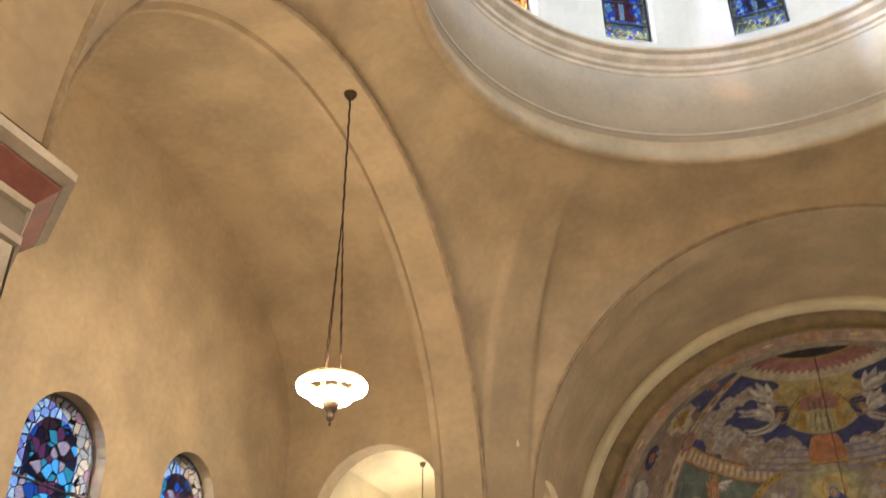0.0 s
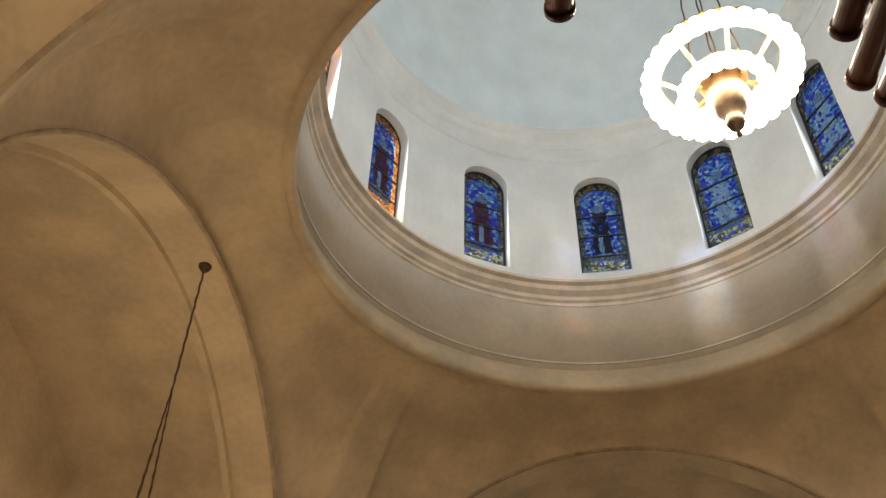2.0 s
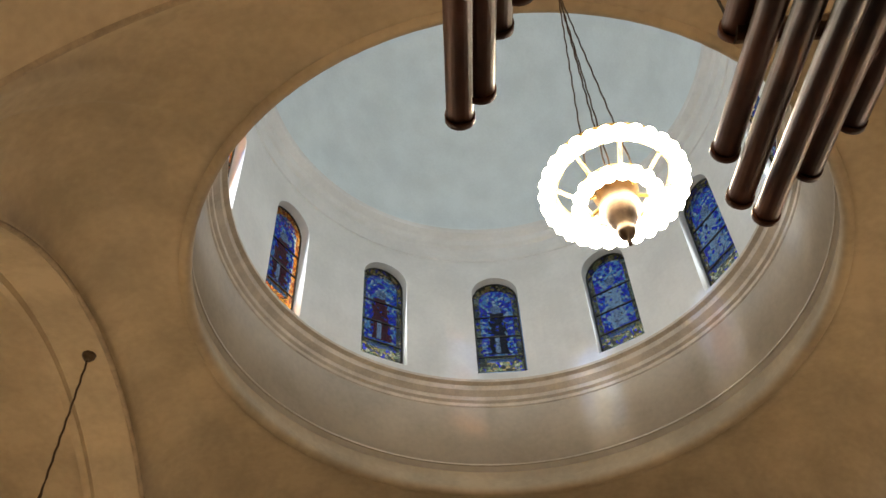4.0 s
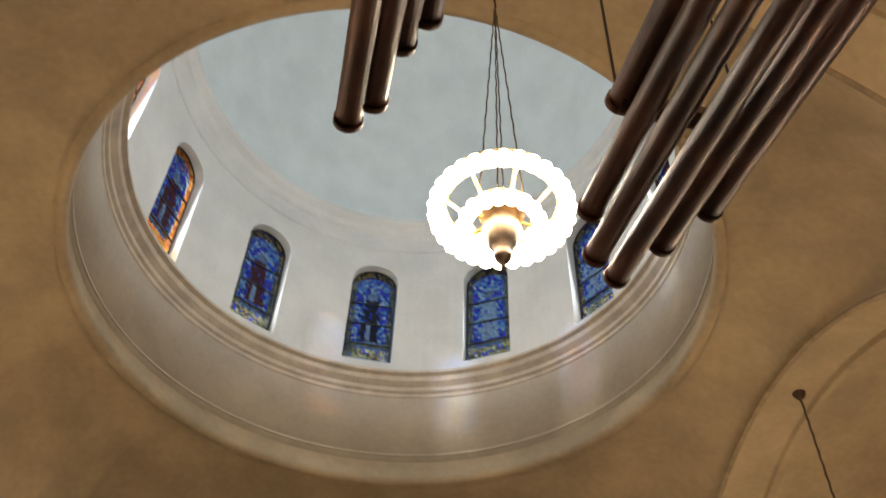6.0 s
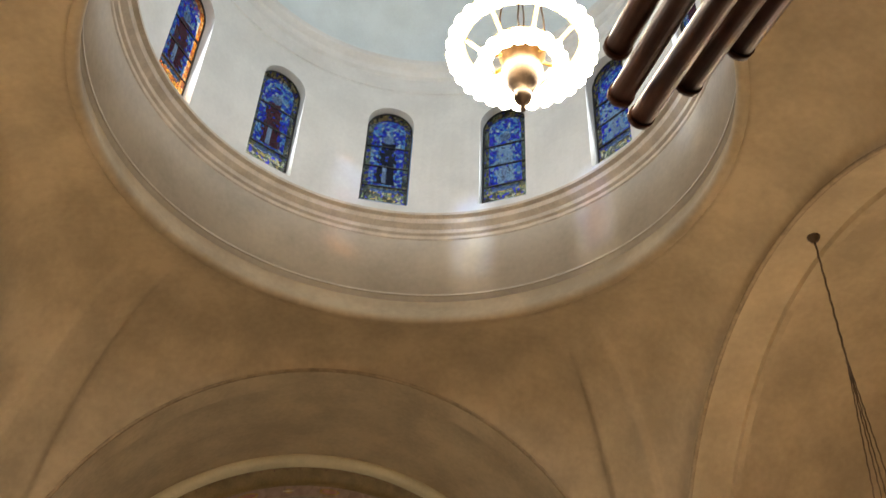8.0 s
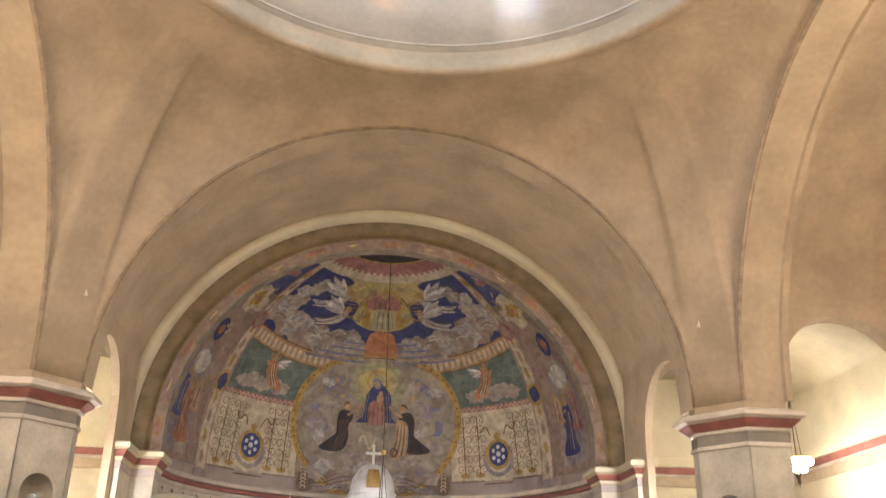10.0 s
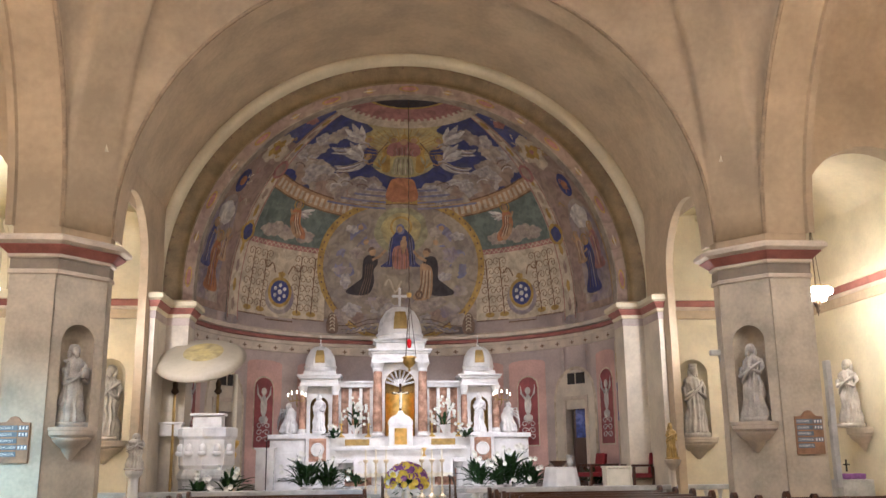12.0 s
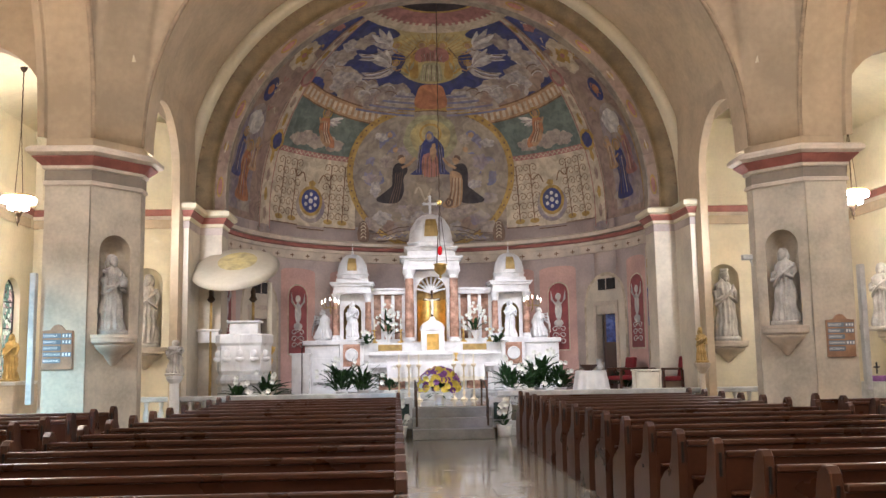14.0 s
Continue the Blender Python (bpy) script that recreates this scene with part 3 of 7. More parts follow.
def glass(name, field, border, bright, figure=True, hw=0.37, sp=2.1, foot_z=0.42, cell=15):
    """Leaded glass in the pane's own metres: a border, a field of many small pieces, a plain figure-like patch, lead lines."""
    m = bpy.data.materials.new(name)
    m.use_nodes = True
    n, l = m.node_tree.nodes, m.node_tree.links
    n.remove(n["Principled BSDF"])
    co = n.new("ShaderNodeTexCoord")
    info = n.new("ShaderNodeObjectInfo")
    sep = n.new("ShaderNodeSeparateXYZ")
    l.new(co.outputs["Object"], sep.inputs[0])

    def calc(op, a, b=0.0, c=0.0):
        q = n.new("ShaderNodeMath")
        q.operation = op
        for i, v in enumerate((a, b, c)):
            if isinstance(v, (int, float)):
                q.inputs[i].default_value = v
            else:
                l.new(v, q.inputs[i])
        return q.outputs[0]

    def ramp(fac, stops):
        r = n.new("ShaderNodeValToRGB")
        r.color_ramp.interpolation = "CONSTANT"
        while len(r.color_ramp.elements) < len(stops):
            r.color_ramp.elements.new(0.5)
        for e, (p, c) in zip(r.color_ramp.elements, stops):
            e.position, e.color = p, (*c, 1)
        l.new(fac, r.inputs[0])
        return r.outputs[0]

    def mixc(fac, a, b):
        q = n.new("ShaderNodeMix")
        q.data_type = "RGBA"
        l.new(fac, q.inputs["Factor"])
        for s, v in (("A", a), ("B", b)):
            sock = [i for i in q.inputs if i.name == s and i.type == "RGBA"][0]
            if isinstance(v, tuple):
                sock.default_value = (*v, 1)
            else:
                l.new(v, sock)
        return [o for o in q.outputs if o.type == "RGBA"][0]
    shift = n.new("ShaderNodeVectorMath")
    shift.operation = "MULTIPLY_ADD"
    comb = n.new("ShaderNodeCombineXYZ")
    l.new(info.outputs["Random"], comb.inputs[0]), l.new(info.outputs["Random"], comb.inputs[2])
    l.new(comb.outputs[0], shift.inputs[0])
    shift.inputs[1].default_value = (37, 0, 53)
    l.new(co.outputs["Object"], shift.inputs[2])
    cells, edge = n.new("ShaderNodeTexVoronoi"), n.new("ShaderNodeTexVoronoi")
    edge.feature = "DISTANCE_TO_EDGE"
    for v in (cells, edge):
        v.inputs["Scale"].default_value = cell
        l.new(shift.outputs[0], v.inputs["Vector"])
    sc = n.new("ShaderNodeSeparateColor")
    l.new(cells.outputs["Color"], sc.inputs[0])
    rnd, rnd2 = sc.outputs[0], sc.outputs[1]
    body = ramp(rnd, [(i / len(field), c) for i, c in enumerate(field)])
    edging = ramp(rnd2, [(i / len(border), c) for i, c in enumerate(border)])
    ax = calc("ABSOLUTE", sep.outputs[0])
    z = sep.outputs[2]
    rim_side = calc("GREATER_THAN", ax, hw)
    arcd = calc("SQRT", calc("ADD", calc("MULTIPLY", sep.outputs[0], sep.outputs[0]), calc("POWER", calc("SUBTRACT", z, sp), 2.0)))
    rim_top = calc("MULTIPLY", calc("GREATER_THAN", arcd, hw), calc("GREATER_THAN", z, sp))
    foot = calc("LESS_THAN", z, foot_z)
    rim = calc("MAXIMUM", calc("MAXIMUM", rim_side, rim_top), foot)
    col = mixc(rim, body, edging)
    if figure:
        # a robed shape: trunk and head
        w = calc("MULTIPLY_ADD", z, -0.06, 0.26)
        jag = calc("MULTIPLY_ADD", rnd2, 0.10, -0.05)
        trunk = calc("MULTIPLY", calc("LESS_THAN", calc("ADD", ax, jag), w), calc("MULTIPLY", calc("GREATER_THAN", z, 0.5), calc("LESS_THAN", z, 1.75)))
        robe = ramp(info.outputs["Random"], [(0.0, (0.02, 0.02, 0.05)), (0.3, (0.80, 0.92, 1.0)), (0.5, (0.22, 0.03, 0.05)), (0.7, (0.03, 0.03, 0.06)), (0.85, (0.75, 0.88, 1.0))])
        col = mixc(calc("MULTIPLY", trunk, calc("GREATER_THAN", rnd, 0.1)), col, robe)
        head = calc("LESS_THAN", calc("SQRT", calc("ADD", calc("POWER", sep.outputs[0], 2.0), calc("POWER", calc("SUBTRACT", z, 1.85), 2.0))), 0.13)
        col = mixc(head, col, (0.5, 0.6, 0.75))
        hem = calc("MULTIPLY", calc("LESS_THAN", calc("ABSOLUTE", calc("SUBTRACT", sep.outputs[0], -0.03)), 0.05), calc("MULTIPLY", calc("GREATER_THAN", z, 0.52), calc("LESS_THAN", z, 1.05)))
        col = mixc(hem, col, (0.75, 0.8, 0.9))
        strip = calc("MULTIPLY", calc("LESS_THAN", ax, 0.3), calc("MULTIPLY", calc("GREATER_THAN", z, 0.27), calc("LESS_THAN", z, 0.36)))
        col = mixc(strip, col, (0.25, 0.33, 0.5))
    lead = calc("LESS_THAN", edge.outputs["Distance"], 0.045)
    col = mixc(lead, col, (0.004, 0.004, 0.004))
    val = n.new("ShaderNodeMix")
    val.data_type, val.blend_type = "RGBA", "MULTIPLY"
    val.inputs["Factor"].default_value = 1
    ins = [i for i in val.inputs if i.type == "RGBA"]
    l.new(col, ins[0])
    ins[1].default_value = (bright, bright, bright, 1)
    tr, gl, tl, add = (n.new("ShaderNodeBsdf" + k) for k in ("Transparent", "Glossy", "Translucent", "Transparent"))
    outc = [o for o in val.outputs if o.type == "RGBA"][0]
    l.new(outc, tr.inputs[0]), l.new(outc, tl.inputs[0])
    gl.inputs["Roughness"].default_value = 0.15
    m1, m2 = n.new("ShaderNodeMixShader"), n.new("ShaderNodeMixShader")
    m1.inputs[0].default_value, m2.inputs[0].default_value = 0.12, 0.04
    l.new(tr.outputs[0], m1.inputs[1]), l.new(tl.outputs[0], m1.inputs[2])
    l.new(m1.outputs[0], m2.inputs[1]), l.new(gl.outputs[0], m2.inputs[2])
    l.new(m2.outputs[0], n["Material Output"].inputs["Surface"])
    return m


BLUES = [(0.06, 0.16, 1.0), (0.25, 0.60, 1.0), (0.03, 0.06, 0.75), (0.60, 0.88, 1.0), (0.22, 0.15, 1.0), (0.10, 0.36, 1.0), (0.95, 1.0, 1.0), (0.05, 0.11, 0.85), (0.35, 0.72, 1.0)]
AMBER = [(0.55, 0.42, 0.18), (0.17, 0.17, 0.14), (0.38, 0.42, 0.22), (0.10, 0.10, 0.60), (0.60, 0.55, 0.38), (0.07, 0.06, 0.04)]
ORANGE = [(1.0, 0.42, 0.06), (0.95, 0.26, 0.05), (1.0, 0.65, 0.28), (0.5, 0.16, 0.06)]
GLASS_BLUE = glass("blue_leaded_glass", BLUES, AMBER, 1.0)
GLASS_FIRE = glass("blue_and_orange_leaded_glass", BLUES + [(0.6, 0.75, 0.9), (0.5, 0.1, 0.2)], ORANGE, 1.0)
GLASS_MIX = glass("many_coloured_leaded_glass", [(0.02, 0.08, 0.35), (0.015, 0.012, 0.03), (0.12, 0.5, 0.9), (0.15, 0.04, 0.10), (0.02, 0.02, 0.05), (0.05, 0.3, 0.4), (0.04, 0.02, 0.03), (0.5, 0.35, 0.4)], [(0.7, 0.8, 0.95), (0.4, 0.55, 0.9), (0.72, 0.75, 0.85), (0.45, 0.35, 0.7)], 1.0, figure=False, hw=0.48, sp=2.75, foot_z=0.3, cell=7)
GLASS_PALE = glass("pale_leaded_glass", [(0.5, 0.62, 0.6), (0.25, 0.3, 0.32), (0.45, 0.35, 0.4), (0.1, 0.2, 0.2)], [(0.2, 0.25, 0.28), (0.4, 0.45, 0.45)], 1.0, figure=False, hw=0.45, sp=2.4, foot_z=0.2, cell=9)


def arched_pane(w, spring):
    bm = bmesh.new()
    pts = [(-w, 0), (w, 0)] + [(w * math.cos(math.pi * k / 20), spring + w * math.sin(math.pi * k / 20)) for k in range(21)]
    bm.faces.new([bm.verts.new((x, 0, z)) for x, z in pts])
    return bm


def stained_window(name, w, spring, mat, bars, label):
    """A leaded window, its foot's middle at the origin, in the plane x, z."""
    win = thing(name, label=label, category="window")
    win["kind"] = "structure"
    pane = part("pane", arched_pane(w - 0.01, spring), mat, win)
    pane.visible_shadow = True
    path = [((-w + 0.02, 0, 0), (1, 0, 0), (0, 1, 0)), ((-w + 0.02, 0, spring), (1, 0, 0), (0, 1, 0))]
    bm = tube([(-w + 0.02, 0, 0.01), (-w + 0.02, 0, spring)] + [((w - 0.02) * math.cos(math.pi - math.pi * k / 16), 0, spring + (w - 0.02) * math.sin(math.pi * k / 16)) for k in range(1, 17)] + [(w - 0.02, 0, 0.01)], 0.022, 6)
    part("window_frame", bm, BLACKM, win)
    for z in bars:
        part("saddle_bar", box(0, 0, z, 2 * w - 0.04, 0.03, 0.025), BLACKM, win)
    return win


for k in range(12):
    a = radians(30 * k + 1.0)
    fire = k in (9, 10)
    w = stained_window("window_dome", WHALF, ZWTOP - WHALF - ZPANE, GLASS_FIRE if fire else GLASS_BLUE, (0.42, 1.0, 1.6), "arched stained-glass window in deep blue" + (" and orange" if fire else "") + " with a robed shape")
    w.matrix_basis = pose((RD + 0.2) * math.sin(a), CY + (RD + 0.2) * math.cos(a), ZPANE, 0, 0, -30 * k - 1.0)
    part("window_sill", sheet(lambda u, v: (-WHALF + 0.004 + (2 * WHALF - 0.008) * u, -0.2 + 0.23 * v, ZSILL - ZPANE + 0.006 + 0.19 * v), 1, 1), WHITEP, w, "sloping white sill")
for s in (-1, 1):
    for c, hw, spring in ((CY - 2.9, 0.7, 5.45), (CY - 0.3, 0.8, 5.35), (CY + 2.5, 0.7, 5.45)):
        w = stained_window("window_transept", hw, spring - 2.6, GLASS_MIX, (0.7, 1.5, 2.3), "tall arched stained-glass window in blue, white and violet")
        w.matrix_basis = pose(s * 10.22, c, 2.6, 0, 0, 90 * s)
w = stained_window("window_chapel", 0.45, 1.8, GLASS_PALE, (0.5, 1.1, 1.7), "arched leaded window in pale green glass")
w.matrix_basis = pose(-9.8, 20.9, 1.3, 0, 0, -90)

# ---- the painted half dome ----


def paint(name, a, b, scale=3.0):
    """Mural paint: two tones, broken up by brush-like streaks."""
    m = material(name, a, 0.7, vary=0.1, scale=scale, fine=scale * 6, bump=0.05, colour2=b)
    n, l = m.node_tree.nodes, m.node_tree.links
    bs = n["Principled BSDF"]
    old = bs.inputs["Base Color"].links[0].from_socket
    geo, no, rp, mx = (n.new("ShaderNode" + k) for k in ("NewGeometry", "TexNoise", "ValToRGB", "Mix"))
    no.inputs["Scale"].default_value, no.inputs["Detail"].default_value, no.inputs["Distortion"].default_value = 3.6, 5, 1.2
    l.new(geo.outputs["Position"], no.inputs["Vector"]), l.new(no.outputs["Fac"], rp.inputs[0])
    rp.color_ramp.elements[0].position, rp.color_ramp.elements[1].position = 0.36, 0.62
    rp.color_ramp.elements[0].color, rp.color_ramp.elements[1].color = (0.78, 0.76, 0.74, 1), (1.14, 1.12, 1.10, 1)
    mx.data_type, mx.blend_type = "RGBA", "MULTIPLY"
    mx.inputs["Factor"].default_value = 1
    ins = [i for i in mx.inputs if i.type == "RGBA"]
    l.new(old, ins[0]), l.new(rp.outputs[0], ins[1])
    l.new([o for o in mx.outputs if o.type == "RGBA"][0], bs.inputs["Base Color"])
    return m


P_CREAM = paint("mural_cream", (0.58, 0.51, 0.385), (0.47, 0.40, 0.29))
P_BROWN = paint("mural_brown", (0.22, 0.13, 0.07), (0.14, 0.08, 0.05), 6)
P_TEAL = paint("mural_teal", (0.165, 0.205, 0.175), (0.115, 0.145, 0.135), 2)
P_BLUE = paint("mural_blue", (0.05, 0.07, 0.25), (0.13, 0.13, 0.22), 3)
P_DEEP = paint("mural_deep_blue", (0.045, 0.055, 0.20), (0.07, 0.08, 0.16), 3)
P_GOLD = paint("mural_gold", (0.46, 0.31, 0.09), (0.33, 0.21, 0.06), 5)
P_GLOW = paint("mural_yellow", (0.50, 0.42, 0.18), (0.37, 0.31, 0.17), 2.6)
P_CLOUD = paint("mural_cloud", (0.44, 0.38, 0.30), (0.25, 0.205, 0.20), 3.5)
P_WHITE = paint("mural_white", (0.68, 0.66, 0.60), (0.46, 0.45, 0.46), 4)
P_LILAC = paint("mural_lilac", (0.22, 0.19, 0.25), (0.40, 0.34, 0.27), 2.2)
P_ROSE = paint("mural_rose", (0.40, 0.20, 0.17), (0.30, 0.14, 0.13), 3)
P_ORANGE = paint("mural_orange", (0.45, 0.21, 0.10), (0.36, 0.15, 0.08), 5)
P_BLACK = paint("mural_black", (0.03, 0.025, 0.03), (0.06, 0.05, 0.05), 4)
P_MAUVE = paint("mural_mauve", (0.28, 0.20, 0.175), (0.37, 0.28, 0.215), 2)
P_FLESH = paint("mural_ochre", (0.46, 0.30, 0.17), (0.34, 0.22, 0.13), 6)


def on_apse(az, el, lift):
    a, e, r = radians(az), radians(el), RA - 0.012 - lift
    if el < 0:
        return Vector((r * math.sin(a), AY + r * math.cos(a), AZ + RA * math.sin(e)))
    return Vector((r * math.sin(a) * math.cos(e), AY + r * math.cos(a) * math.cos(e), AZ + r * math.sin(e)))


mural = thing("apse_mural", label="faded religious mural in blue, gold, cream and teal on a half dome", category="mural")
mural["kind"] = "structure"
rng = random.Random(5)


def dip(az):
    return -5.0 * max(0.0, 1 - (az / 56) ** 2)


def field(name, az0, az1, el0, el1, mat, lift, nu=24, nv=10, low=0.0, high=0.0):
    """A painted field; low and high say how far its lower and upper edge follow the dip of the arcade."""
    def fn(u, v):
        az = az0 + (az1 - az0) * u
        return on_apse(az, (el0 + low * dip(az)) * (1 - v) + (el1 + high * dip(az)) * v, lift)
    part(name, sheet(fn, nu, nv), mat, mural, smooth=True)


def disc(name, az, el, rx, ry, mat, lift, rough=0.0, turn=0.0, hole=0.0, n=28, freq=5):
    """A patch round a spot, radii in degrees of arc; rough makes a cloud's outline; hole makes a ring."""
    ph = [rng.uniform(0, 6.28) for _ in range(4)]
    t = radians(turn)

    def fn(u, v):
        a = 2 * math.pi * u
        k = hole + (1 - hole) * v
        r = 1 + rough * (math.sin(freq * a + ph[0]) * 0.5 + math.sin((freq + 4) * a + ph[1]) * 0.35 + math.sin(2 * a + ph[2]) * 0.3)
        x, y = rx * math.cos(a) * k * r, ry * math.sin(a) * k * r
        x, y = x * math.cos(t) - y * math.sin(t), x * math.sin(t) + y * math.cos(t)
        e = el + y
        c = max(0.15, math.cos(radians(max(0, min(80, e)))))
        return on_apse(az + x / c, e, lift)
    part(name, sheet(fn, n, 5, closed=True), mat, mural, smooth=True)


def stroke(name, pts, width, mat, lift):
    """A painted line through (az, el) points."""
    bm = bmesh.new()
    rows = []
    for i, (a, e) in enumerate(pts):
        p0, p1 = Vector(pts[max(i - 1, 0)]), Vector(pts[min(i + 1, len(pts) - 1)])
        d = (p1 - p0).normalized()
        c = max(0.2, math.cos(radians(max(0, e))))
        nx, ny = -d.y * width / 2, d.x * width / 2
        rows.append((bm.verts.new(on_apse(a + nx / c, e + ny, lift)), bm.verts.new(on_apse(a - nx / c, e - ny, lift))))
    for p, q in zip(rows, rows[1:]):
        bm.faces.new((p[0], p[1], q[1], q[0]))
    part(name, bm, mat, mural)


def robe(az, el, h, mat, lean=0.0, head=None, lift=0.05, wide=0.34):
    """A plain robed shape: skirt, trunk and head as simple patches."""
    disc("painted_robe", az, el - h * 0.18, h * wide, h * 0.36, mat, lift, 0.12, lean)
    disc("painted_robe", az - lean * 0.012 * h, el + h * 0.12, h * wide * 0.62, h * 0.26, mat, lift + 0.006, 0.08, lean)
    disc("painted_head", az - lean * 0.02 * h, el + h * 0.42, h * 0.10, h * 0.12, head or P_FLESH, lift + 0.012)


def pleats(az, el, h, n=5, wide=0.34, lift=0.07, mat=None):
    """Dark fold lines down a robe."""
    for k in range(n):
        x = (k / (n - 1) - 0.5) * h * wide * 1.3
        stroke("painted_fold", [(az + x * (0.45 + 0.12 * q) + 0.03 * h * math.sin(q + k), el + h * (0.2 - 0.11 * q)) for q in range(7)], h * 0.022, mat or P_BROWN, lift)


P_HAZE = paint("mural_warm_sky", (0.36, 0.305, 0.225), (0.235, 0.205, 0.185), 1.4)
P_SLATE = paint("mural_slate_blue", (0.17, 0.18, 0.29), (0.24, 0.22, 0.28), 2.5)
P_SAGE = paint("mural_sage", (0.38, 0.37, 0.22), (0.28, 0.26, 0.16), 5)
P_DRAPE = paint("mural_grey_white_drapery", (0.50, 0.46, 0.41), (0.28, 0.255, 0.28), 9)
P_UMBER = paint("mural_umber", (0.13, 0.085, 0.06), (0.20, 0.13, 0.09), 7)


def outline(name, az, el, pts, size, mat, lift, mirror=1, turn=0.0):
    """A painted patch with a smooth outline through local (x, y) pairs, sized in degrees of arc."""
    n, per = len(pts), 5
    ring_pts = []
    for i in range(n):
        p0, p1, p2, p3 = (Vector(pts[(i + d) % n]) for d in (-1, 0, 1, 2))
        for q in range(per):
            t = q / per
            ring_pts.append(0.5 * (2 * p1 + (p2 - p0) * t + (2 * p0 - 5 * p1 + 4 * p2 - p3) * t * t + (3 * p1 - p0 - 3 * p2 + p3) * t ** 3))
    mid = sum(ring_pts, Vector((0, 0))) / len(ring_pts)
    t, total = radians(turn), len(ring_pts)

    def fn(u, v):
        p = mid + (ring_pts[round(u * total) % total] - mid) * max(v, 0.001)
        x, y = mirror * size * p.x, size * p.y
        x, y = x * math.cos(t) - y * math.sin(t), x * math.sin(t) + y * math.cos(t)
        e = el + y
        return on_apse(az + x / max(0.15, math.cos(radians(max(0, min(80, e))))), e, lift)
    part(name, sheet(fn, total, 4, closed=True), mat, mural, smooth=True)


def curve(name, az, el, pts, size, width, mat, lift, mirror=1):
    """A thin painted line in the same local measure."""
    out = []
    for x, y in pts:
        e = el + size * y
        out.append((az + mirror * size * x / max(0.15, math.cos(radians(max(0, min(80, e))))), e))
    stroke(name, out, width, mat, lift)


BLADE = ((0, 0), (0.25, 0.16), (0.6, 0.15), (1, 0.02), (0.6, -0.09), (0.25, -0.12))
CLOUD_MATS = (P_CLOUD, P_DRAPE, P_CLOUD, P_MAUVE)


def angel(az, el, h, m, lift):
    """A flying winged shape, its robe streaming outwards; m = 1 streams to the positive side."""
    for q, (a, k) in enumerate(((62, 0.75), (42, 0.95), (22, 0.9), (4, 0.7))):
        outline("painted_wing", az + m * 0.15 * h, el + 0.15 * h, BLADE, h * k, P_DRAPE if q % 2 else P_WHITE, lift + 0.0015 * q, m, m * a)
    robe_pts = ((-0.18, 0.12), (0.02, 0.22), (0.25, 0.0), (0.6, -0.2), (1.05, -0.30), (0.85, -0.42), (0.98, -0.52), (0.6, -0.47), (0.25, -0.38), (-0.02, -0.2))
    outline("painted_robe", az, el, robe_pts, h, P_DRAPE, lift + 0.008, m)
    for q in range(5):
        curve("painted_fold", az, el, [(0.0 + 0.03 * q, 0.12 - 0.06 * q), (0.3, -0.08 - 0.06 * q), (0.62, -0.24 - 0.05 * q), (0.9, -0.32 - 0.04 * q)], h, 0.28, (P_UMBER, P_WHITE, P_SLATE)[q % 3], lift + 0.0105, m)
    curve("painted_arm", az, el, [(-0.05, 0.1), (-0.22, 0.0), (-0.38, 0.1)], h, 0.55, P_FLESH, lift + 0.012, m)
    disc("painted_halo", az - m * 0.1 * h / math.cos(radians(el)), el + 0.33 * h, 0.15 * h, 0.15 * h, P_GOLD, lift + 0.011, hole=0.75, n=16)
    disc("painted_head", az - m * 0.1 * h / math.cos(radians(el)), el + 0.31 * h, 0.09 * h, 0.11 * h, P_FLESH, lift + 0.013, n=14)


# heaven
field("painted_heaven", -56, 56, 42, 70, P_DEEP, 0.006, 40, 14, 1, 0)
for s in (-1, 1):
    for q in range(15):
        az = s * (55 - q * 3.3)
        disc("painted_cloud", az, 45.5 + dip(az) * 0.9 + 1.8 * math.sin(q * 1.7) + (3 if q < 5 else 0), rng.uniform(4.0, 6.2), rng.uniform(2.8, 4.6), CLOUD_MATS[q % 4], 0.012 + 0.0012 * q, 0.2)
    for q in range(7):
        disc("painted_cloud", s * (55 - q * 2.0 + 2.5 * math.sin(2.0 * q)), 49 + q * 2.1, 3.6 - 0.2 * q, 2.5, CLOUD_MATS[q % 3], 0.032 + 0.001 * q, 0.22)
    for q in range(9):
        # curled rims of the clouds
        cx, cy_ = s * rng.uniform(14, 53), rng.uniform(43, 48)
        curve("painted_cloud_rim", cx, cy_ + dip(cx) * 0.7 + 1.5, [(math.cos(a) * (1 + 0.2 * a), 0.8 * math.sin(a)) for a in [0.2 + 0.35 * k for k in range(9)]], 1.5, 0.3, P_WHITE if q % 2 else P_UMBER, 0.042 + 0.0005 * q, s)
outline("painted_glow", 0, 57.5, ((-1.1, 0.3), (-0.75, 0.62), (-0.95, 0.84), (-0.3, 0.9), (0.3, 0.9), (0.95, 0.84), (0.75, 0.62), (1.1, 0.3), (0.62, 0.0), (0.72, -0.45), (0.3, -0.7), (-0.3, -0.7), (-0.72, -0.45), (-0.62, 0.0)), 13, P_GLOW, 0.045)
for q in range(23):
    a = math.radians(-99 + 9 * q)
    curve("painted_ray", 0, 57, [(0.42 * math.sin(a) * 1.25, 0.42 * math.cos(a)), (0.95 * math.sin(a) * 1.25, 0.86 * math.cos(a))], 12, 0.22, P_GOLD, 0.048)
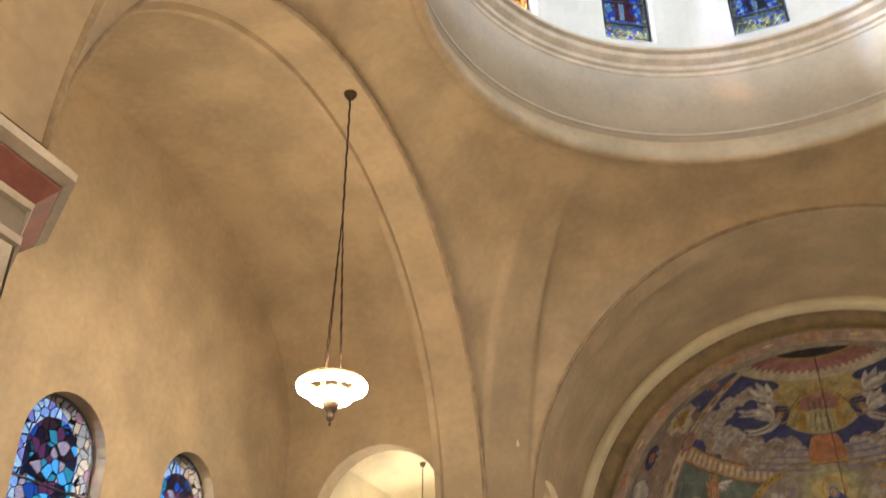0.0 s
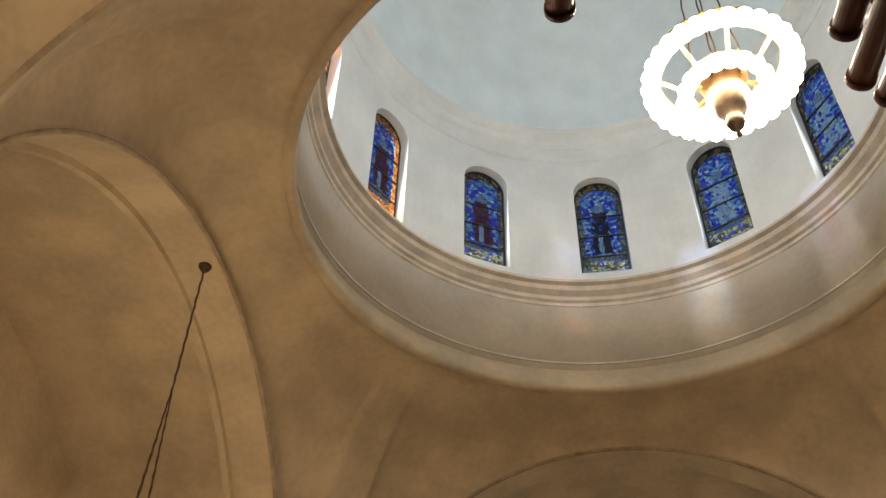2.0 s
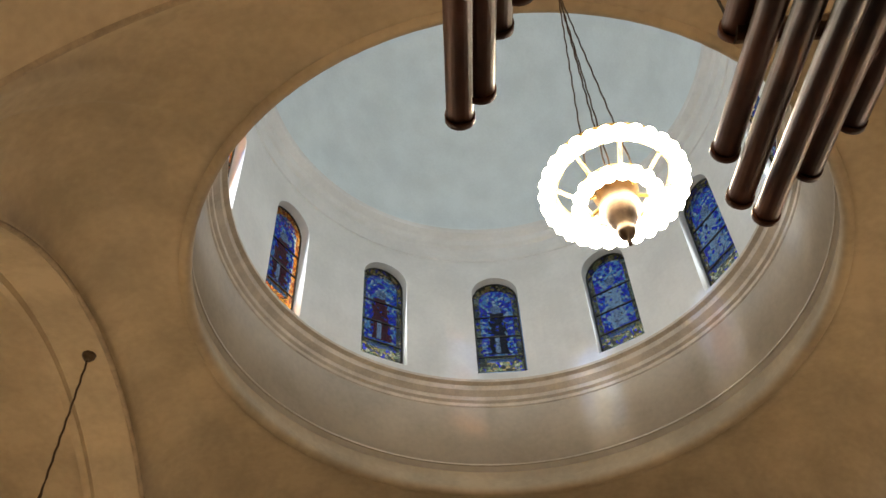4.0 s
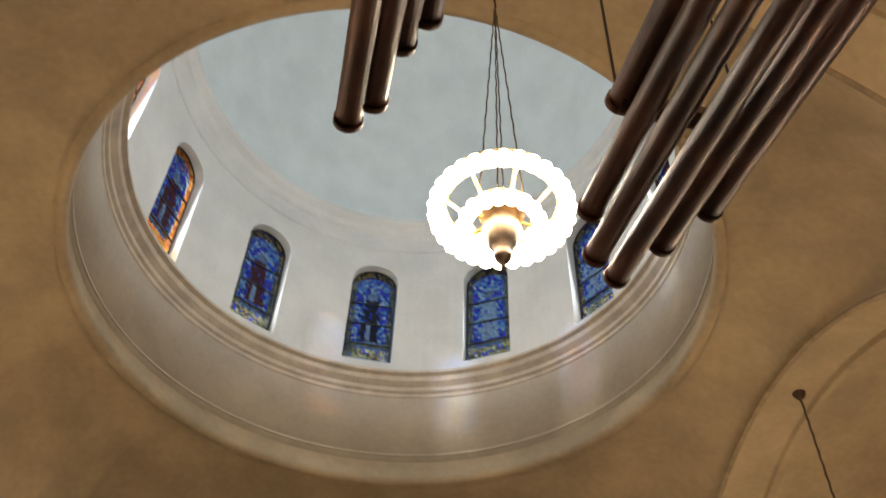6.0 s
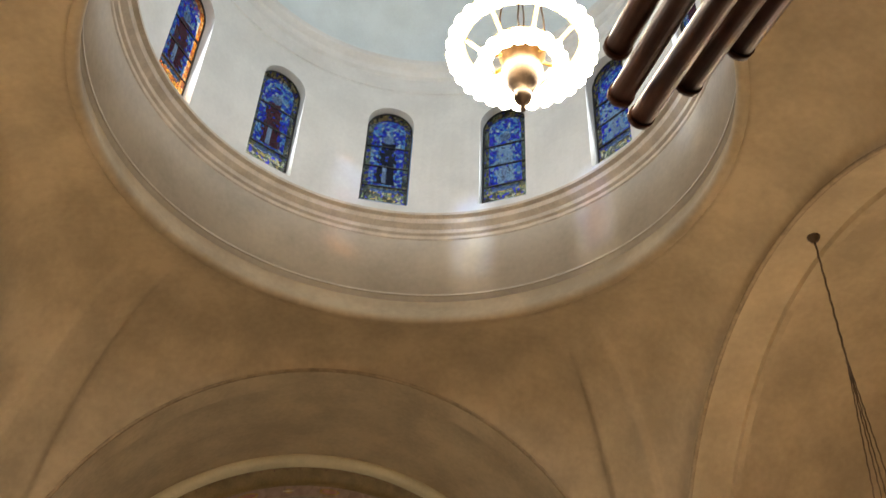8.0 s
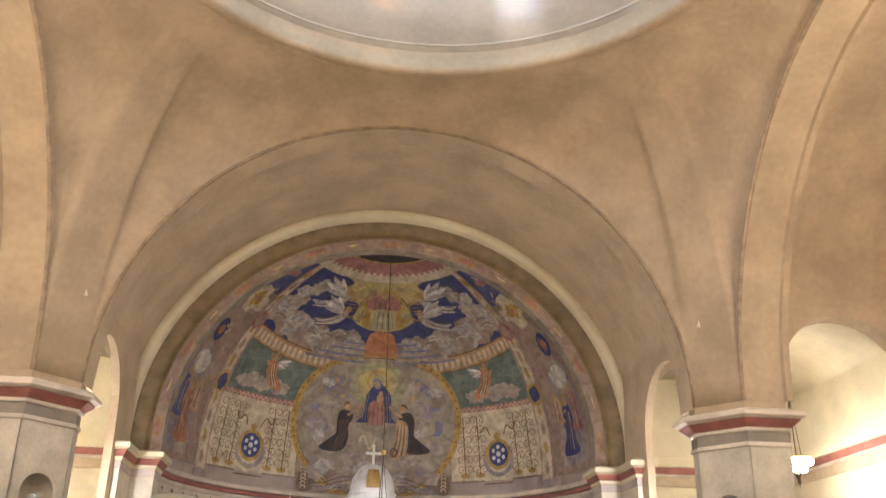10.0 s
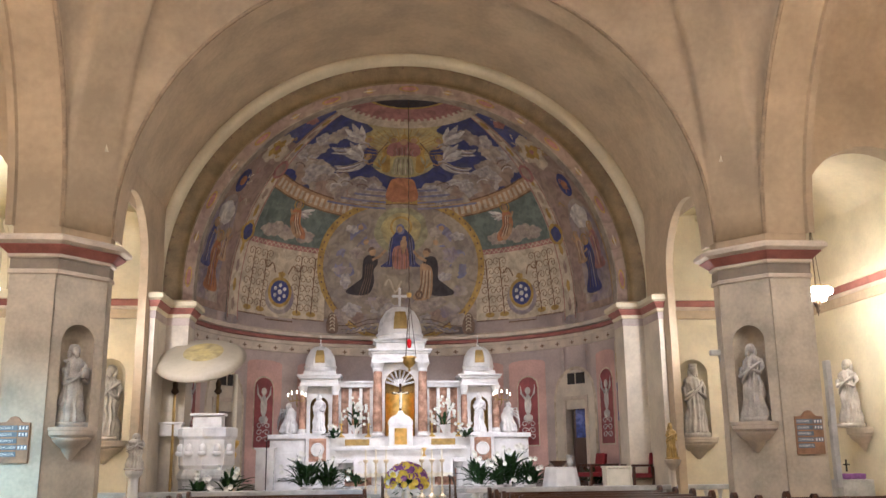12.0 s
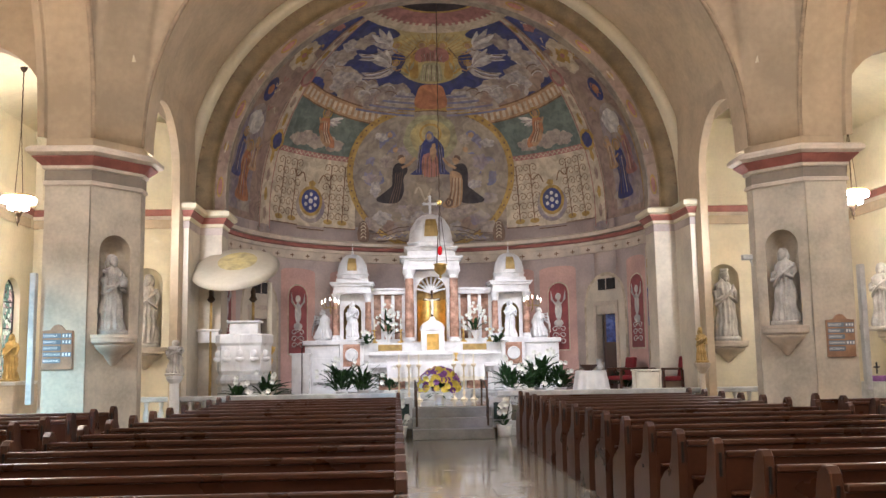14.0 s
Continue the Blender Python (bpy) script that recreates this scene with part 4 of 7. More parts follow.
# throne with three crowned shapes
for s in (-1, 1):
    angel(s * 24.5, 58.6, 9.6, s, 0.052)
    angel(s * 21.0, 52.4, 8.6, s, 0.070)
    curve("painted_staff", s * 17, 58, [(0, -0.5), (-0.45, 0.55)], 7, 0.3, P_UMBER, 0.088, s)
    outline("painted_throne_post", s * 8.4, 56, ((-0.2, -0.9), (0.2, -0.9), (0.28, 0), (0.36, 0.5), (0.1, 0.72), (-0.16, 0.5), (-0.1, 0)), 6.2, P_GOLD, 0.056, s)
    curve("painted_scroll", s * 8.4, 58.5, [(0.5 * math.cos(a) * (1 - a / 9), 0.5 * math.sin(a) * (1 - a / 9)) for a in [0.5 * k for k in range(14)]], 2.6, 0.4, P_UMBER, 0.06, s)
    disc("painted_halo", s * 6.6, 62.6, 1.6, 1.6, P_GOLD, 0.060, hole=0.72, n=18)
    disc("painted_head", s * 6.6, 62.4, 0.95, 1.1, P_FLESH, 0.066, n=14)
    outline("painted_robe", s * 5.6, 58.8, ((-0.4, 0.9), (0.3, 0.9), (0.75, 0.3), (0.8, -0.6), (0.2, -1.0), (-0.5, -0.6)), 2.7, P_ROSE, 0.062, s)
    for q in range(5):
        outline("painted_leaf", s * 11.2, 51.2 + 0.5 * q, BLADE, 3.4, P_GOLD if q % 2 else P_SAGE, 0.090 + 0.001 * q, s, s * (15 + 22 * q))
outline("painted_mantle", 0, 57.4, ((-0.5, 1.0), (0.5, 1.0), (1.0, 0.35), (0.9, -0.3), (0.35, -0.2), (-0.35, -0.2), (-0.9, -0.3), (-1.0, 0.35)), 4.4, P_ROSE, 0.068)
outline("painted_lap", 0, 52.6, ((-0.65, 0.9), (0.65, 0.9), (0.95, 0.0), (1.0, -0.9), (0.3, -1.05), (-0.3, -1.05), (-1.0, -0.9), (-0.95, 0.0)), 3.4, P_SAGE, 0.072)
for q in range(7):
    curve("painted_fold", 0, 52.6, [(-0.6 + 0.2 * q, 0.75), (-0.75 + 0.25 * q, -0.1), (-0.8 + 0.27 * q, -0.95)], 3.4, 0.24, P_UMBER if q % 2 else P_CREAM, 0.076)
for q in range(8):
    curve("painted_fold", 0, 57.2, [(-0.75 + 0.21 * q, 0.7 - 0.3 * abs(q - 3.5) / 3.5), (-0.6 + 0.17 * q, 0.1), (-0.7 + 0.2 * q, -0.2)], 4.4, 0.22, (P_UMBER, P_LILAC)[q % 2], 0.076)
disc("painted_head", 0, 62.0, 1.1, 1.3, P_FLESH, 0.078, n=16)
outline("painted_crown", 0, 63.4, ((-1, 0), (1, 0), (0.7, 0.9), (0, 1.9), (-0.7, 0.9)), 1.1, P_GOLD, 0.080)
# steps below the throne
outline("painted_steps", 0, 43.4, ((-1.0, -0.75), (1.0, -0.75), (0.92, 0.45), (0.55, 0.95), (-0.55, 0.95), (-0.92, 0.45)), 4.6, P_ORANGE, 0.070)
for s in (-1, 1):
    for q in range(7):
        field("painted_step", s * 6.5, s * (31 - q * 2.6), 38.4 + q * 1.05, 39.1 + q * 1.05, (P_SLATE, P_CLOUD)[q % 2], 0.062, 12, 1, 0.35, 0.35)
# arcade band
field("painted_band", -57, 57, 37.5, 42.5, P_FLESH, 0.03, 40, 3, 1, 1)
for q in range(46):
    az = -56 + q * 2.49
    field("painted_arch", az, az + 1.4, 38.4, 41.2, P_CREAM, 0.036, 2, 2, 1, 1)
for el in (37.5, 42.3):
    stroke("painted_line", [(-57 + q * 3, el + dip(-57 + q * 3)) for q in range(39)], 0.4, P_BROWN, 0.042)
# ring and eye at the top
field("painted_ring", -90, 90, 67.5, 71.5, P_CREAM, 0.05, 48, 3)
field("painted_ring", -90, 90, 71.5, 76.5, P_ROSE, 0.05, 48, 3)
field("painted_oculus", -90, 90, 77.0, 89.5, P_BLACK, 0.05, 48, 4)
field("painted_ring", -90, 90, 76.5, 77.3, P_GOLD, 0.056, 48, 1)
for q in range(30):
    field("painted_scallop", -88 + q * 6, -85 + q * 6, 70.6, 72, P_ROSE, 0.056, 2, 1)
for s in (-1, 1):
    # teal panels with a kneeling shape, and clouds
    field("painted_panel", s * 20, s * 56.5, 21.5, 38.5, P_TEAL, 0.01, 16, 8)
    for q in range(5):
        disc("painted_cloud", s * (50 - q * 3.6), 24.8 + (q % 2) * 1.2, 3.4, 2.0, P_CLOUD, 0.018 + q * 0.002, 0.2)
    outline("painted_robe", s * 41.5, 29.3, ((-0.1, 0.75), (0.3, 0.6), (0.3, 0.1), (0.15, -0.3), (-0.4, -0.8), (-0.95, -0.95), (-0.9, -0.55), (-0.45, -0.1), (-0.3, 0.4)), 5.6, P_ORANGE, 0.034, s)
    outline("painted_sash", s * 41.2, 27.6, ((0.3, 0.4), (0.1, -0.4), (-0.7, -1.0), (-1.0, -0.6), (-0.3, 0.0)), 3.6, P_FLESH, 0.038, s)
    for q in range(5):
        curve("painted_fold", s * 41.5, 29.3, [(0.15 - 0.07 * q, 0.45), (0.0 - 0.07 * q, -0.1), (-0.35 - 0.1 * q, -0.7)], 5.6, 0.22, (P_UMBER, P_CREAM)[q % 2], 0.042, s)
    curve("painted_arm", s * 41.5, 31.8, [(0.0, 0.0), (0.5, -0.15), (0.75, 0.25)], 3.6, 0.7, P_FLESH, 0.043, s)
    disc("painted_head", s * 42.0, 34.4, 0.95, 1.1, P_FLESH, 0.044, n=14)
    disc("painted_halo", s * 42.0, 34.6, 1.8, 1.8, P_GOLD, 0.040, hole=0.75, n=20)
    for q in range(4):
        outline("painted_wing", s * 40.4, 31.6, BLADE, 5.4 - 0.8 * q, (P_WHITE, P_DRAPE)[q % 2], 0.028 + 0.001 * q, -s, -s * (24 - 16 * q))
    # cream scroll panels
    field("painted_panel", s * 25, s * 57.5, -1.0, 20.2, P_CREAM, 0.01, 16, 10)
    field("painted_border", s * 25, s * 57.5, 20.2, 21.8, P_ROSE, 0.014, 16, 1)
    stroke("painted_zigzag", [(s * (26 + q * 0.9), 20.5 + (q % 2) * 1.0) for q in range(35)], 0.35, P_CREAM, 0.02)
    for cx in (29.6, 34.6, 48.2, 53.4):
        stroke("painted_stem", [(s * cx, 0.5), (s * cx, 18.5)], 0.35, P_BROWN, 0.016)
        for row in range(6):
            for d in (-1, 1):
                cz, rr = 2.6 + row * 3.0, 1.45
                pts = []
                for q in range(20):
                    a = q / 19 * 7.6
                    k = rr * (1 - q / 24)
                    pts.append((s * (cx + d * (1.35 - k * math.cos(a))), cz + k * math.sin(a)))
                stroke("painted_scroll", pts, 0.2, P_BROWN, 0.018 + 0.0008 * row)
        disc("painted_urn", s * cx, 0.9, 1.6, 0.8, P_GOLD, 0.022)
    m = s * 41.2
    for q in range(2):
        stroke("painted_scroll", [(m + (1 if q else -1) * (2.5 + k * 0.45), 12.5 + 1.6 * math.sin(k * 0.55) + k * 0.35) for k in range(12)], 0.4, P_BROWN, 0.024)
    disc("painted_crescent", m, 5.4, 5.4, 5.4, P_LILAC, 0.026, hole=0.75)
    disc("painted_roundel", m, 6.8, 4.4, 4.6, P_GOLD, 0.028, n=40)
    disc("painted_roundel", m, 6.8, 3.4, 3.6, P_DEEP, 0.034, n=36)
    for q in range(6):
        a = q * math.pi / 3
        disc("painted_petal", m + 2.0 * math.sin(a), 6.8 + 2.1 * math.cos(a), 0.62, 0.62, P_WHITE, 0.040, n=12)
    disc("painted_petal", m, 6.8, 0.8, 0.8, P_WHITE, 0.040, n=12)
    disc("painted_crown", m, 12.2, 1.3, 0.9, P_GOLD, 0.034, 0.2)
    stroke("painted_line", [(s * 25, -0.9), (s * 36, -0.9), (s * 36, -1.9), (s * 46, -1.9), (s * 46, -0.9), (s * 57, -0.9)], 0.3, P_BROWN, 0.02)
    # rib
    field("painted_rib", s * 57.3, s * 62.3, -3.5, 69.5, P_CREAM, 0.03, 4, 30)
    for az in (57.5, 62.0):
        stroke("painted_line", [(s * az, -3.5 + q * 3) for q in range(25)], 0.35, P_ROSE, 0.036)
    for q in range(12):
        disc("painted_leaf", s * 59.8, 1 + q * 5.6, 0.7, 1.9, P_GOLD if q % 2 else P_MAUVE, 0.038, 0.2, n=14)
    disc("painted_quatrefoil", s * 59.8, 22.5, 2.8, 3.4, P_GOLD, 0.044, 0.12, freq=4)
    disc("painted_quatrefoil", s * 59.8, 22.5, 1.9, 2.4, P_DEEP, 0.050, 0.12, freq=4)
    disc("painted_oval", s * 59.8, 43, 2.3, 3.2, P_ROSE, 0.044)
    disc("painted_oval", s * 59.8, 43, 1.4, 2.2, P_MAUVE, 0.050)
    disc("painted_pendant", s * 60, -3.6, 3.0, 1.4, P_LILAC, 0.034)
    # outer field
    field("painted_field", s * 62.3, s * 82, -2, 69.5, P_MAUVE, 0.008, 10, 24)
    field("painted_sky", s * 62.5, s * 82, 52, 69.5, P_BLUE, 0.012, 8, 8)
    disc("painted_star", s * 71.5, 48, 5.2, 5.2, P_CREAM, 0.02, 0.35, freq=4)
    disc("painted_star", s * 71.5, 48, 2.6, 2.6, P_GOLD, 0.026, 0.4, freq=4)
    disc("painted_star", s * 71.5, 48, 0.9, 0.9, P_ROSE, 0.032)
    disc("painted_flower", s * 70.5, 60.5, 2.6, 1.6, P_ROSE, 0.026, 0.25)
    disc("painted_oval", s * 75, 35, 2.7, 3.7, P_DEEP, 0.02, turn=-s * 10)
    disc("painted_book", s * 75, 35, 1.4, 1.5, P_ORANGE, 0.026, 0.05)
    disc("painted_arch_panel", s * 74, 17, 6.8, 13.5, P_LILAC, 0.016, 0.02)
    field("painted_arch_panel", s * 67, s * 81, 0, 15, P_LILAC, 0.012, 8, 6)
    disc("painted_sky_glow", s * 74, 25, 4.0, 3.6, P_WHITE, 0.022, 0.1)
    for q, (a, e, h, mat) in enumerate(((72.0, 11, 7.5, P_DEEP if s > 0 else P_ORANGE), (77.2, 15.5, 6.0, P_ROSE if s > 0 else P_BLUE), (68.6, 16.5, 4.2, P_FLESH))):
        outline("painted_robe", s * a, e, ((-0.12, 0.8), (0.2, 0.78), (0.34, 0.2), (0.3, -0.5), (0.5, -1.0), (-0.2, -1.1), (-0.55, -0.95), (-0.3, -0.3), (-0.34, 0.3)), h, mat, 0.026 + 0.008 * q, s)
        for k in range(4):
            curve("painted_fold", s * a, e, [(-0.12 + 0.12 * k, 0.5), (-0.16 + 0.12 * k, -0.1), (-0.3 + 0.2 * k, -0.9)], h, 0.26, (P_UMBER, P_SLATE, P_CREAM)[(k + q) % 3], 0.029 + 0.008 * q, s)
        curve("painted_arm", s * a, e + 0.5 * h, [(0.0, 0.1), (-0.35, 0.0), (-0.5, 0.3)], h, 0.7, P_FLESH, 0.031 + 0.008 * q, s)
        disc("painted_halo", s * a, e + 0.98 * h, 0.24 * h, 0.24 * h, P_GOLD, 0.029 + 0.008 * q, hole=0.75, n=16)
        disc("painted_head", s * a, e + 0.95 * h, 0.14 * h, 0.17 * h, P_FLESH, 0.032 + 0.008 * q, n=12)
    disc("painted_cloud", s * 70, 4, 3.6, 2.4, P_CLOUD, 0.022, 0.2)
    # border beside the gold arch
    field("painted_border", s * 82, s * 89.6, -2, 69.5, P_HAZE, 0.012, 4, 24)
    stroke("painted_line", [(s * 82, -2 + q * 3) for q in range(25)], 0.5, P_GOLD, 0.02)
    for q in range(6):
        disc("painted_oval", s * 85.6, 6 + q * 11.5, 2.3, 3.6, P_GOLD, 0.018)
        disc("painted_oval", s * 85.6, 6 + q * 11.5, 1.8, 3.0, P_MAUVE, 0.022)
        disc("painted_knot", s * 85.6, 11.8 + q * 11.5, 1.2, 1.4, P_GOLD, 0.02, 0.25, freq=4)
# great roundel
disc("painted_roundel_rim", 0, 16.6, 27.8, 23.8, P_GOLD, 0.048, n=72)
disc("painted_roundel_rim", 0, 16.6, 26.1, 22.3, P_UMBER, 0.052, n=72)
disc("painted_roundel_sky", 0, 16.6, 25.7, 22.0, P_HAZE, 0.056, n=72)
for s in (-1, 1):
    outline("painted_sky", s * 19.5, 17.5, ((-0.7, -0.5), (0.2, -0.8), (0.8, -0.2), (0.6, 0.7), (0.1, 1.0), (-0.3, 0.3)), 5.2, P_SLATE, 0.060, s)
    outline("painted_sky", s * 15.5, 28, ((-0.6, -0.8), (0.4, -0.9), (0.7, 0.1), (0.2, 0.9), (-0.5, 0.6)), 4.2, P_SLATE, 0.060, s)
    disc("painted_head", s * 12.6, 25.5, 0.9, 0.9, P_FLESH, 0.068, 0.2, n=12)
    disc("painted_head", s * 15.2, 30.2, 0.9, 0.9, P_FLESH, 0.068, 0.2, n=12)
for q in range(34):
    a = 2 * math.pi * q / 34 + rng.uniform(-0.05, 0.05)
    rr = rng.uniform(12.5, 21.5)
    e = 16 + rr * 0.92 * math.sin(a)
    disc("painted_cloud", rr * 1.05 * math.cos(a) / math.cos(radians(max(0, e))), e, rng.uniform(1.8, 3.4), rng.uniform(1.3, 2.4), (P_CLOUD, P_HAZE, P_LILAC, P_DRAPE, P_HAZE)[q % 5] if e < 30 else P_HAZE, 0.062 + q * 0.0004, 0.24)
disc("painted_glow", 0, 29.5, 8.6, 8.2, P_SAGE, 0.077, 0.04, n=40)
disc("painted_glow", 0, 29.8, 6.4, 6.0, P_GLOW, 0.0785, 0.04, n=36)
disc("painted_halo", 0, 31.0, 3.6, 3.6, P_GOLD, 0.080, hole=0.8)
for q in range(13):
    disc("painted_cloud", -19 + q * 3.2, 1.2 + 2.0 * math.sin(q * 1.9) + (2.4 if abs(q - 6) < 3 else 0), 3.2, 2.3, (P_CLOUD, P_DRAPE, P_MAUVE, P_LILAC)[q % 4], 0.082 + q * 0.0007, 0.22)
# the seated shape: blue mantle, red gown, a small pale shape in its lap
outline("painted_mantle", 0, 24, ((-0.25, 0.75), (0.0, 0.98), (0.3, 0.8), (0.62, 0.35), (0.66, -0.2), (0.72, -0.7), (0.95, -0.92), (0.4, -0.9), (-0.3, -0.92), (-0.95, -0.92), (-0.6, -0.65), (-0.52, -0.1), (-0.48, 0.35)), 6.9, P_DEEP, 0.094)
outline("painted_robe", 0, 21, ((-0.5, 0.75), (0.4, 0.85), (0.6, 0.1), (0.62, -0.8), (0.1, -0.98), (-0.5, -0.85), (-0.68, -0.2)), 4.2, P_ROSE, 0.098)
outline("painted_veil", -0.3, 30.2, ((-0.6, -0.5), (-0.7, 0.3), (-0.1, 1.0), (0.6, 0.5), (0.65, -0.6), (0.0, -0.9)), 1.9, P_SLATE, 0.100)
disc("painted_head", -0.5, 30.2, 0.85, 1.1, P_FLESH, 0.104, n=14)
outline("painted_infant", 1.0, 24.8, ((-0.5, 0.8), (0.3, 1.0), (0.6, 0.2), (0.4, -0.7), (0.1, -1.4), (-0.3, -1.4), (-0.5, -0.4)), 1.9, P_FLESH, 0.102)
disc("painted_head", 1.2, 27.2, 0.7, 0.8, P_FLESH, 0.106, n=12)
for q in range(8):
    curve("painted_fold", 0, 21, [(-0.42 + 0.12 * q, 0.5), (-0.5 + 0.15 * q, -0.2), (-0.55 + 0.16 * q, -0.85)], 5.0, 0.24, (P_UMBER, P_ORANGE)[q % 2], 0.106)
for s in (-1, 1):
    for q in range(3):
        curve("painted_fold", 0, 24, [(0.45 - 0.05 * q, 0.45), (0.52 - 0.04 * q, -0.1), (0.6 - 0.06 * q, -0.75)], 7.6, 0.22, (P_SLATE, P_BLACK)[q % 2], 0.1075, s)
KNEELER = ((-0.05, 0.95), (0.35, 0.85), (0.42, 0.55), (0.25, 0.2), (0.3, -0.35), (0.12, -0.85), (-0.3, -1.0), (-0.95, -0.95), (-1.0, -0.75), (-0.55, -0.6), (-0.3, -0.2), (-0.3, 0.4), (-0.25, 0.75))
outline("painted_robe", -11.0, 14.8, KNEELER, 6.8, P_BLACK, 0.094)
outline("painted_robe", 10.8, 14.6, KNEELER, 6.8, P_BLACK, 0.094, -1)
outline("painted_robe", 8.9, 12.6, ((-0.3, 0.9), (0.25, 0.75), (0.3, 0.0), (0.15, -0.8), (-0.5, -0.95), (-0.75, -0.75), (-0.35, -0.2)), 6.4, P_FLESH, 0.098)
for q in range(6):
    curve("painted_fold", 8.9, 12.6, [(-0.2 + 0.08 * q, 0.6), (-0.28 + 0.09 * q, -0.1), (-0.5 + 0.12 * q, -0.82)], 6.4, 0.26, (P_UMBER, P_CREAM)[q % 2], 0.102)
for q in range(4):
    curve("painted_fold", -11.2, 14.2, [(-0.1 + 0.1 * q, 0.55), (-0.12 + 0.09 * q, -0.1), (-0.35 + 0.12 * q, -0.85)], 7.4, 0.2, P_UMBER, 0.098)
for x, e, m in ((-10.0, 22.4, 1), (9.0, 22.2, -1)):
    disc("painted_head", x, e, 1.15, 1.35, P_FLESH, 0.100, n=16)
    outline("painted_hair", x - m * 0.35, e + 0.6, ((-1, -0.6), (-0.8, 0.5), (0.2, 0.9), (0.8, 0.2), (0, 0.1)), 1.2, P_UMBER, 0.104, m)
    curve("painted_arm", x, e, [(0.0, -0.38), (0.35, -0.2), (0.62, 0.12)], 7.0, 0.9, P_FLESH, 0.106, m)
curve("painted_scroll", -5.2, 11.4, [(0.9 * q / 8, 0.35 * math.sin(q * 0.9)) for q in range(9)], 6.0, 0.7, P_CREAM, 0.094)
disc("painted_wreath", 6.2, 8.4, 1.3, 1.5, P_UMBER, 0.108, 0.1, hole=0.55, n=18)
# parapet of scrolls with urns at its ends
for s in (-1, 1):
    for q in range(4):
        field("painted_parapet", s * (5.0 + 3.2 * q), s * (9.6 + 3.2 * q), -4.1 + 0.25 * (3 - q), -3.2 + 0.75 * (3 - q), (P_CREAM, P_HAZE)[q % 2], 0.105 + 0.002 * q, 6, 1)
    for el in (-4.0, -2.4, -1.2):
        curve("painted_line", s * 14, el, [(-1.0, 0.25), (-0.5, 0.2), (0.3, -0.1), (1.0, -0.15)], 8.0 + el, 0.26, P_UMBER, 0.115, s)
    curve("painted_chain", s * 13, -2.2, [(0.16 * q - 0.9, 0.07 * (-1) ** q - 0.02 * q) for q in range(12)], 6.0, 0.35, P_SLATE, 0.118, s)
    outline("painted_urn", s * 22.6, -1.6, ((-0.5, -1.0), (0.5, -1.0), (0.7, -0.2), (0.5, 0.6), (0.2, 1.1), (-0.2, 1.1), (-0.5, 0.6), (-0.7, -0.2)), 3.0, P_UMBER, 0.118)
    for q in range(5):
        curve("painted_scroll", s * 22.6, -3.8 + 1.1 * q, [(0.5 * math.cos(a), 0.5 * math.sin(a)) for a in [0.4 * k for k in range(9)]], 1.6, 0.3, P_CREAM, 0.122, 1 if q % 2 else -1)
for s in (-1, 1):
    for q in range(14):
        az, el = s * rng.uniform(64, 81), rng.uniform(30, 68)
        stroke("painted_leaf", [(az + s * 0.5 * k, el + 0.8 * math.sin(k * 1.1 + q)) for k in range(6)], 0.4, (P_GOLD, P_CREAM, P_ROSE)[q % 3], 0.034 + 0.0007 * q)
for q in range(56):
    a = 2 * math.pi * q / 56
    e = 16.6 + 23.0 * math.sin(a)
    disc("painted_bead", 26.9 * math.cos(a) / math.cos(radians(max(0, e))), e, 0.32, 0.32, P_UMBER, 0.054, n=8)
# the flat painted border inside the gold hollow
part("painted_border", half_ring(20.0, 5.1, [(0.06, 0.22), (0.05, 0.24), (-0.13, 0.34)]), P_MAUVE, mural)
part("painted_line", half_ring(20.0, 5.1, [(-0.13, 0.335), (-0.155, 0.34), (-0.16, 0.66)]), P_HAZE, mural)
for q in range(17):
    for r, hw, hh, mat, out in ((5.06, 0.24, 0.07, P_GOLD, 0.0), (5.06, 0.20, 0.05, P_ROSE, 0.006)) if q % 2 == 0 else ((5.06, 0.09, 0.05, P_GOLD, 0.0), (5.06, 0.15, 0.02, P_CREAM, 0.006)):
        a = math.pi * (q + 0.5) / 17
        x, z = chancel_arc(r, a)
        bm = lathe([(0.001, 0.012), (0.85, 0.010), (1.0, 0.0)], segs=20)
        bmesh.ops.transform(bm, matrix=Matrix.Translation((x, 20.275 - out, z)) @ Matrix.Rotation(math.pi / 2 - a, 4, "Y") @ Matrix.Rotation(math.pi / 2 + 0.5, 4, "X") @ Matrix.Diagonal((hw, hh, 1, 1)), verts=bm.verts)
        part("painted_oval", bm, mat, mural)
# ticks on the gold hollow of the chancel arch
for q in range(58):
    a = math.pi * (q + 0.5) / 58
    x, z = chancel_arc(5.53, a)
    m_ = Matrix.Translation((x, 20.12, z)) @ Matrix.Rotation(-a + math.pi / 2, 4, "Y")
    bm = box(0, 0, -0.03, 0.03, 0.03, 0.06)
    bmesh.ops.transform(bm, matrix=m_, verts=bm.verts)
    part("arch_tick", bm, P_BROWN, mural)

# ---- hanging lamps ----


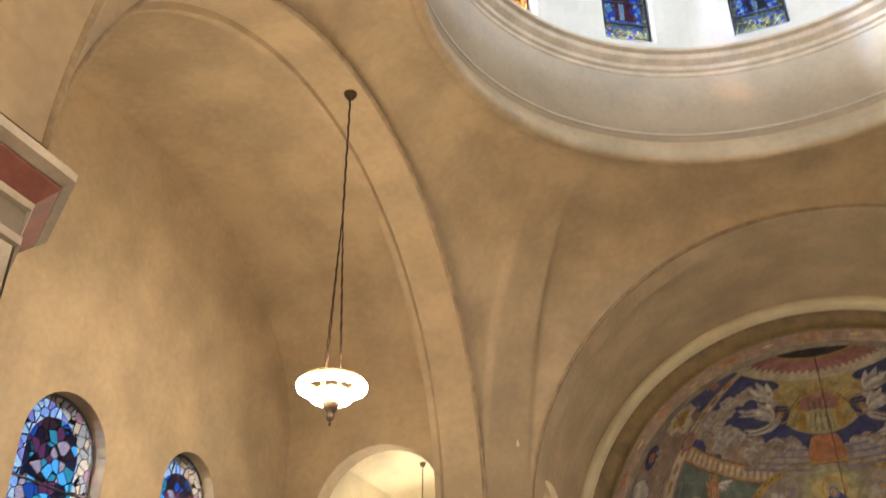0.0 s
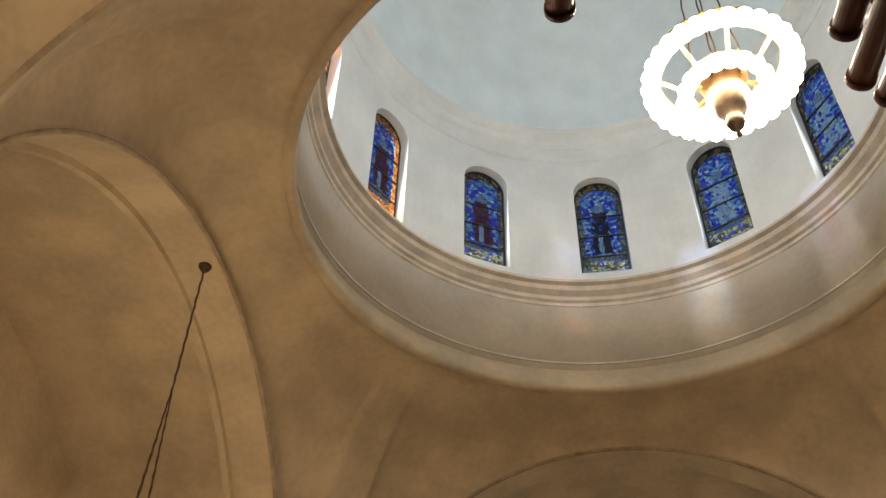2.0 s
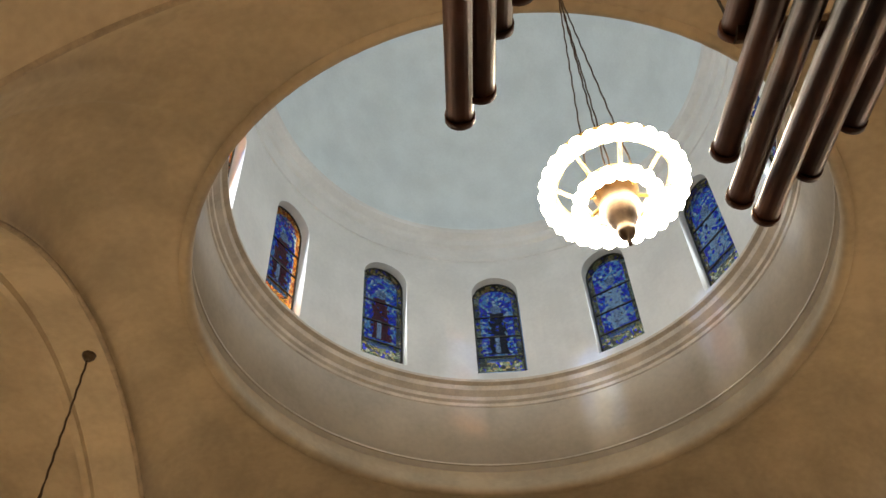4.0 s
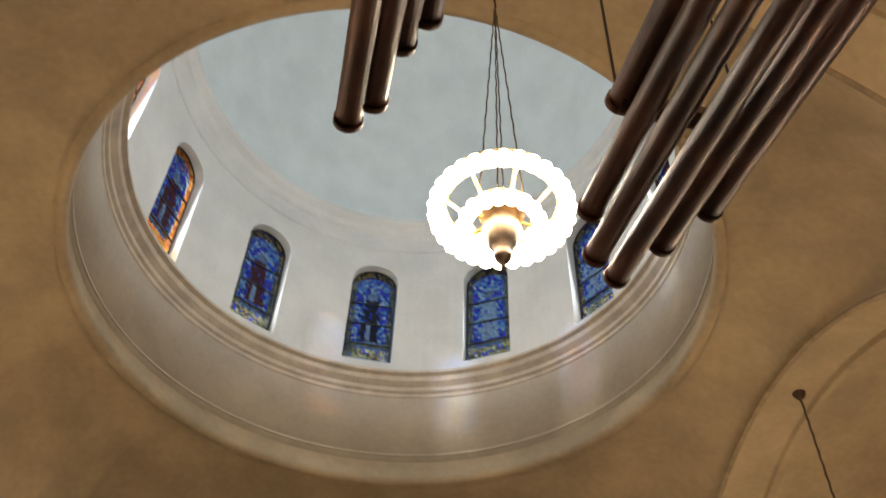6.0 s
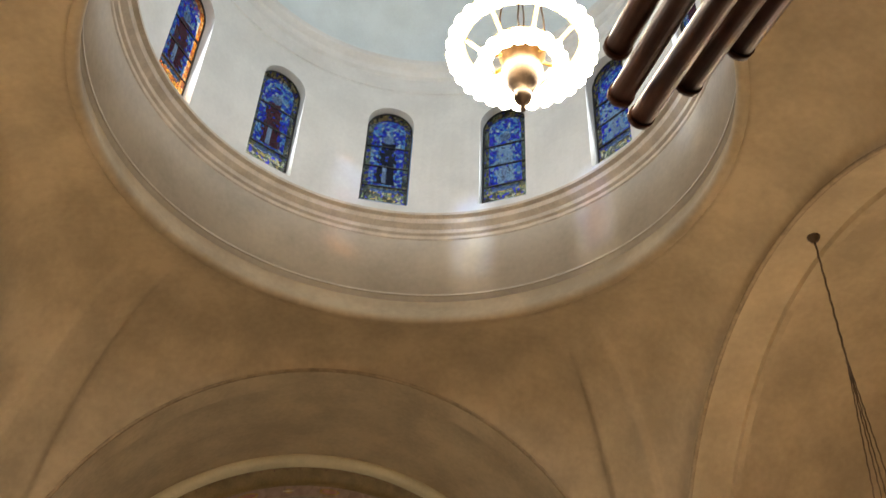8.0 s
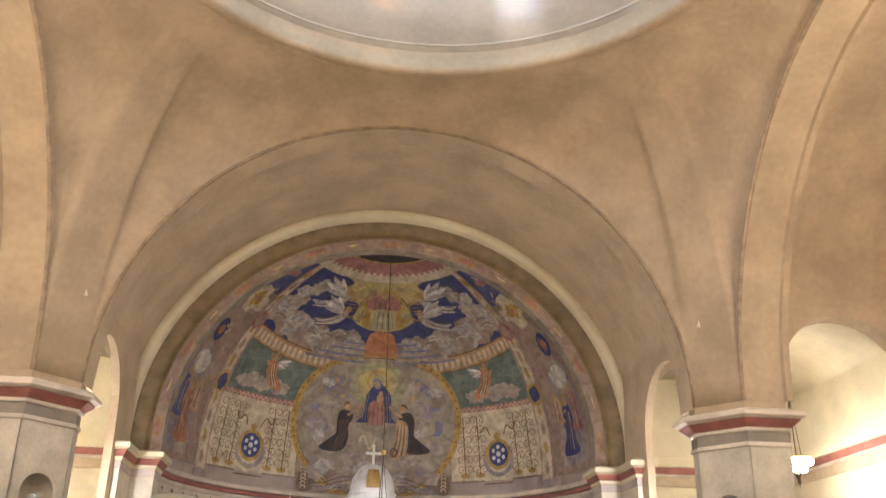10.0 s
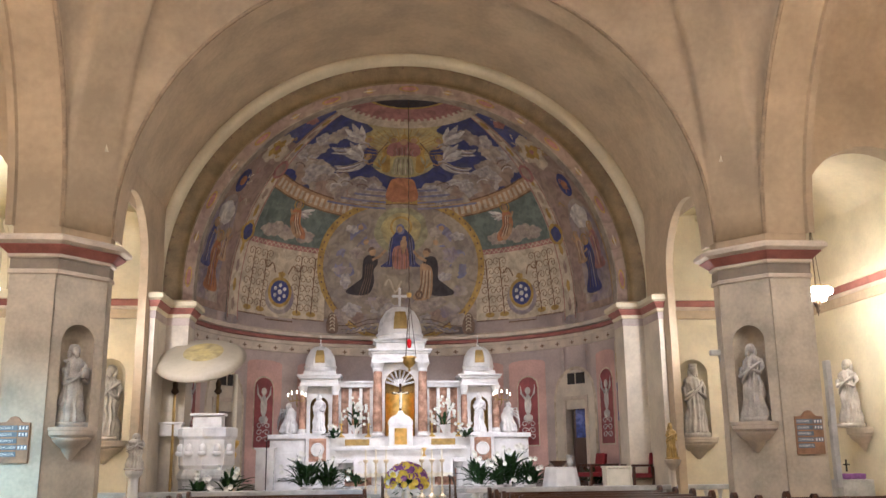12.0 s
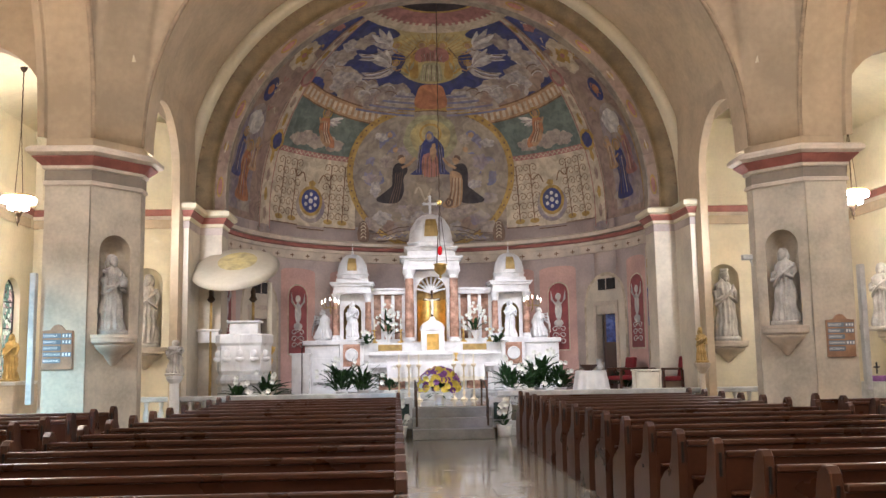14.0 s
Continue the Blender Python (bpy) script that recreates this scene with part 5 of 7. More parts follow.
def ring_lamp(place, top, label, thin=1.0):
    """Two tiers of bulbs round a bronze ring, a pendant finial, and a cord to the vault. place is the finial's tip."""
    x, y, z = place
    p = thing("hanging_lamp", (x, y, z), label=label, category="lamp", group="hanging lamps of the church")
    outer = part("ring", lathe([(0.40, 0.52), (0.47, 0.52), (0.47, 0.62), (0.40, 0.62), (0.40, 0.52)], segs=32), GOLDP, p, "gilt outer ring")
    inner = part("lower_ring", lathe([(0.21, 0.38), (0.27, 0.38), (0.27, 0.46), (0.21, 0.46), (0.21, 0.38)], segs=24), GOLDP, p, "gilt lower ring")
    part("finial", lathe([(0.001, 0), (0.02, 0.02), (0.012, 0.06), (0.05, 0.09), (0.065, 0.13), (0.05, 0.17), (0.09, 0.21), (0.145, 0.32), (0.125, 0.42), (0.16, 0.48), (0.13, 0.51), (0.001, 0.52)], segs=20), BRONZE, p, "dark bronze pendant finial", True)
    for k in range(8):
        a = 2 * math.pi * k / 8
        part("arm", tube([(0.12 * math.sin(a), 0.12 * math.cos(a), 0.46), (0.26 * math.sin(a), 0.26 * math.cos(a), 0.43), (0.42 * math.sin(a), 0.42 * math.cos(a), 0.55)], 0.014, 6), GOLDP, p)
    bulb = None
    for n, r, h, size in ((30, 0.47, 0.52, 0.060), (18, 0.265, 0.38, 0.055)):
        for k in range(n):
            a = 2 * math.pi * k / n
            if bulb is None or bulb[1] != size:
                bm = bmesh.new()
                bmesh.ops.create_uvsphere(bm, u_segments=8, v_segments=6, radius=size)
                bulb = (part("bulb", bm, BULB, outer if n == 30 else inner, "glowing bulb", True), size)
                b = bulb[0]
            else:
                b = new("bulb", bulb[0].data)
                b.parent = outer if n == 30 else inner
            b.location = (r * math.sin(a), r * math.cos(a), h)
    knot = min(3.2, (top - z) * 0.62)
    for k in range(4):
        a = 2 * math.pi * k / 4 + 0.4
        pts = [(0.17 * (1 - t) * math.sin(a), 0.17 * (1 - t) * math.cos(a), 0.56 + (knot - 0.56) * t) for t in [q / 24 for q in range(25)]]
        pts = [(px + 0.006 * thin * (-1) ** i, py, pz) for i, (px, py, pz) in enumerate(pts)]
        part("chain", tube(pts, 0.011 * thin, 5), BRONZE, p)
    part("cord", tube([(0.008 * (-1) ** i, 0, knot + (top - z - knot) * i / 16) for i in range(17)], 0.018 * thin, 6), BRONZE, p)
    part("ceiling_rose", lathe([(0.001, -0.12), (0.06, -0.10), (0.11, -0.04), (0.12, 0.0), (0.001, 0.01)], z=top - z, segs=16), BRONZE, p)
    p.scale = (0.86, 0.86, 1.0)
    return p


LAMP = "gilt two-tier ring lamp with glowing bulbs"
ring_lamp((0, 3.35, 5.30), SPR + AR - 0.02, LAMP + " below the vault", 0.6)
for s in (-1, 1):
    ring_lamp((-6.26 if s < 0 else 6.46, 9.7, 5.35), SPR + AR - 0.02, LAMP + " below the transept arch")
    c = ring_lamp((s * 8.4, 18.0, 4.28), 7.51, "small gilt ring lamp with glowing bulbs in a chapel")
    c.scale = (0.62, 0.62, 1.0)

# ---- horizontal trumpet pipes over the camera ----
PDIR = Vector((0.0, 0.977, 0.212)).normalized()


def organ_pipe(tip, length, r, i):
    p = thing("organ_pipe", label="horizontal copper organ pipe with a dark streaked patina", category="organ pipe", group="horizontal organ pipes")
    tip = Vector(tip)
    back = tip - PDIR * length
    part("tube", tube([back, tip - PDIR * 0.02], r * 0.94, 20, taper=r), COPPER, p, smooth=False)
    rim_ = tube([tip - PDIR * 0.02, tip - PDIR * 0.012, tip], r + 0.004, 20)
    part("rim", rim_, COPPER, p)
    for ob in p.children:
        for q in ob.data.polygons:
            q.use_smooth = len(q.vertices) == 4
    return p


PZ = 3.45
BAR_A, BAR_B = (-0.345, 1.05, 3.425), (-0.02, 1.05, 3.425)
for i, (x, y, dz) in enumerate(((-0.977, 1.27, 0), (-0.925, 1.2, 0), (-0.885, 1.03, 0), (-0.84, 0.95, 0), (-0.335, 1.07, 0), (-0.30, 1.41, 0), (-0.235, 1.565, 0), (-0.152, 1.63, 0), (-0.072, 1.485, 0), (0.005, 1.34, 0))):
    organ_pipe((x, y, PZ + dz), 3.0, 0.034, i)
bar = thing("pipe_support", label="dark metal bar that carries the organ pipes", category="support bar")
part("bar", tube((BAR_A, BAR_B), 0.03, 10), BRONZE, bar)
for q in (BAR_A, BAR_B):
    part("wire", tube((q, (q[0] - 0.1, q[1] - 0.5, 10.6)), 0.004, 5), BLACKM, bar)
bar2 = thing("pipe_support", label="dark wooden bar behind the organ pipes", category="support bar")
part("bar", tube(((-1.3, -0.7, 3.0), (1.6, -0.7, 3.0)), 0.03, 10), BRONZE, bar2)
loft = tagged(obj("organ_loft", box(0, -5.0, 2.55, 10.7, 6.6, 0.25, 0.02), WOOD), "dark wooden organ loft above the entrance", "loft")
structure(loft)
part("parapet", box(0, -1.75, 2.80, 10.7, 0.1, 0.9, 0.02), WOOD, loft)

# ---- statues, plants and other repeated makings ----


def lump(bm, x, y, z, rx, ry, rz, seg=12, turn=0.0):
    made = bmesh.ops.create_uvsphere(bm, u_segments=seg, v_segments=max(6, seg * 2 // 3), radius=1, matrix=Matrix.Translation((x, y, z)) @ Matrix.Rotation(turn, 4, "Y") @ Matrix.Diagonal((rx, ry, rz, 1)))
    return made


def robed(h, seed, mat, name="statue", label="", group="", wings=False, kneel=False, crown=False, book=False):
    """A robed carved statue facing -y, its foot at the origin, in one mesh."""
    r = random.Random(seed)
    bm = bmesh.new()
    n, m = 60, 48
    ph, ph2 = r.uniform(0, 6), r.uniform(0, 6)
    lean = r.uniform(-0.02, 0.02)
    prof = [(0.0, 0.150), (0.04, 0.155), (0.25, 0.130), (0.45, 0.125), (0.55, 0.115), (0.66, 0.125), (0.76, 0.13), (0.81, 0.095), (0.835, 0.045), (0.86, 0.04)]
    if kneel:
        prof = [(0.0, 0.24), (0.05, 0.25), (0.2, 0.23), (0.35, 0.17), (0.5, 0.15), (0.66, 0.15), (0.74, 0.13), (0.80, 0.09), (0.835, 0.05), (0.86, 0.045)]
    rows = []
    for j in range(m + 1):
        t = 0.86 * j / m
        rad = np.interp(t, [p[0] for p in prof], [p[1] for p in prof])
        fold = max(0.0, 1 - t / 0.78) * 0.24 + 0.045
        row = []
        for i in range(n):
            a = 2 * math.pi * i / n
            k = rad * (1 + fold * (1.3 * abs(math.sin(5.5 * a + ph + 0.9 * t)) - 0.8) + fold * 0.7 * math.sin(13 * a + ph2 - 1.5 * t))
            # the mantle hangs in slanting loops across the front
            loop = math.sin(16 * t + 1.6 * math.sin(a + ph) + 2.0 * a)
            k *= 1 + 0.12 * max(0.0, loop) * (1 if 0.2 < t < 0.74 else 0)
            drape = 0.011 * math.sin(9 * t * 2.2 + 2 * a + ph2) * (1 if t < 0.75 else 0)
            row.append(bm.verts.new(((k + drape) * math.cos(a) + lean * math.sin(t * 5), 0.72 * (k + drape) * math.sin(a) - (0.05 * math.sin(t * 3) if kneel else 0), t)))
        rows.append(row)
    for p, q in zip(rows, rows[1:]):
        for i in range(n):
            bm.faces.new((p[i], p[(i + 1) % n], q[(i + 1) % n], q[i]))
    bm.faces.new(rows[0][::-1]), bm.faces.new(rows[-1])
    lump(bm, lean, -0.015, 0.918, 0.058, 0.066, 0.078)
    lump(bm, lean, 0.02, 0.928, 0.072, 0.066, 0.076)
    for q in (-1, 1):
        lump(bm, lean + q * 0.055, 0.025, 0.875, 0.03, 0.04, 0.07, 8)
    lump(bm, lean, -0.045, 0.87, 0.035, 0.035, 0.05, 8)
    for s in (-1, 1):
        e = r.uniform(0.50, 0.58)
        tube([(s * 0.11, 0, 0.77), (s * 0.16, -0.02, 0.66), (s * 0.145, -0.07, e), (s * r.uniform(0.0, 0.06), -0.13, e + r.uniform(0.02, 0.12))], 0.042, 10, bm, taper=0.022)
        if wings:
            for q in range(4):
                tube([(s * 0.06, 0.09, 0.74 - 0.05 * q), (s * (0.16 + 0.03 * q), 0.16, 0.80 - 0.13 * q), (s * (0.17 + 0.03 * q), 0.17, 0.50 - 0.13 * q)], 0.035, 8, bm, taper=0.012)
    sash = [(0.12 * math.cos(a) * 1.15, -0.02 + 0.10 * math.sin(a) * 1.1, 0.60 + 0.13 * math.cos(a)) for a in [math.pi * 2 * i / 20 for i in range(21)]]
    tube(sash, 0.022, 7, bm)
    if book:
        box(0.06, -0.15, 0.56, 0.10, 0.05, 0.13, 0, bm)
    if crown:
        lathe([(0.058, 0.965), (0.066, 1.02), (0.05, 1.0)], lean, 0, 0, 12, bm)
    bmesh.ops.scale(bm, vec=(h, h, h), verts=bm.verts)
    box(0, 0, -0.06 * h, 0.34 * h, 0.28 * h, 0.065 * h, 0, bm)
    for v in bm.verts:
        d = noise.noise(v.co * (9 / h) + Vector((seed, 0, 0))) * 0.012 * h
        v.co += Vector((d, d * 0.7, 0))
    bmesh.ops.translate(bm, vec=(0, 0, 0.06 * h), verts=bm.verts)
    return tagged(obj(name, bm, mat, smooth=True), label, "statue", group)


def bracket(place, turn, r=0.42):
    """A stone corbel that carries a statue: moulded half-round shelf running down to a point."""
    p = thing("bracket", place, turn, "moulded beige stone bracket on the wall", "bracket", "statue brackets")
    part("shelf", lathe([(0.001, 0), (r, 0), (r, -0.05), (r * 0.97, -0.06), (r * 0.97, -0.12), (r * 0.90, -0.15), (0.001, -0.152)], segs=24, a0=90, a1=270, sy=0.8), MOULD, p)
    part("corbel", lathe([(0.001, -0.153), (r * 0.84, -0.153), (r * 0.80, -0.2), (r * 0.55, -0.3), (r * 0.4, -0.33), (r * 0.36, -0.37), (r * 0.1, -0.5), (0.001, -0.52)], segs=24, a0=90, a1=270, sy=0.8), MOULD, p, smooth=True)
    return p


def leafy(place, r, h, n, seed, flowers=(), label="", pot=True):
    """A potted clump of arching leaves, with blossoms."""
    g = random.Random(seed)
    p = thing("potted_plant", place, 0, label, "plant", "sanctuary flowers")
    if pot:
        part("pot", lathe([(0.001, 0), (0.10, 0), (0.12, 0.05), (0.15, 0.22), (0.16, 0.24), (0.13, 0.24), (0.001, 0.2)], segs=14), MARBLE, p, "white pot", True)
    bm = bmesh.new()
    for _ in range(n):
        a, tilt, L, w = g.uniform(0, 6.28), g.uniform(0.15, 1.25), g.uniform(0.5, 1.0) * h, g.uniform(0.025, 0.05)
        b = Vector((math.cos(a), math.sin(a), 0))
        sd = Vector((-b.y, b.x, 0))
        st = Vector((0, 0, 0.2 + g.uniform(0, 0.45) * h)) + b * g.uniform(0, 0.45) * r
        prev = None
        for q in range(5):
            t = q / 4
            c = st + b * (t * L * math.sin(tilt)) * (r / h + 0.3) + Vector((0, 0, L * (t * math.cos(tilt) - 0.35 * t * t)))
            ww = w * math.sin(math.pi * (0.08 + 0.92 * t)) + 0.002
            cur = (bm.verts.new(c - sd * ww + Vector((0, 0, 0.012))), bm.verts.new(c), bm.verts.new(c + sd * ww + Vector((0, 0, 0.012))))
            if prev:
                for i in range(2):
                    bm.faces.new((prev[i], prev[i + 1], cur[i + 1], cur[i]))
            prev = cur
    part("foliage", bm, LEAF, p)
    for mat, count, size in flowers:
        bm = bmesh.new()
        for _ in range(count):
            a, e, d = g.uniform(0, 6.28), g.uniform(0.1, 1.4), g.uniform(0.95, 1.3)
            c = Vector((math.cos(a) * math.cos(e) * r * d, math.sin(a) * math.cos(e) * r * d, 0.25 + math.sin(e) * h * 0.85 * d))
            for q in range(6):
                b = q * 1.047 + a
                o = Vector((math.cos(b), -0.45 + 0.3 * math.sin(a), math.sin(b))) * size
                sd = Vector((-math.sin(b), 0, math.cos(b))) * size * 0.42
                vs = [bm.verts.new(c + v) for v in (Vector((0, 0, 0)), o * 0.55 + sd, o, o * 0.55 - sd)]
                bm.faces.new(vs)
        part("blossoms", bm, mat, p)
    return p


def candlestick(place, h, candle=0.3, label="tall brass candlestick with a white candle", mat=None, lit=False):
    p = thing("candlestick", place, 0, label, "candlestick", "altar candlesticks")
    base_ = part("stand", lathe([(0.001, 0), (0.09, 0), (0.09, 0.03), (0.04, 0.06), (0.025, 0.12), (0.04, 0.17), (0.02, 0.22), (0.018, h * 0.6), (0.035, h * 0.64), (0.018, h * 0.7), (0.02, h * 0.9), (0.06, h * 0.95), (0.065, h), (0.001, h)], segs=14), mat or GOLD, p, smooth=True)
    part("candle", lathe([(0.001, h), (0.02, h), (0.02, h + candle), (0.001, h + candle)], segs=10), WAX, base_)
    return p


# statues in the piers, on the chapel walls, with their brackets
C45 = 5.7
SL = 51.3
for s, seed, book, lab in ((-1, 3, True, "bearded robed marble statue with a book in a pier niche"), (1, 8, False, "robed marble statue with folded mantle in a pier niche")):
    st = robed(1.27, seed, STATUE, label=lab, group="niche statues", book=book)
    d = Vector((s * math.sin(radians(SL)), math.cos(radians(SL)), 0))
    st.matrix_basis = pose(s * C45 + d.x * 0.06, CY + 5.775 + d.y * 0.06, 2.055, 0, 0, -SL * s)
    bracket((s * C45, CY + 5.775, 2.05), -SL * s, 0.42)
for s, seed, x, z, crown in ((-1, 5, -6.85, 1.95, False), (1, 11, 6.95, 1.9, True)):
    p, hol = niche_wall(1.5, 0.0, 4.6, 0.36, z, z + 1.5, 0.3, across(21.6) @ Matrix.Translation((x, 0, 0)))
    wp = structure(tagged(obj("wall_niche", p, CREAM), "cream plaster wall panel with an arched niche", "wall"))
    part("niche", hol, CREAM, wp, smooth=True)
    st = robed(1.62, seed, STATUE, label="crowned marble statue in a wall niche" if crown else "robed marble statue in a wall niche", group="niche statues", crown=crown)
    st.matrix_basis = pose(x, 21.66, z + 0.005, 0, 0, 0)
    bracket((x, 21.598, z), 0, 0.5)
st = robed(1.42, 14, STATUE, label="white marble statue in a far chapel niche", group="niche statues")
st.matrix_basis = pose(9.75, 19.6, 2.05, 0, 0, -60)
bracket((9.99, 19.6, 2.04), -90, 0.42)
# string course round the chapels
for s in (-1, 1):
    for y0, mat, z, h, g in ((21.9, PLASTER2, 4.80, 0.22, 0.05), (21.9, MOULD, 5.02, 0.08, 0.08), (21.9, REDBAND, 5.10, 0.16, 0.10), (21.9, CREAM, 5.26, 0.22, 0.15)):
        structure(tagged(obj("trim_chapel", box(s * 7.8, 21.99 - g / 2, z, 4.4, g, h, 0.01), mat), "painted string course on the chapel wall", "moulding"))
        structure(tagged(obj("trim_chapel_side", box((10.0 - g / 2) if s > 0 else -(9.65 - g / 2), 18.6, z, g, 6.2, h, 0.01), mat), "painted string course on the chapel wall", "moulding"))
# chapel corner pilaster with the ribs that spring from it
for s in (-1, 1):
    cp = structure(tagged(obj("pilaster_chapel", box(s * 9.3, 21.9, 0, 0.34, 0.2, 4.79, 0.01), CREAM), "cream pilaster in the chapel corner", "pilaster"))
    for d in (-1, 1):
        rib_pts = [(s * (9.3 + d * (0.1 + 0.55 * (3.2 if d < 0 else 0.9) * (1 - math.cos(t)))), 21.93, 5.48 + 1.9 * math.sin(t)) for t in [math.pi / 2 * q / 14 for q in range(15)]]
        part("rib", tube(rib_pts, 0.05, 8), CREAM, cp, smooth=True)
# small figures
st = robed(0.62, 21, STATUE, name="statue", label="small statue in a wide white mantle on a pillar")
st.scale = (1.5, 1.2, 1.0)
st.location = (-5.15, 17.35, 1.35)
pd = thing("pedestal", (-5.15, 17.35, 0), 0, "slender beige stone pillar", "pedestal")
part("shaft", lathe([(0.001, 0), (0.16, 0), (0.16, 0.12), (0.10, 0.18), (0.09, 1.2), (0.15, 1.28), (0.16, 1.34), (0.001, 1.345)], segs=16), MARBLE, pd, smooth=False)
st = robed(0.66, 24, GOLDP, name="statue", label="small gilded statue on a stand", crown=True)
st.location = (5.15, 18.2, 1.42)
pd = thing("statue_stand", (5.15, 18.2, 0), 0, "slim beige stand for a small statue", "stand")
part("shaft", lathe([(0.001, 0), (0.18, 0), (0.16, 0.1), (0.06, 0.2), (0.05, 1.2), (0.15, 1.34), (0.17, 1.41), (0.001, 1.415)], segs=16), MOULD, pd)
st = robed(0.95, 31, GOLDP, name="statue", label="brown robed statue beside the chapel window")
st.location = (-9.2, 19.9, 1.25)
pd = thing("side_altar", (-9.2, 19.9, 0), 0, "low stone side altar with dark panels", "altar")
part("body", box(0, 0, 0, 0.8, 1.6, 1.18, 0.02), MOULD, pd)
part("top", box(0, 0, 1.181, 0.9, 1.7, 0.065, 0.012), MARBLE, pd)

# hymn boards
WORDS = ("ENTRANCE", "READINGS", "OFFERTORY", "COMMUNION", "RECESSIONAL")
BOARDM = material("board_wood", (0.36, 0.20, 0.11), 0.5, vary=0.15, scale=5, fine=40)
SLIP = material("slate_blue_card", (0.16, 0.20, 0.24), 0.6, vary=0.1)
PAPER = material("white_lettering", (0.80, 0.80, 0.78), 0.7, vary=0.03)


def lettering(text, size, mat, parent, place):
    c = bpy.data.curves.new("writing", "FONT")
    c.body, c.size, c.extrude = text, size, 0.002
    ob = new("writing", c)
    me = bpy.data.meshes.new_from_object(ob)
    bpy.data.objects.remove(ob)
    ob = new("writing", me)
    me.materials.append(mat)
    ob.parent = parent
    ob.matrix_basis = pose(*place, 90, 0, 0)
    return ob


for s in (-1, 1):
    b = thing("hymn_board", (s * 6.45, CY + 5.4 - 0.012, 1.50), 0, "wooden hymn board with rows of dark cards and white lettering", "hymn board", "hymn boards")
    bm = bmesh.new()
    out = [(-0.24, 0), (0.24, 0), (0.24, 0.62), (0.12, 0.63), (0.06, 0.70), (0, 0.72), (-0.06, 0.70), (-0.12, 0.63), (-0.24, 0.62)]
    rows = [[bm.verts.new((x, y, z)) for x, z in out] for y in (0.01, -0.03)]
    for i in range(len(out)):
        j = (i + 1) % len(out)
        bm.faces.new((rows[0][j], rows[0][i], rows[1][i], rows[1][j]))
    bm.faces.new(rows[0]), bm.faces.new(rows[1][::-1])
    part("board", bm, BOARDM, b)
    for k, word in enumerate(WORDS):
        z = 0.50 - k * 0.10
        part("card", box(-0.08, -0.036, z, 0.28, 0.01, 0.075), SLIP, b)
        lettering(word, 0.052, PAPER, b, (-0.215, -0.042, z + 0.02)).scale = (0.8, 1, 1)
        if k in (0, 1, 3):
            part("card", box(0.15, -0.036, z, 0.15, 0.01, 0.075), SLIP, b)
            for q in range(3):
                part("numeral_bar", box(0.10 + q * 0.05, -0.0425, z + 0.015, 0.025, 0.003, 0.045), PAPER, b)
# tall loudspeakers behind the piers
for s in (-1, 1):
    sp = thing("column_speaker", (s * 6.83, CY + 5.30, 0.95), 0, "tall slim grey column loudspeaker on the pier's edge", "loudspeaker", "column loudspeakers")
    part("cabinet", box(0, 0, 0, 0.10, 0.12, 2.1, 0.015), RAILM, sp)
    part("bracket", box(0, 0.08, 1.0, 0.05, 0.06, 0.08), BLACKM, sp)

# ---- communion rail ----
RY = 18.9
GREENM = material("dark_green_marble", (0.03, 0.05, 0.04), 0.3, vary=0.2, scale=6, fine=30)


def rail(x0, x1, label):
    p = thing("altar_rail", (0, RY, 0), 0, label, "altar rail", "altar rails")
    c, w = (x0 + x1) / 2, abs(x1 - x0)
    part("base", box(c, 0, 0.17, w, 0.26, 0.12, 0.012), RAILM, p)
    part("plinth", box(c, 0, 0.0, w, 0.34, 0.168, 0.008), RAILM, p)
    part("top", box(c, 0, 0.80, w, 0.30, 0.10, 0.02), RAILM, p)
    n = int(w / 0.30)
    first = None
    for k in range(n):
        x = min(x0, x1) + 0.25 + (w - 0.5) * k / max(1, n - 1)
        if first is None:
            first = part("baluster", lathe([(0.05, 0.29), (0.05, 0.33), (0.03, 0.36), (0.065, 0.48), (0.06, 0.56), (0.028, 0.68), (0.05, 0.75), (0.05, 0.80)], segs=12), MARBLE, p, "white marble baluster", True)
            first.location.x = x
        else:
            b = new("baluster", first.data)
            b.parent = p
            b.location.x = x
    for x in (x0, x1):
        part("post", box(x, 0, 0.172, 0.34, 0.32, 0.63, 0.012), RAILM, p)
        part("post_panel", box(x, -0.164, 0.34, 0.18, 0.012, 0.34), GREENM, p, "dark green marble inlay")


rail(-7.2, -0.85, "grey marble altar rail with white balusters")
rail(1.05, 7.2, "grey marble altar rail with white balusters beside the gate")
for s, x in ((-1, -0.62), (1, 0.80)):
    h = thing("handrail", (x, RY, 0), 0, "curved bronze handrail at the sanctuary steps", "handrail", "handrails")
    part("rail", tube([(0, -0.6, 0.25), (0, -0.62, 0.75), (0, -0.5, 0.95), (0, 0.1, 1.10), (0, 0.9, 1.12)], 0.022, 8), BRONZE, h)
    part("post", tube([(0, -0.45, 0), (0, -0.45, 0.96)], 0.02, 8), BRONZE, h)
    part("post", tube([(0, 0.7, 0.3), (0, 0.7, 1.12)], 0.02, 8), BRONZE, h)

# ---- high altar ----
ax_, ay_, az_ = -0.05, 24.7, 0.34
for k in range(3):
    structure(tagged(obj("altar_step", box(ax_, 23.9 + 0.2 * k, FLOOR2 + 0.004 + 0.06 * k, 5.6 - 0.5 * k, 1.2, 0.06, 0.01), RAILM), "grey marble altar step", "step"))
alt = thing("high_altar", (ax_, ay_, 0), 0, "white marble high altar with domed towers and rose columns", "altar")


def ap(name, bm, mat=MARBLE, label="", smooth=False):
    return part(name, bm, mat, alt, label, smooth)


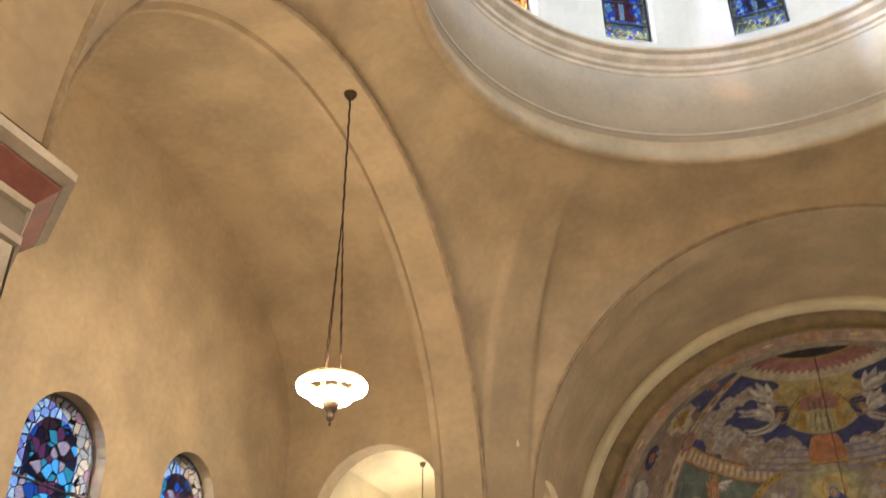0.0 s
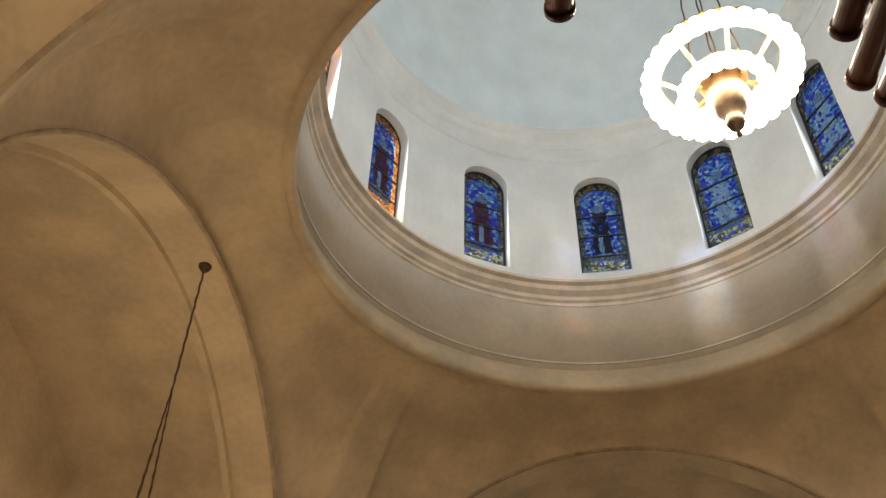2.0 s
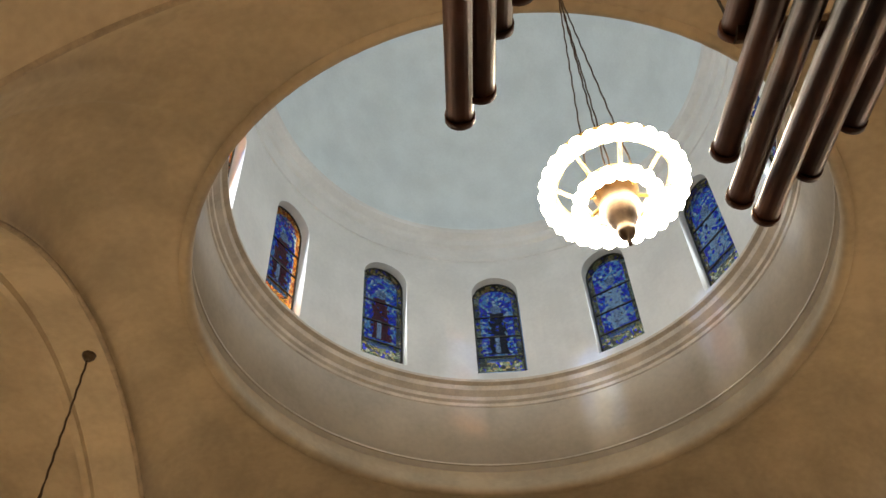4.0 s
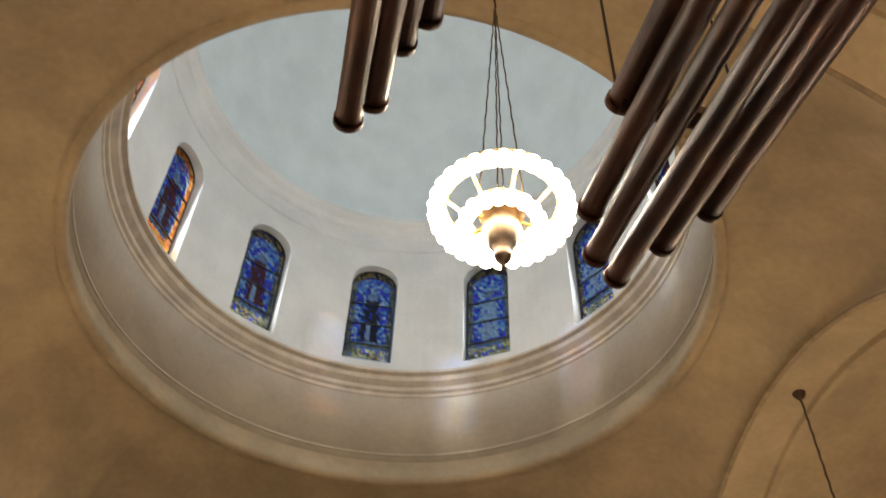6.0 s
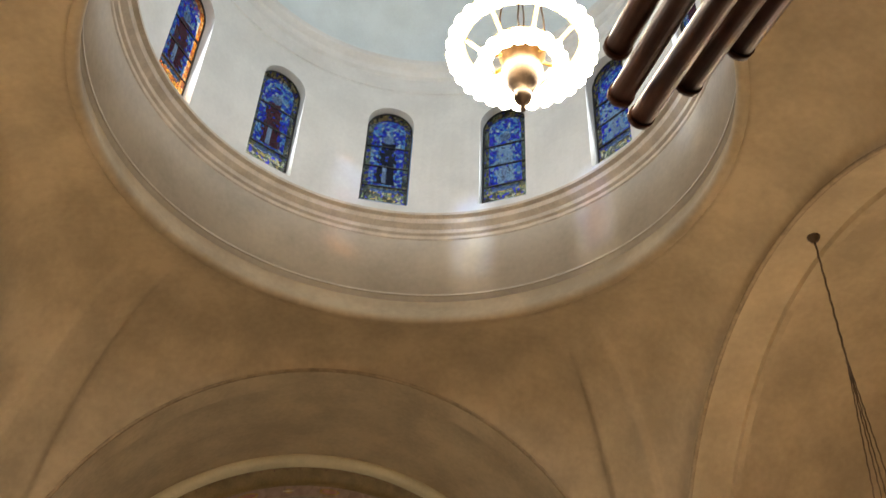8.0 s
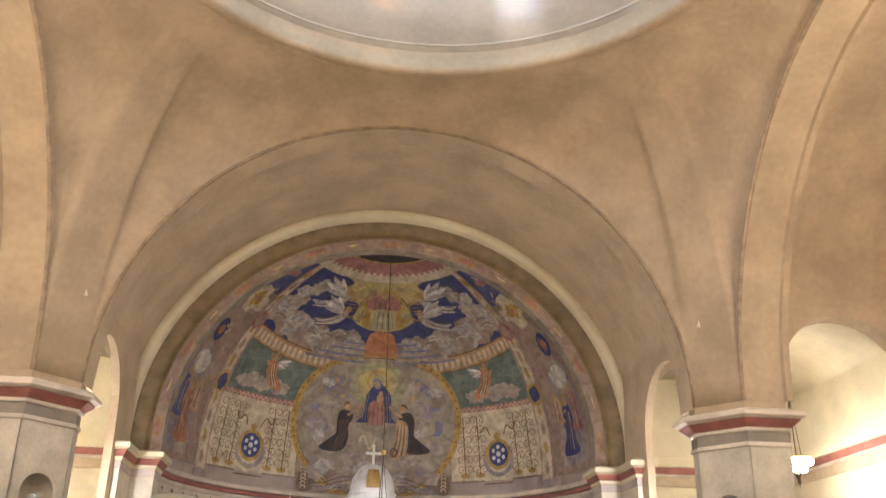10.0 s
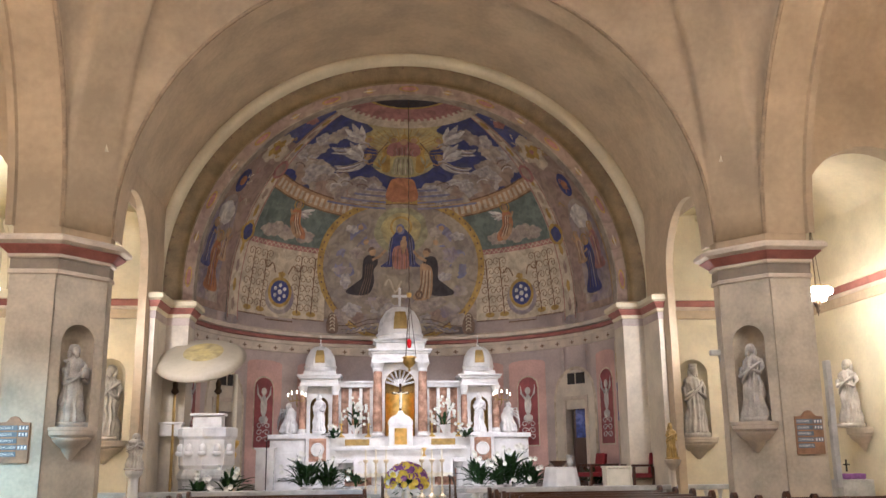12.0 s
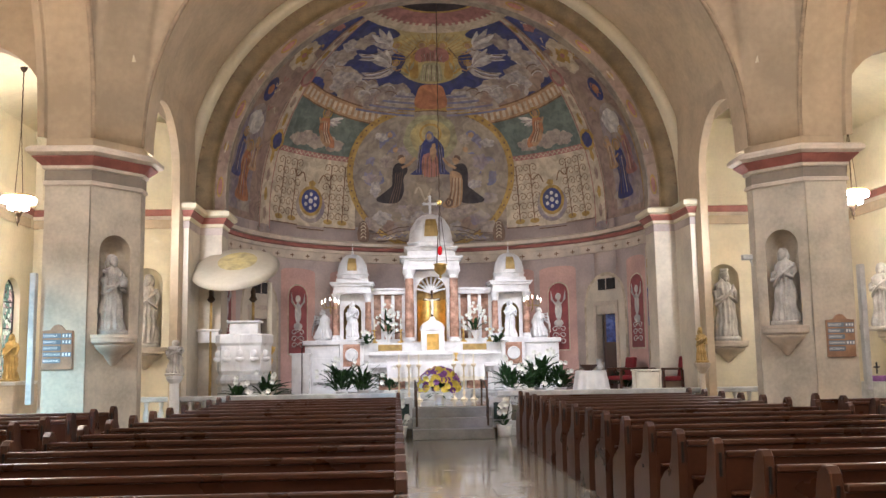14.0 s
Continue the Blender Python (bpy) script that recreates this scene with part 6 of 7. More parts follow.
def column(x, y, z0, z1, r, mat=ROSEM):
    col = ap("column", lathe([(r, z0 + 0.12), (r * 1.02, z0 + 0.5), (r * 0.88, z1 - 0.22)], x, y, 0, 16), mat, "rose marble column", True)
    part("column_base", lathe([(0.001, z0), (r * 1.4, z0), (r * 1.4, z0 + 0.05), (r * 1.15, z0 + 0.08), (r * 1.2, z0 + 0.12), (0.001, z0 + 0.125)], x, y, 0, 16), MARBLE, col)
    part("capital", lathe([(r * 0.9, z1 - 0.23), (r * 1.05, z1 - 0.2), (r * 1.0, z1 - 0.14), (r * 1.45, z1 - 0.03), (r * 1.5, z1), (0.001, z1 + 0.001)], x, y, 0, 16), MARBLE, col)


def small_dome(x, y, z, r, h, ribs=8):
    dm = ap("dome", lathe([(r, 0), (r * 0.99, h * 0.2), (r * 0.9, h * 0.5), (r * 0.68, h * 0.78), (r * 0.36, h * 0.95), (r * 0.1, h)], x, y, z, 24), MARBLE, "", True)
    for k in range(ribs):
        a = 2 * math.pi * (k + 0.5) / ribs
        pts = [(x + rr * 1.01 * math.sin(a), y + rr * 1.01 * math.cos(a), z + zz) for rr, zz in ((r, 0), (r * 0.99, h * 0.2), (r * 0.9, h * 0.5), (r * 0.68, h * 0.78), (r * 0.36, h * 0.95))]
        part("rib", tube(pts, 0.016, 6), MARBLE, dm)
    ap("gold_panel", lathe([(r * 1.004, h * 0.12), (r * 0.995, h * 0.25), (r * 0.93, h * 0.5), (r * 0.74, h * 0.75)], x, y, z, 6, None, 180 - 18, 180 + 18), GOLDP, "gilt panel on the dome")


def mouldings(x, y, w, d, z, steps):
    """A cornice of stacked slabs: (grow, height)."""
    for g, h in steps:
        ap("cornice", box(x, y, z, w + 2 * g, d + 2 * g, h - 0.002, 0.008))
        z += h
    return z


# base, with its inlays
ap("base", box(0, 0.1, az_ + 0.1, 4.9, 1.1, 1.3, 0.01))
ap("predella", box(0, -0.30, 1.70, 3.4, 0.7, 0.09, 0.012))
ap("mensa", box(0, -0.45, 1.38, 3.3, 1.0, 0.10, 0.012))
ap("gradine", box(0, 0.1, 1.48, 4.6, 0.75, 0.55, 0.01))
ap("frieze", box(0, -0.282, 1.82, 2.9, 0.01, 0.16), GOLDP, "gilt lace frieze")
ap("front_inlay", box(-0.95, -0.462, 0.80, 1.0, 0.012, 0.42), ROSEM, "rose marble inlay")
ap("front_inlay", box(0.95, -0.462, 0.80, 1.0, 0.012, 0.42), ROSEM, "rose marble inlay")
for s in (-1, 1):
    for x in (1.5, 0.3):
        column(s * x, -0.75, 0.55, 1.38, 0.07, MARBLE)
    # wing with a pedestal
    ap("pedestal", box(s * 2.92, -0.1, az_ + 0.1, 0.9, 0.8, 1.55, 0.012))
    ap("pedestal_cap", box(s * 2.92, -0.1, 1.992, 1.02, 0.92, 0.12, 0.02))
    ap("pedestal_foot", box(s * 2.92, -0.1, 0.35, 1.02, 0.92, 0.22, 0.02))
    ap("pedestal_panel", box(s * 2.92, -0.515, 0.95, 0.55, 0.03, 0.7, 0.01))
    # medallion block under the side tower
    ap("block", box(s * 2.14, -0.15, az_ + 0.1, 0.62, 0.9, 1.70, 0.01))
    ap("block_inlay", box(s * 2.14, -0.612, 1.42, 0.44, 0.02, 0.58), ROSEM, "rose marble inlay")
    bm = lathe([(0.001, 0.03), (0.13, 0.03), (0.15, 0.045), (0.17, 0.03), (0.175, 0.0)], segs=24)
    bmesh.ops.transform(bm, matrix=pose(s * 2.14, -0.625, 1.72, 90, 0, 0), verts=bm.verts)
    ap("medallion", bm)
    # tower: four columns round a niche
    ap("tower_floor", box(s * 2.14, 0.1, 2.045, 1.1, 0.85, 0.09, 0.012))
    for x in (-0.43, 0.43):
        column(s * 2.14 + x, -0.22, 2.135, 3.36, 0.085)
        column(s * 2.14 + x, 0.42, 2.135, 3.36, 0.085)
    back, hol = niche_wall(0.68, 2.135, 3.36, 0.24, 2.14, 2.86, 0.28, Matrix.Translation((s * 2.14, -0.05, 0)))
    ap("niche_front", back)
    ap("niche", hol, GOLDP, "gilt niche", True)
    z = mouldings(s * 2.14, 0.1, 0.98, 0.8, 3.362, ((0.02, 0.08), (0.0, 0.12), (0.06, 0.06), (0.10, 0.05)))
    ap("attic", box(s * 2.14, 0.1, z, 0.85, 0.7, 0.10, 0.01))
    ap("drum", lathe([(0.42, 0), (0.42, 0.1), (0.44, 0.11), (0.44, 0.14), (0.001, 0.141)], s * 2.14, 0.1, z + 0.1, 20))
    small_dome(s * 2.14, 0.1, z + 0.24, 0.41, 0.55)
    ap("finial", lathe([(0.05, 0), (0.03, 0.05), (0.045, 0.08), (0.015, 0.12), (0.008, 0.32), (0.001, 0.33)], s * 2.14, 0.1, z + 0.77, 10), MARBLE)
    # colonnade between the towers
    ap("colonnade_back", box(s * 1.18, 0.3, 2.03, 0.95, 0.1, 1.35), ROSEM, "rose marble panel")
    for q in range(4):
        ap("pilaster", box(s * (0.76 + q * 0.285), 0.2, 2.03, 0.085, 0.12, 1.32, 0.008))
    ap("colonnade_cornice", box(s * 1.18, 0.25, 3.352, 1.0, 0.36, 0.10, 0.012))
    ap("colonnade_cornice", box(s * 1.18, 0.25, 3.454, 1.06, 0.42, 0.07, 0.012))
    ap("colonnade_sill", box(s * 1.18, 0.15, 2.032, 1.0, 0.4, 0.10, 0.012))
    # central tower columns
    for d in (0.0, 0.5):
        column(s * 0.60, -0.22 + d, 2.05, 3.98, 0.125)
    ap("pier", box(s * 0.60, 0.02, 2.0, 0.34, 0.6, 0.06, 0.008))
# central tower
ap("tower_base", box(0, 0.1, 1.48, 1.62, 0.85, 0.56, 0.012))
back, hol = niche_wall(1.0, 2.05, 3.98, 0.40, 2.06, 3.42, 0.40, Matrix.Translation((0, -0.05, 0)))
ap("niche_front", back)
ap("niche", hol, GOLDP, "gilt niche lined with gold cloth", True)
ap("gold_cloth", lathe([(0.385, 2.07), (0.385, 3.2)], 0, -0.02, 0, 14, None, -85, 85, 1, 0.95), GOLD, "golden curtain", True)
for k in range(9):
    a = radians(-80 + 20 * k)
    ap("shell_rib", tube([(0, 0.30, 3.40), (0.2 * math.sin(a), 0.22, 3.42 + 0.2 * math.cos(a)), (0.37 * math.sin(a), 0.0, 3.42 + 0.37 * math.cos(a))], 0.03, 6), MARBLE)
z = mouldings(0, 0.1, 1.5, 0.9, 3.982, ((0.02, 0.10), (0.0, 0.14), (0.05, 0.06), (0.10, 0.07)))
ap("attic", box(0, 0.1, z, 1.3, 0.85, 0.16, 0.012))
z = mouldings(0, 0.1, 1.3, 0.85, z + 0.162, ((0.04, 0.05), (0.08, 0.05)))
ap("drum", lathe([(0.62, 0), (0.62, 0.10), (0.65, 0.12), (0.65, 0.16), (0.001, 0.161)], 0, 0.1, z, 24))
small_dome(0, 0.1, z + 0.16, 0.60, 0.78)
zt = z + 0.92
ap("cross", box(0, 0.1, zt, 0.07, 0.05, 0.52, 0.012, box(0, 0.1, zt + 0.28, 0.36, 0.05, 0.07, 0.012)))
for dx, dz in ((-0.18, 0.315), (0.18, 0.315), (0, 0.52)):
    ap("cross_knob", lathe([(0.001, -0.05), (0.05, 0), (0.001, 0.05)], dx, 0.1, zt + dz, 10))
# tabernacle and crucifix
ap("tabernacle", box(0, -0.42, 1.79, 0.62, 0.35, 0.55, 0.012))
ap("tabernacle_gable", lathe([(0.34, 0), (0.33, 0.1), (0.25, 0.2), (0.10, 0.27), (0.05, 0.36), (0.001, 0.37)], 0, -0.42, 2.342, 20, None, 0, 360, 1, 0.6), MARBLE, "", True)
ap("tabernacle_door", box(0, -0.60, 1.83, 0.32, 0.02, 0.42, 0.008), GOLD, "gilt tabernacle door")
cx = thing("crucifix", (ax_, ay_ - 0.30, 2.72), 0, "dark wooden crucifix before the golden niche", "crucifix")
part("upright", box(0, 0, -0.15, 0.06, 0.03, 0.85, 0.006), BRONZE, cx)
part("crossbar", box(0, -0.002, 0.42, 0.46, 0.03, 0.06, 0.006), BRONZE, cx)
part("corpus", tube([(0, -0.03, 0.05), (0.015, -0.035, 0.25), (0, -0.03, 0.46)], 0.035, 8, tube([(-0.2, -0.03, 0.47), (0, -0.03, 0.42), (0.2, -0.03, 0.47)], 0.018, 8)), WAX, cx, "plain ivory shape")
for s in (-1, 1):
    st = robed(0.98, 40 + s, MARBLE, label="white marble statue in a gilt altar niche", group="altar statues")
    st.location = (ax_ + s * 2.14, ay_ - 0.05, 2.14)
    an = robed(0.72, 50 + s, MARBLE, name="angel_statue", label="kneeling winged white marble statue on a pedestal", group="kneeling altar statues", wings=True, kneel=True)
    an.matrix_basis = pose(ax_ + s * 2.92, ay_ - 0.1, 2.115, 0, 0, -50 * s) @ Matrix.Diagonal((1.35, 1.35, 1.08, 1))
    # candelabrum with lit bulbs
    cd = thing("candelabrum", (ax_ + s * 2.72, ay_ - 0.28, 2.95), 0, "bronze candelabrum with glowing candle bulbs", "candelabrum", "altar candelabra")
    part("stem", tube([(0, 0.2, -0.1), (0, 0.0, -0.05), (0, 0, 0.1)], 0.018, 8), GOLDP, cd)
    for q in range(5):
        a = radians(-70 + 35 * q)
        dx, rise = 0.24 * math.sin(a), 0.12 * math.cos(a)
        part("arm", tube([(0, 0, 0.05), (dx * 0.7, -0.02, 0.02), (dx, -0.03, 0.08 + rise)], 0.012, 6), GOLDP, cd)
        part("bulb", lathe([(0.001, 0), (0.009, 0.02), (0.010, 0.05), (0.001, 0.11)], dx, -0.03, 0.09 + rise, 8), FLAME, cd, "glowing candle bulb")
    # lilies in white vases and candles on the gradine
    v = leafy((ax_ + s * 1.18, ay_ - 0.22, 2.0), 0.34, 0.78, 14, 60 + s, ((PETAL, 40, 0.052),), "tall white lilies in a white vase on the altar", pot=False)
    part("vase", lathe([(0.001, 0), (0.08, 0), (0.04, 0.06), (0.05, 0.12), (0.13, 0.30), (0.16, 0.34), (0.12, 0.34), (0.001, 0.2)], segs=4), MARBLE, v, "white vase")
    for x in (0.84, 1.55):
        candlestick((ax_ + s * x, ay_ - 0.22, 2.03), 0.35, 0.3)
    leafy((ax_ + s * 1.72, ay_ - 0.55, 1.79), 0.25, 0.32, 30, 70 + s, ((PETAL, 9, 0.05),), "low green plant with white flowers on the altar", pot=False)

# altar table with cloth and six candlesticks
tb = thing("altar_table", (-0.06, 22.6, FLOOR2), 0, "free-standing altar table under a white lace cloth", "altar table")
part("body", box(0, 0, 0.26, 1.5, 0.6, 0.62, 0.02), MARBLE, tb)
part("foot", box(0, 0, 0.002, 1.7, 0.8, 0.256, 0.02), RAILM, tb)
cl = sheet(lambda u, v: ((-1.18 + 2.36 * u), *((-0.42 + 0.012 * math.sin(u * 70) * (1 - v), 0.52 + 0.40 * v) if v < 0.8 else (-0.42 + (v - 0.8) * 4.2, 0.925))), 60, 10)
part("cloth", cl, CLOTH, tb, "white linen cloth with a lace hem")
part("lace_hem", sheet(lambda u, v: (-1.17 + 2.34 * u, -0.428 + 0.012 * math.sin(u * 70), 0.47 + 0.09 * v - 0.02 * abs(math.sin(u * 55))), 60, 2), WAX, tb, "lace hem")
for s in (-1, 1):
    part("cloth_side", sheet(lambda u, v: (s * (1.18 + 0.06 * (1 - v)), -0.42 + 0.84 * u, 0.45 + 0.475 * v), 8, 4), CLOTH, tb)
    for q in range(3):
        candlestick((-0.06 + s * (0.42 + 0.24 * q), 22.0, FLOOR2), 0.86, 0.24, "slender pale brass floor candlestick with a white candle", PALEBRASS)
sp = thing("sacred_cruets", (0.45, 22.5, FLOOR2 + 0.93), 0, "gilt vessel on the altar table", "vessel")
part("cup", lathe([(0.001, 0), (0.06, 0), (0.02, 0.05), (0.02, 0.1), (0.07, 0.2), (0.001, 0.16)], segs=14), GOLD, sp)
# sanctuary flowers
g = random.Random(9)
bq = thing("bouquet", (-0.08, 20.2, FLOOR2 + 0.002), 0, "large round bouquet of yellow and violet flowers in a vase", "bouquet")
part("vase", lathe([(0.001, 0), (0.1, 0), (0.12, 0.15), (0.09, 0.2), (0.001, 0.18)], segs=14), WAX, bq)
for mat, n, nm in ((YPETAL, 70, "yellow_blossoms"), (VPETAL, 70, "violet_blossoms"), (PETAL, 8, "white_blossoms")):
    bm = bmesh.new()
    for _ in range(n):
        a, e = g.uniform(0, 6.28), g.uniform(-0.15, 1.5)
        c = Vector((0.43 * math.cos(a) * math.cos(e), 0.40 * math.sin(a) * math.cos(e), 0.36 + 0.40 * math.sin(e)))
        for q in range(7):
            b = q * 0.9
            o = Vector((math.cos(b), g.uniform(-0.8, 0.1), math.sin(b))) * 0.075
            sd = Vector((-math.sin(b), 0, math.cos(b))) * 0.042
            bm.faces.new([bm.verts.new(c + v) for v in (Vector(), o * 0.6 + sd, o, o * 0.6 - sd)])
    part(nm, bm, mat, bq)
fb = bmesh.new()
for _ in range(110):
    a, e = g.uniform(0, 6.28), g.uniform(-0.5, 1.3)
    c = Vector((0.1 * math.cos(a), 0.1 * math.sin(a), 0.25))
    o = Vector((math.cos(a) * math.cos(e), math.sin(a) * math.cos(e), math.sin(e))) * g.uniform(0.26, 0.38)
    sd = Vector((-math.sin(a), math.cos(a), 0)) * 0.03
    fb.faces.new([fb.verts.new(c + v) for v in (o * 0.4, o * 0.7 + sd, o, o * 0.7 - sd)])
part("foliage", fb, LEAF, bq)
for x, y, z, r, h, n, fl in ((-2.35, 22.6, FLOOR2, 0.55, 0.95, 150, 14), (-1.85, 22.9, 0.36, 0.45, 0.8, 110, 10), (-1.2, 22.2, 0.34, 0.3, 0.6, 60, 8), (1.75, 22.4, 0.34, 0.4, 0.85, 110, 12), (2.55, 22.7, 0.36, 0.6, 1.05, 170, 22), (3.0, 22.4, 0.34, 0.45, 0.75, 110, 10), (2.2, 22.3, 0.34, 0.35, 0.7, 80, 14), (-3.75, 19.55, 0.34, 0.42, 0.62, 120, 10), (-4.3, 19.2, 0.34, 0.28, 0.42, 60, 16), (4.55, 22.0, 0.34, 0.4, 0.6, 90, 0)):
    leafy((x, y, FLOOR2 + 0.002), r, h * 0.9, int(n * 0.65), int(x * 100), ((PETAL, int(fl * 0.7), 0.065),) if fl else (), "leafy green plant with white lilies in the sanctuary" if fl else "leafy green plant in the sanctuary")
for x in (-0.95, 1.15):
    leafy((x, RY - 0.36, 0), 0.14, 0.5, 14, int(x * 50), ((PETAL, 8, 0.07),), "white lilies in a small white urn before the rail")

# sanctuary lamp on its chain
sl = thing("sanctuary_lamp", (0.02, 20.9, 3.42), 0, "hanging brass sanctuary lamp with a red glass", "sanctuary lamp")
part("bowl", lathe([(0.001, 0), (0.03, 0.03), (0.02, 0.08), (0.10, 0.14), (0.15, 0.22), (0.13, 0.30), (0.17, 0.33), (0.10, 0.36), (0.001, 0.35)], segs=18), GOLD, sl, "brass bowl", True)
REDG = material("red_glass", (0.55, 0.01, 0.015), 0.15, vary=0.05)
part("red_glass", lathe([(0.03, 0.55), (0.05, 0.6), (0.055, 0.72), (0.03, 0.75)], segs=12), REDG, sl, "red glass")
part("chain", tube([(0.005 * (-1) ** i, 0, 0.75 + (10.2 - 3.42 - 0.75) * i / 40) for i in range(41)], 0.010, 5), BRONZE, sl)
for k in range(3):
    a = 2.1 * k
    part("chain", tube([(0.16 * math.cos(a), 0.16 * math.sin(a), 0.33), (0.02 * math.cos(a), 0.02 * math.sin(a), 1.55)], 0.007, 5), BRONZE, sl)
part("cap", lathe([(0.001, 0), (0.05, 0.02), (0.06, 0.1), (0.001, 0.13)], 0, 0, 1.72, 12), GOLD, sl)

# ---- pulpit and its sounding board ----
pu = thing("pulpit", (-4.28, 19.85, 0.42), 0, "white marble pulpit with carved heads below a round sounding board", "pulpit")
part("body", lathe([(0.001, 0.9), (0.54, 0.9), (0.58, 0.98), (0.58, 1.5), (0.62, 1.56), (0.62, 1.72), (0.58, 1.75), (0.52, 1.75), (0.5, 1.0), (0.001, 1.0)], segs=8), MARBLE, pu)
part("foot", lathe([(0.001, 0.19), (0.6, 0.19), (0.6, 0.30), (0.56, 0.34), (0.56, 0.66), (0.60, 0.72), (0.60, 0.78), (0.54, 0.9), (0.001, 0.905)], segs=8), RAILM, pu, "carved grey frieze")
for k in range(5):
    a = radians(180 - 60 + 30 * k)
    bm = bmesh.new()
    lump(bm, 0.57 * math.sin(a), 0.57 * math.cos(a), 1.32, 0.075, 0.06, 0.10, 10)
    lump(bm, 0.58 * math.sin(a), 0.58 * math.cos(a), 1.22, 0.10, 0.05, 0.06, 10)
    part("carved_head", bm, MARBLE, pu, "plain carved boss", True)
part("desk", box(0.05, -0.2, 1.70, 0.6, 0.4, 0.28, 0.015), MARBLE, pu)
part("desk_top", box(0.05, -0.2, 1.981, 0.7, 0.5, 0.05, 0.01), MARBLE, pu)
sb = thing("sounding_board", (-4.45, 19.6, 3.56), 0, "tilted oval cream sounding board painted with a golden glow", "sounding board")
SBM = material("sounding_board_cream", (0.46, 0.41, 0.31), 0.5, vary=0.06, scale=1.4, fine=10, bump=0.03)
bm = lathe([(0.001, 0.05), (0.5, 0.04), (0.91, 0.0), (0.93, -0.03), (0.95, 0.0), (0.82, 0.09), (0.001, 0.14)], segs=48)
bmesh.ops.transform(bm, matrix=pose(0, 0, 0, 33, -3, 0), verts=bm.verts)
part("shell", bm, SBM, sb, "", True)
bm = lathe([(0.001, 0.156), (0.25, 0.146), (0.42, 0.13)], segs=28)
bmesh.ops.transform(bm, matrix=pose(0, 0, 0, 33, -3, 0) @ Matrix.Translation((0.05, 0.12, 0.0)), verts=bm.verts)
part("painted_glow", bm, P_GLOW, sb, "golden painted glow", True)
for x in (-0.55, 0.35):
    part("post", tube([(x, 0.25, -2.95), (x, 0.25, -0.45)], 0.03, 8), GOLDP, sb, "slim gilt post")
    part("post_cap", lathe([(0.03, -0.7), (0.09, -0.64), (0.05, -0.56), (0.06, -0.46), (0.02, -0.38)], x, 0.25, 0, 12), BRONZE, sb)
pc = thing("paschal_candle", (-3.78, 20.1, FLOOR2), 0, "tall white paschal candle in a brass stand", "candle")
part("stand", lathe([(0.001, 0), (0.16, 0), (0.05, 0.1), (0.04, 0.9), (0.09, 1.0), (0.04, 1.1), (0.13, 1.22), (0.14, 1.3), (0.001, 1.31)], segs=16), GOLD, pc, "brass stand", True)
part("candle", lathe([(0.055, 1.3), (0.05, 2.70), (0.001, 2.71)], segs=14), WAX, pc)
wb = thing("wall_box", (-5.05, 19.93, 2.0), 0, "small white stone box on the pilaster", "box")
part("body", box(0, 0, 0, 0.45, 0.2, 0.24, 0.01), MARBLE, wb)
part("lid", box(0, 0, 0.241, 0.5, 0.25, 0.05, 0.01), MARBLE, wb)

GLASSBLUE = material("blue_door_glass", (0.05, 0.09, 0.42), 0.25, vary=0.3, scale=7, fine=20)
# ---- painted panels and doors of the apse wall ----


def wall_patch(name, az, half, z0, z1, arch, mat, lift, parent, notch=0.0):
    """A painted panel on the curved wall, arched at the top."""
    r = RA - 0.012 - lift

    def fn(u, v):
        x = -half + 2 * half * u
        top = z1 - (arch - math.sqrt(max(0, arch * arch - (x * arch / half) ** 2)) if arch else 0)
        a = radians(az) + x / r
        return (r * math.sin(a), AY + r * math.cos(a), z0 + (top - z0) * v)
    part(name, sheet(fn, 16, 6), mat, parent)


for az in (-80, -45.5, -27, 27, 42, 75):
    pn = thing("wall_painting", label="rose wall panel with a wine-red arched field and pale ornament", category="wall painting", group="painted apse panels")
    pn["kind"] = "structure"
    r = RA - 0.03
    wall_patch("ground", az, 0.45 if az > 70 else 0.58, 0.9, 4.05, 0.10, PINK, 0.004, pn)
    wall_patch("border", az, 0.34, 1.75, 3.62, 0.30, P_CREAM, 0.010, pn)
    wall_patch("wine_field", az, 0.305, 1.79, 3.58, 0.27, WINE, 0.016, pn)
    a0 = radians(az)

    def spot(x, z, lift=0.03, a0=a0):
        rr = RA - 0.012 - lift
        return (rr * math.sin(a0 + x / rr), AY + rr * math.cos(a0 + x / rr), z)
    for nm, x, z, w, h in (("urn", 0, 2.85, 0.11, 0.28), ("urn", 0, 3.22, 0.09, 0.10), ("foot", 0, 2.5, 0.15, 0.10)):
        part(nm, sheet(lambda u, v: spot(x + w * v * math.cos(6.2832 * u), z + h * v * math.sin(6.2832 * u)), 16, 3, closed=True), P_WHITE, pn, "pale painted ornament")
    for s in (-1, 1):
        bm = tube([spot(s * 0.07, 3.0, 0.03), spot(s * 0.2, 3.15, 0.03), spot(s * 0.23, 3.4, 0.03), spot(s * 0.2, 3.15, 0.03)], 0.03, 5)
        part("wing", bm, P_WHITE, pn, "pale painted ornament")
        for k in range(3):
            pts = [spot(s * (0.12 - 0.11 * (1 - q / 26) * math.cos(q * 0.4)), 2.0 + 0.17 * k + 0.08 * (1 - q / 26) * math.sin(q * 0.4), 0.024) for q in range(18)]
            part("scroll", tube(pts, 0.012, 4), P_WHITE, pn, "pale painted ornament")
